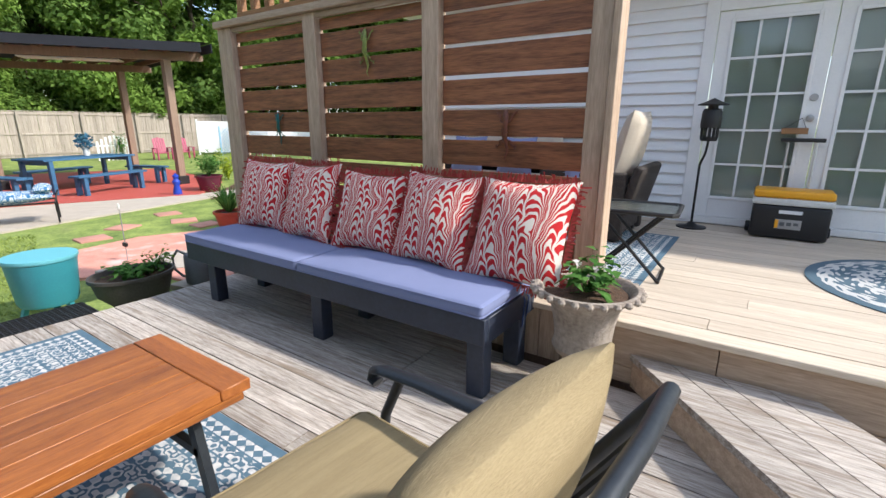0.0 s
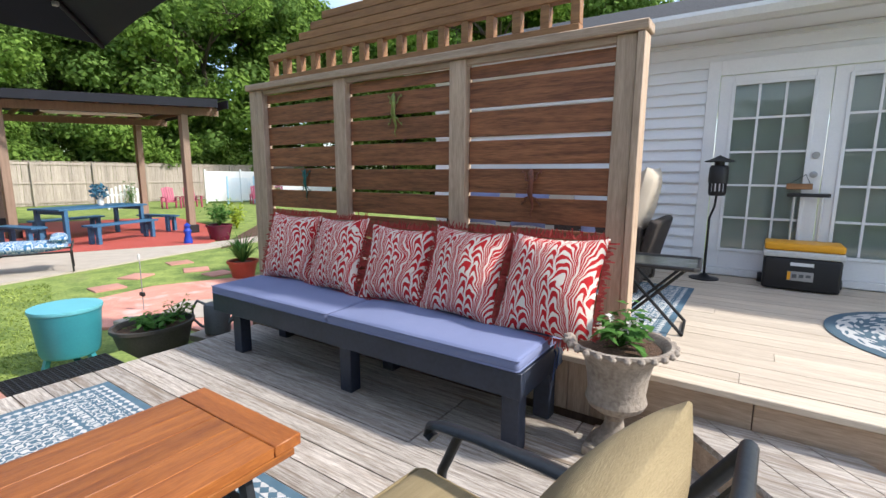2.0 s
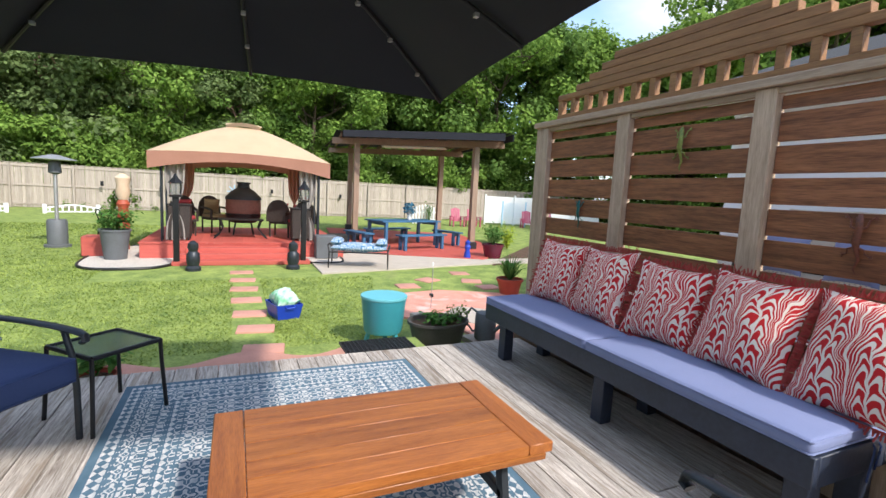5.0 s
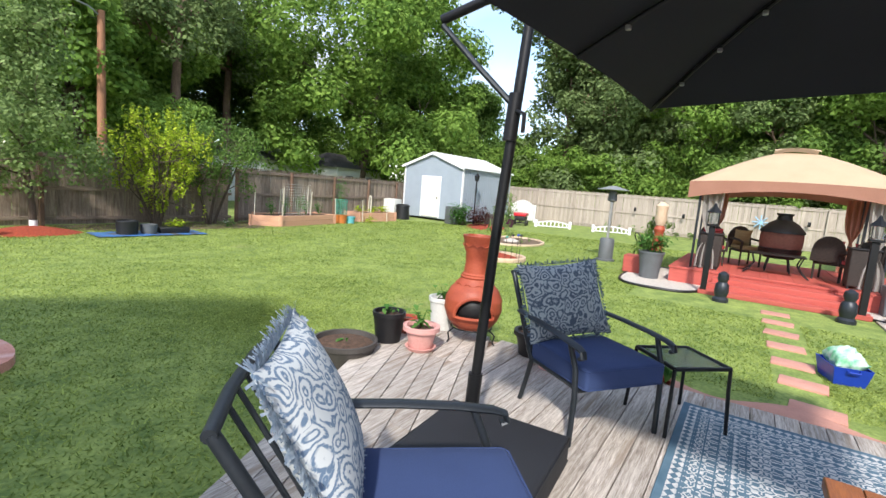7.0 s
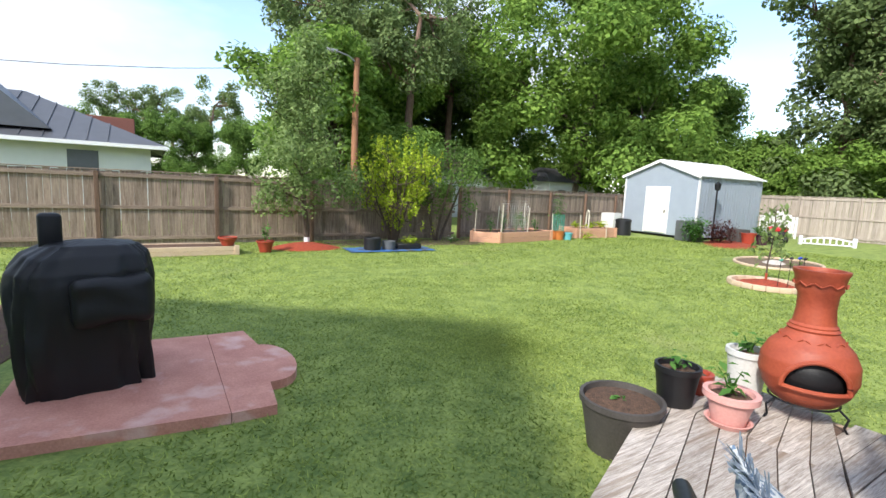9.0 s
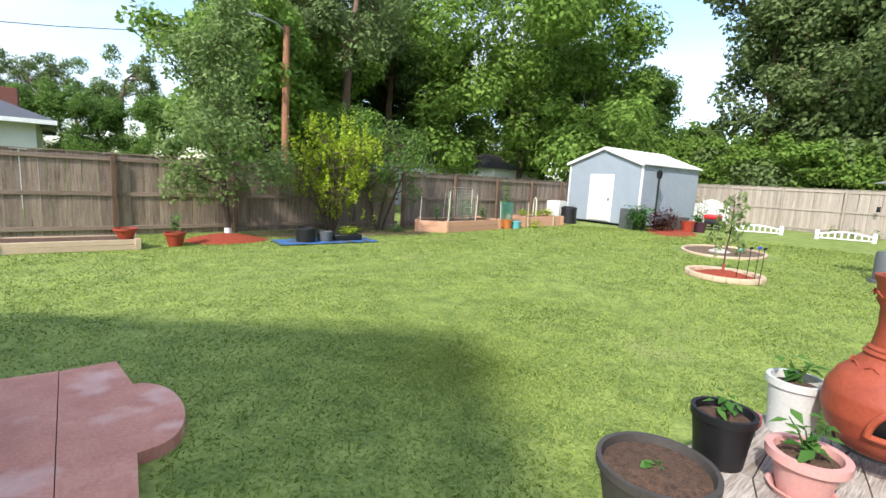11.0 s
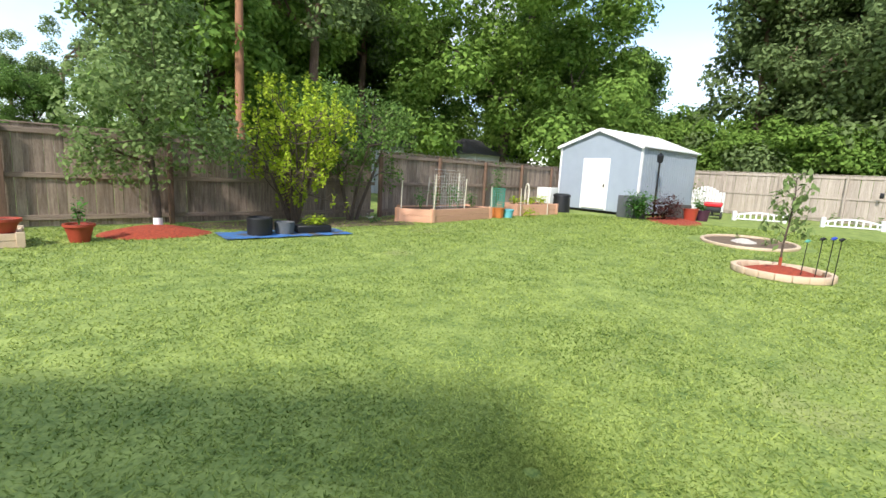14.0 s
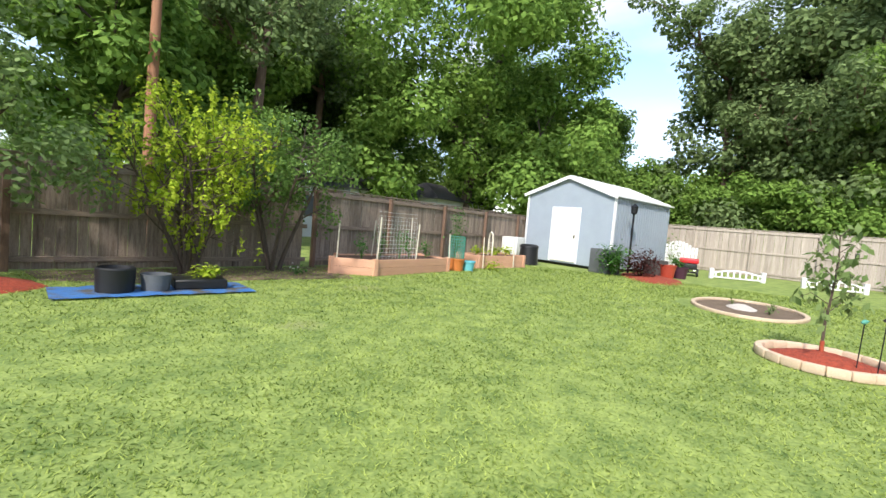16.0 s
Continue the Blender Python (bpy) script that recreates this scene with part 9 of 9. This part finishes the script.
for x, y, h, mm in ((-10.23, -5.50, 0.62, M_MESH), (-10.20, -5.32, 0.68, M_BLACKMETAL), (-10.25, -5.20, 0.70, M_BLUEPLASTIC), (-10.20, -5.10, 0.70, M_BLACKMETAL)):
    sk = thing("garden_spinner", pose(x, y, G), "thin metal garden stake with a coloured bird top", "ornament", "garden stakes in the round bed")
    part("rod", tubed([(0, 0, 0), (0.02, 0.02, h)], 0.006, 6), M_BLACKMETAL, sk)
    part("bird", pillow(0.035, 0.08, 0.045, 6, 0.1, 0.5), mm, sk).matrix_basis = pose(0.02, 0.02, h, 20, 0, 40)
ring_bed(pose(-14.85, -7.4, G, 0, 0, 12), 1.5, 1.02, 0.07, 34, M_BEIGE, "low pale edging round the oval bed")
whole("soil_bed", lathe([(0, 0.03), (1.0, 0.015)], 32, None, 0, 0, 1.46, 0.98), M_DIRT, pose(-14.85, -7.4, G, 0, 0, 12), "bare grey soil in the oval bed", "flower bed", kind="structure")
mound(pose(-14.85, -7.5, G + 0.02, 0, 0, 20), 0.5, 0.3, 0.09, M_GRAVEL, "pale pile of gravel in the oval bed", 8.8)
for x, y in ((-14.5, -6.95), (-15.4, -7.8), (-15.3, -7.0)):
    plant(pose(x, y, G + 0.02), "small blue-green plant in the oval bed", 0.12, 30, 0.07, 0.2, L_GREY, 5)

# ---- small things beside the deck ----
for x, y, rz in ((-5.25, 2.25, 10), (-5.02, 2.42, 20)):
    whole("paver_block", boxed(-0.13, -0.10, 0, 0.13, 0.10, 0.13, 0.008), M_CONC, pose(x, y, G, 0, 0, rz), "pale grey concrete paver block on the lawn", "paver", "loose blocks beside the deck")
whole("paver_block", boxed(-0.26, -0.16, -0.02, 0.26, 0.16, 0.058, 0.008), M_CONC, pose(-4.27, 2.66, G, 0, 0, 8), "pale concrete paver under the watering can", "paver", "loose blocks beside the deck")
stk = thing("garden_stake", pose(-5.9, 2.66, G + 0.03), "thin silver garden stake with a black clip", "garden stake")
part("rod", tubed([(0, 0, 0), (0.01, 0, 0.62)], 0.006, 6), M_STEEL, stk)
part("clip", boxed(-0.04, -0.02, 0.17, 0.04, 0.02, 0.22, 0.008), M_BLACK, stk)
part("tip", lathe([(0, 0.62), (0.014, 0.63), (0.014, 0.68), (0, 0.70)], 10), M_WHITEPOT, stk)
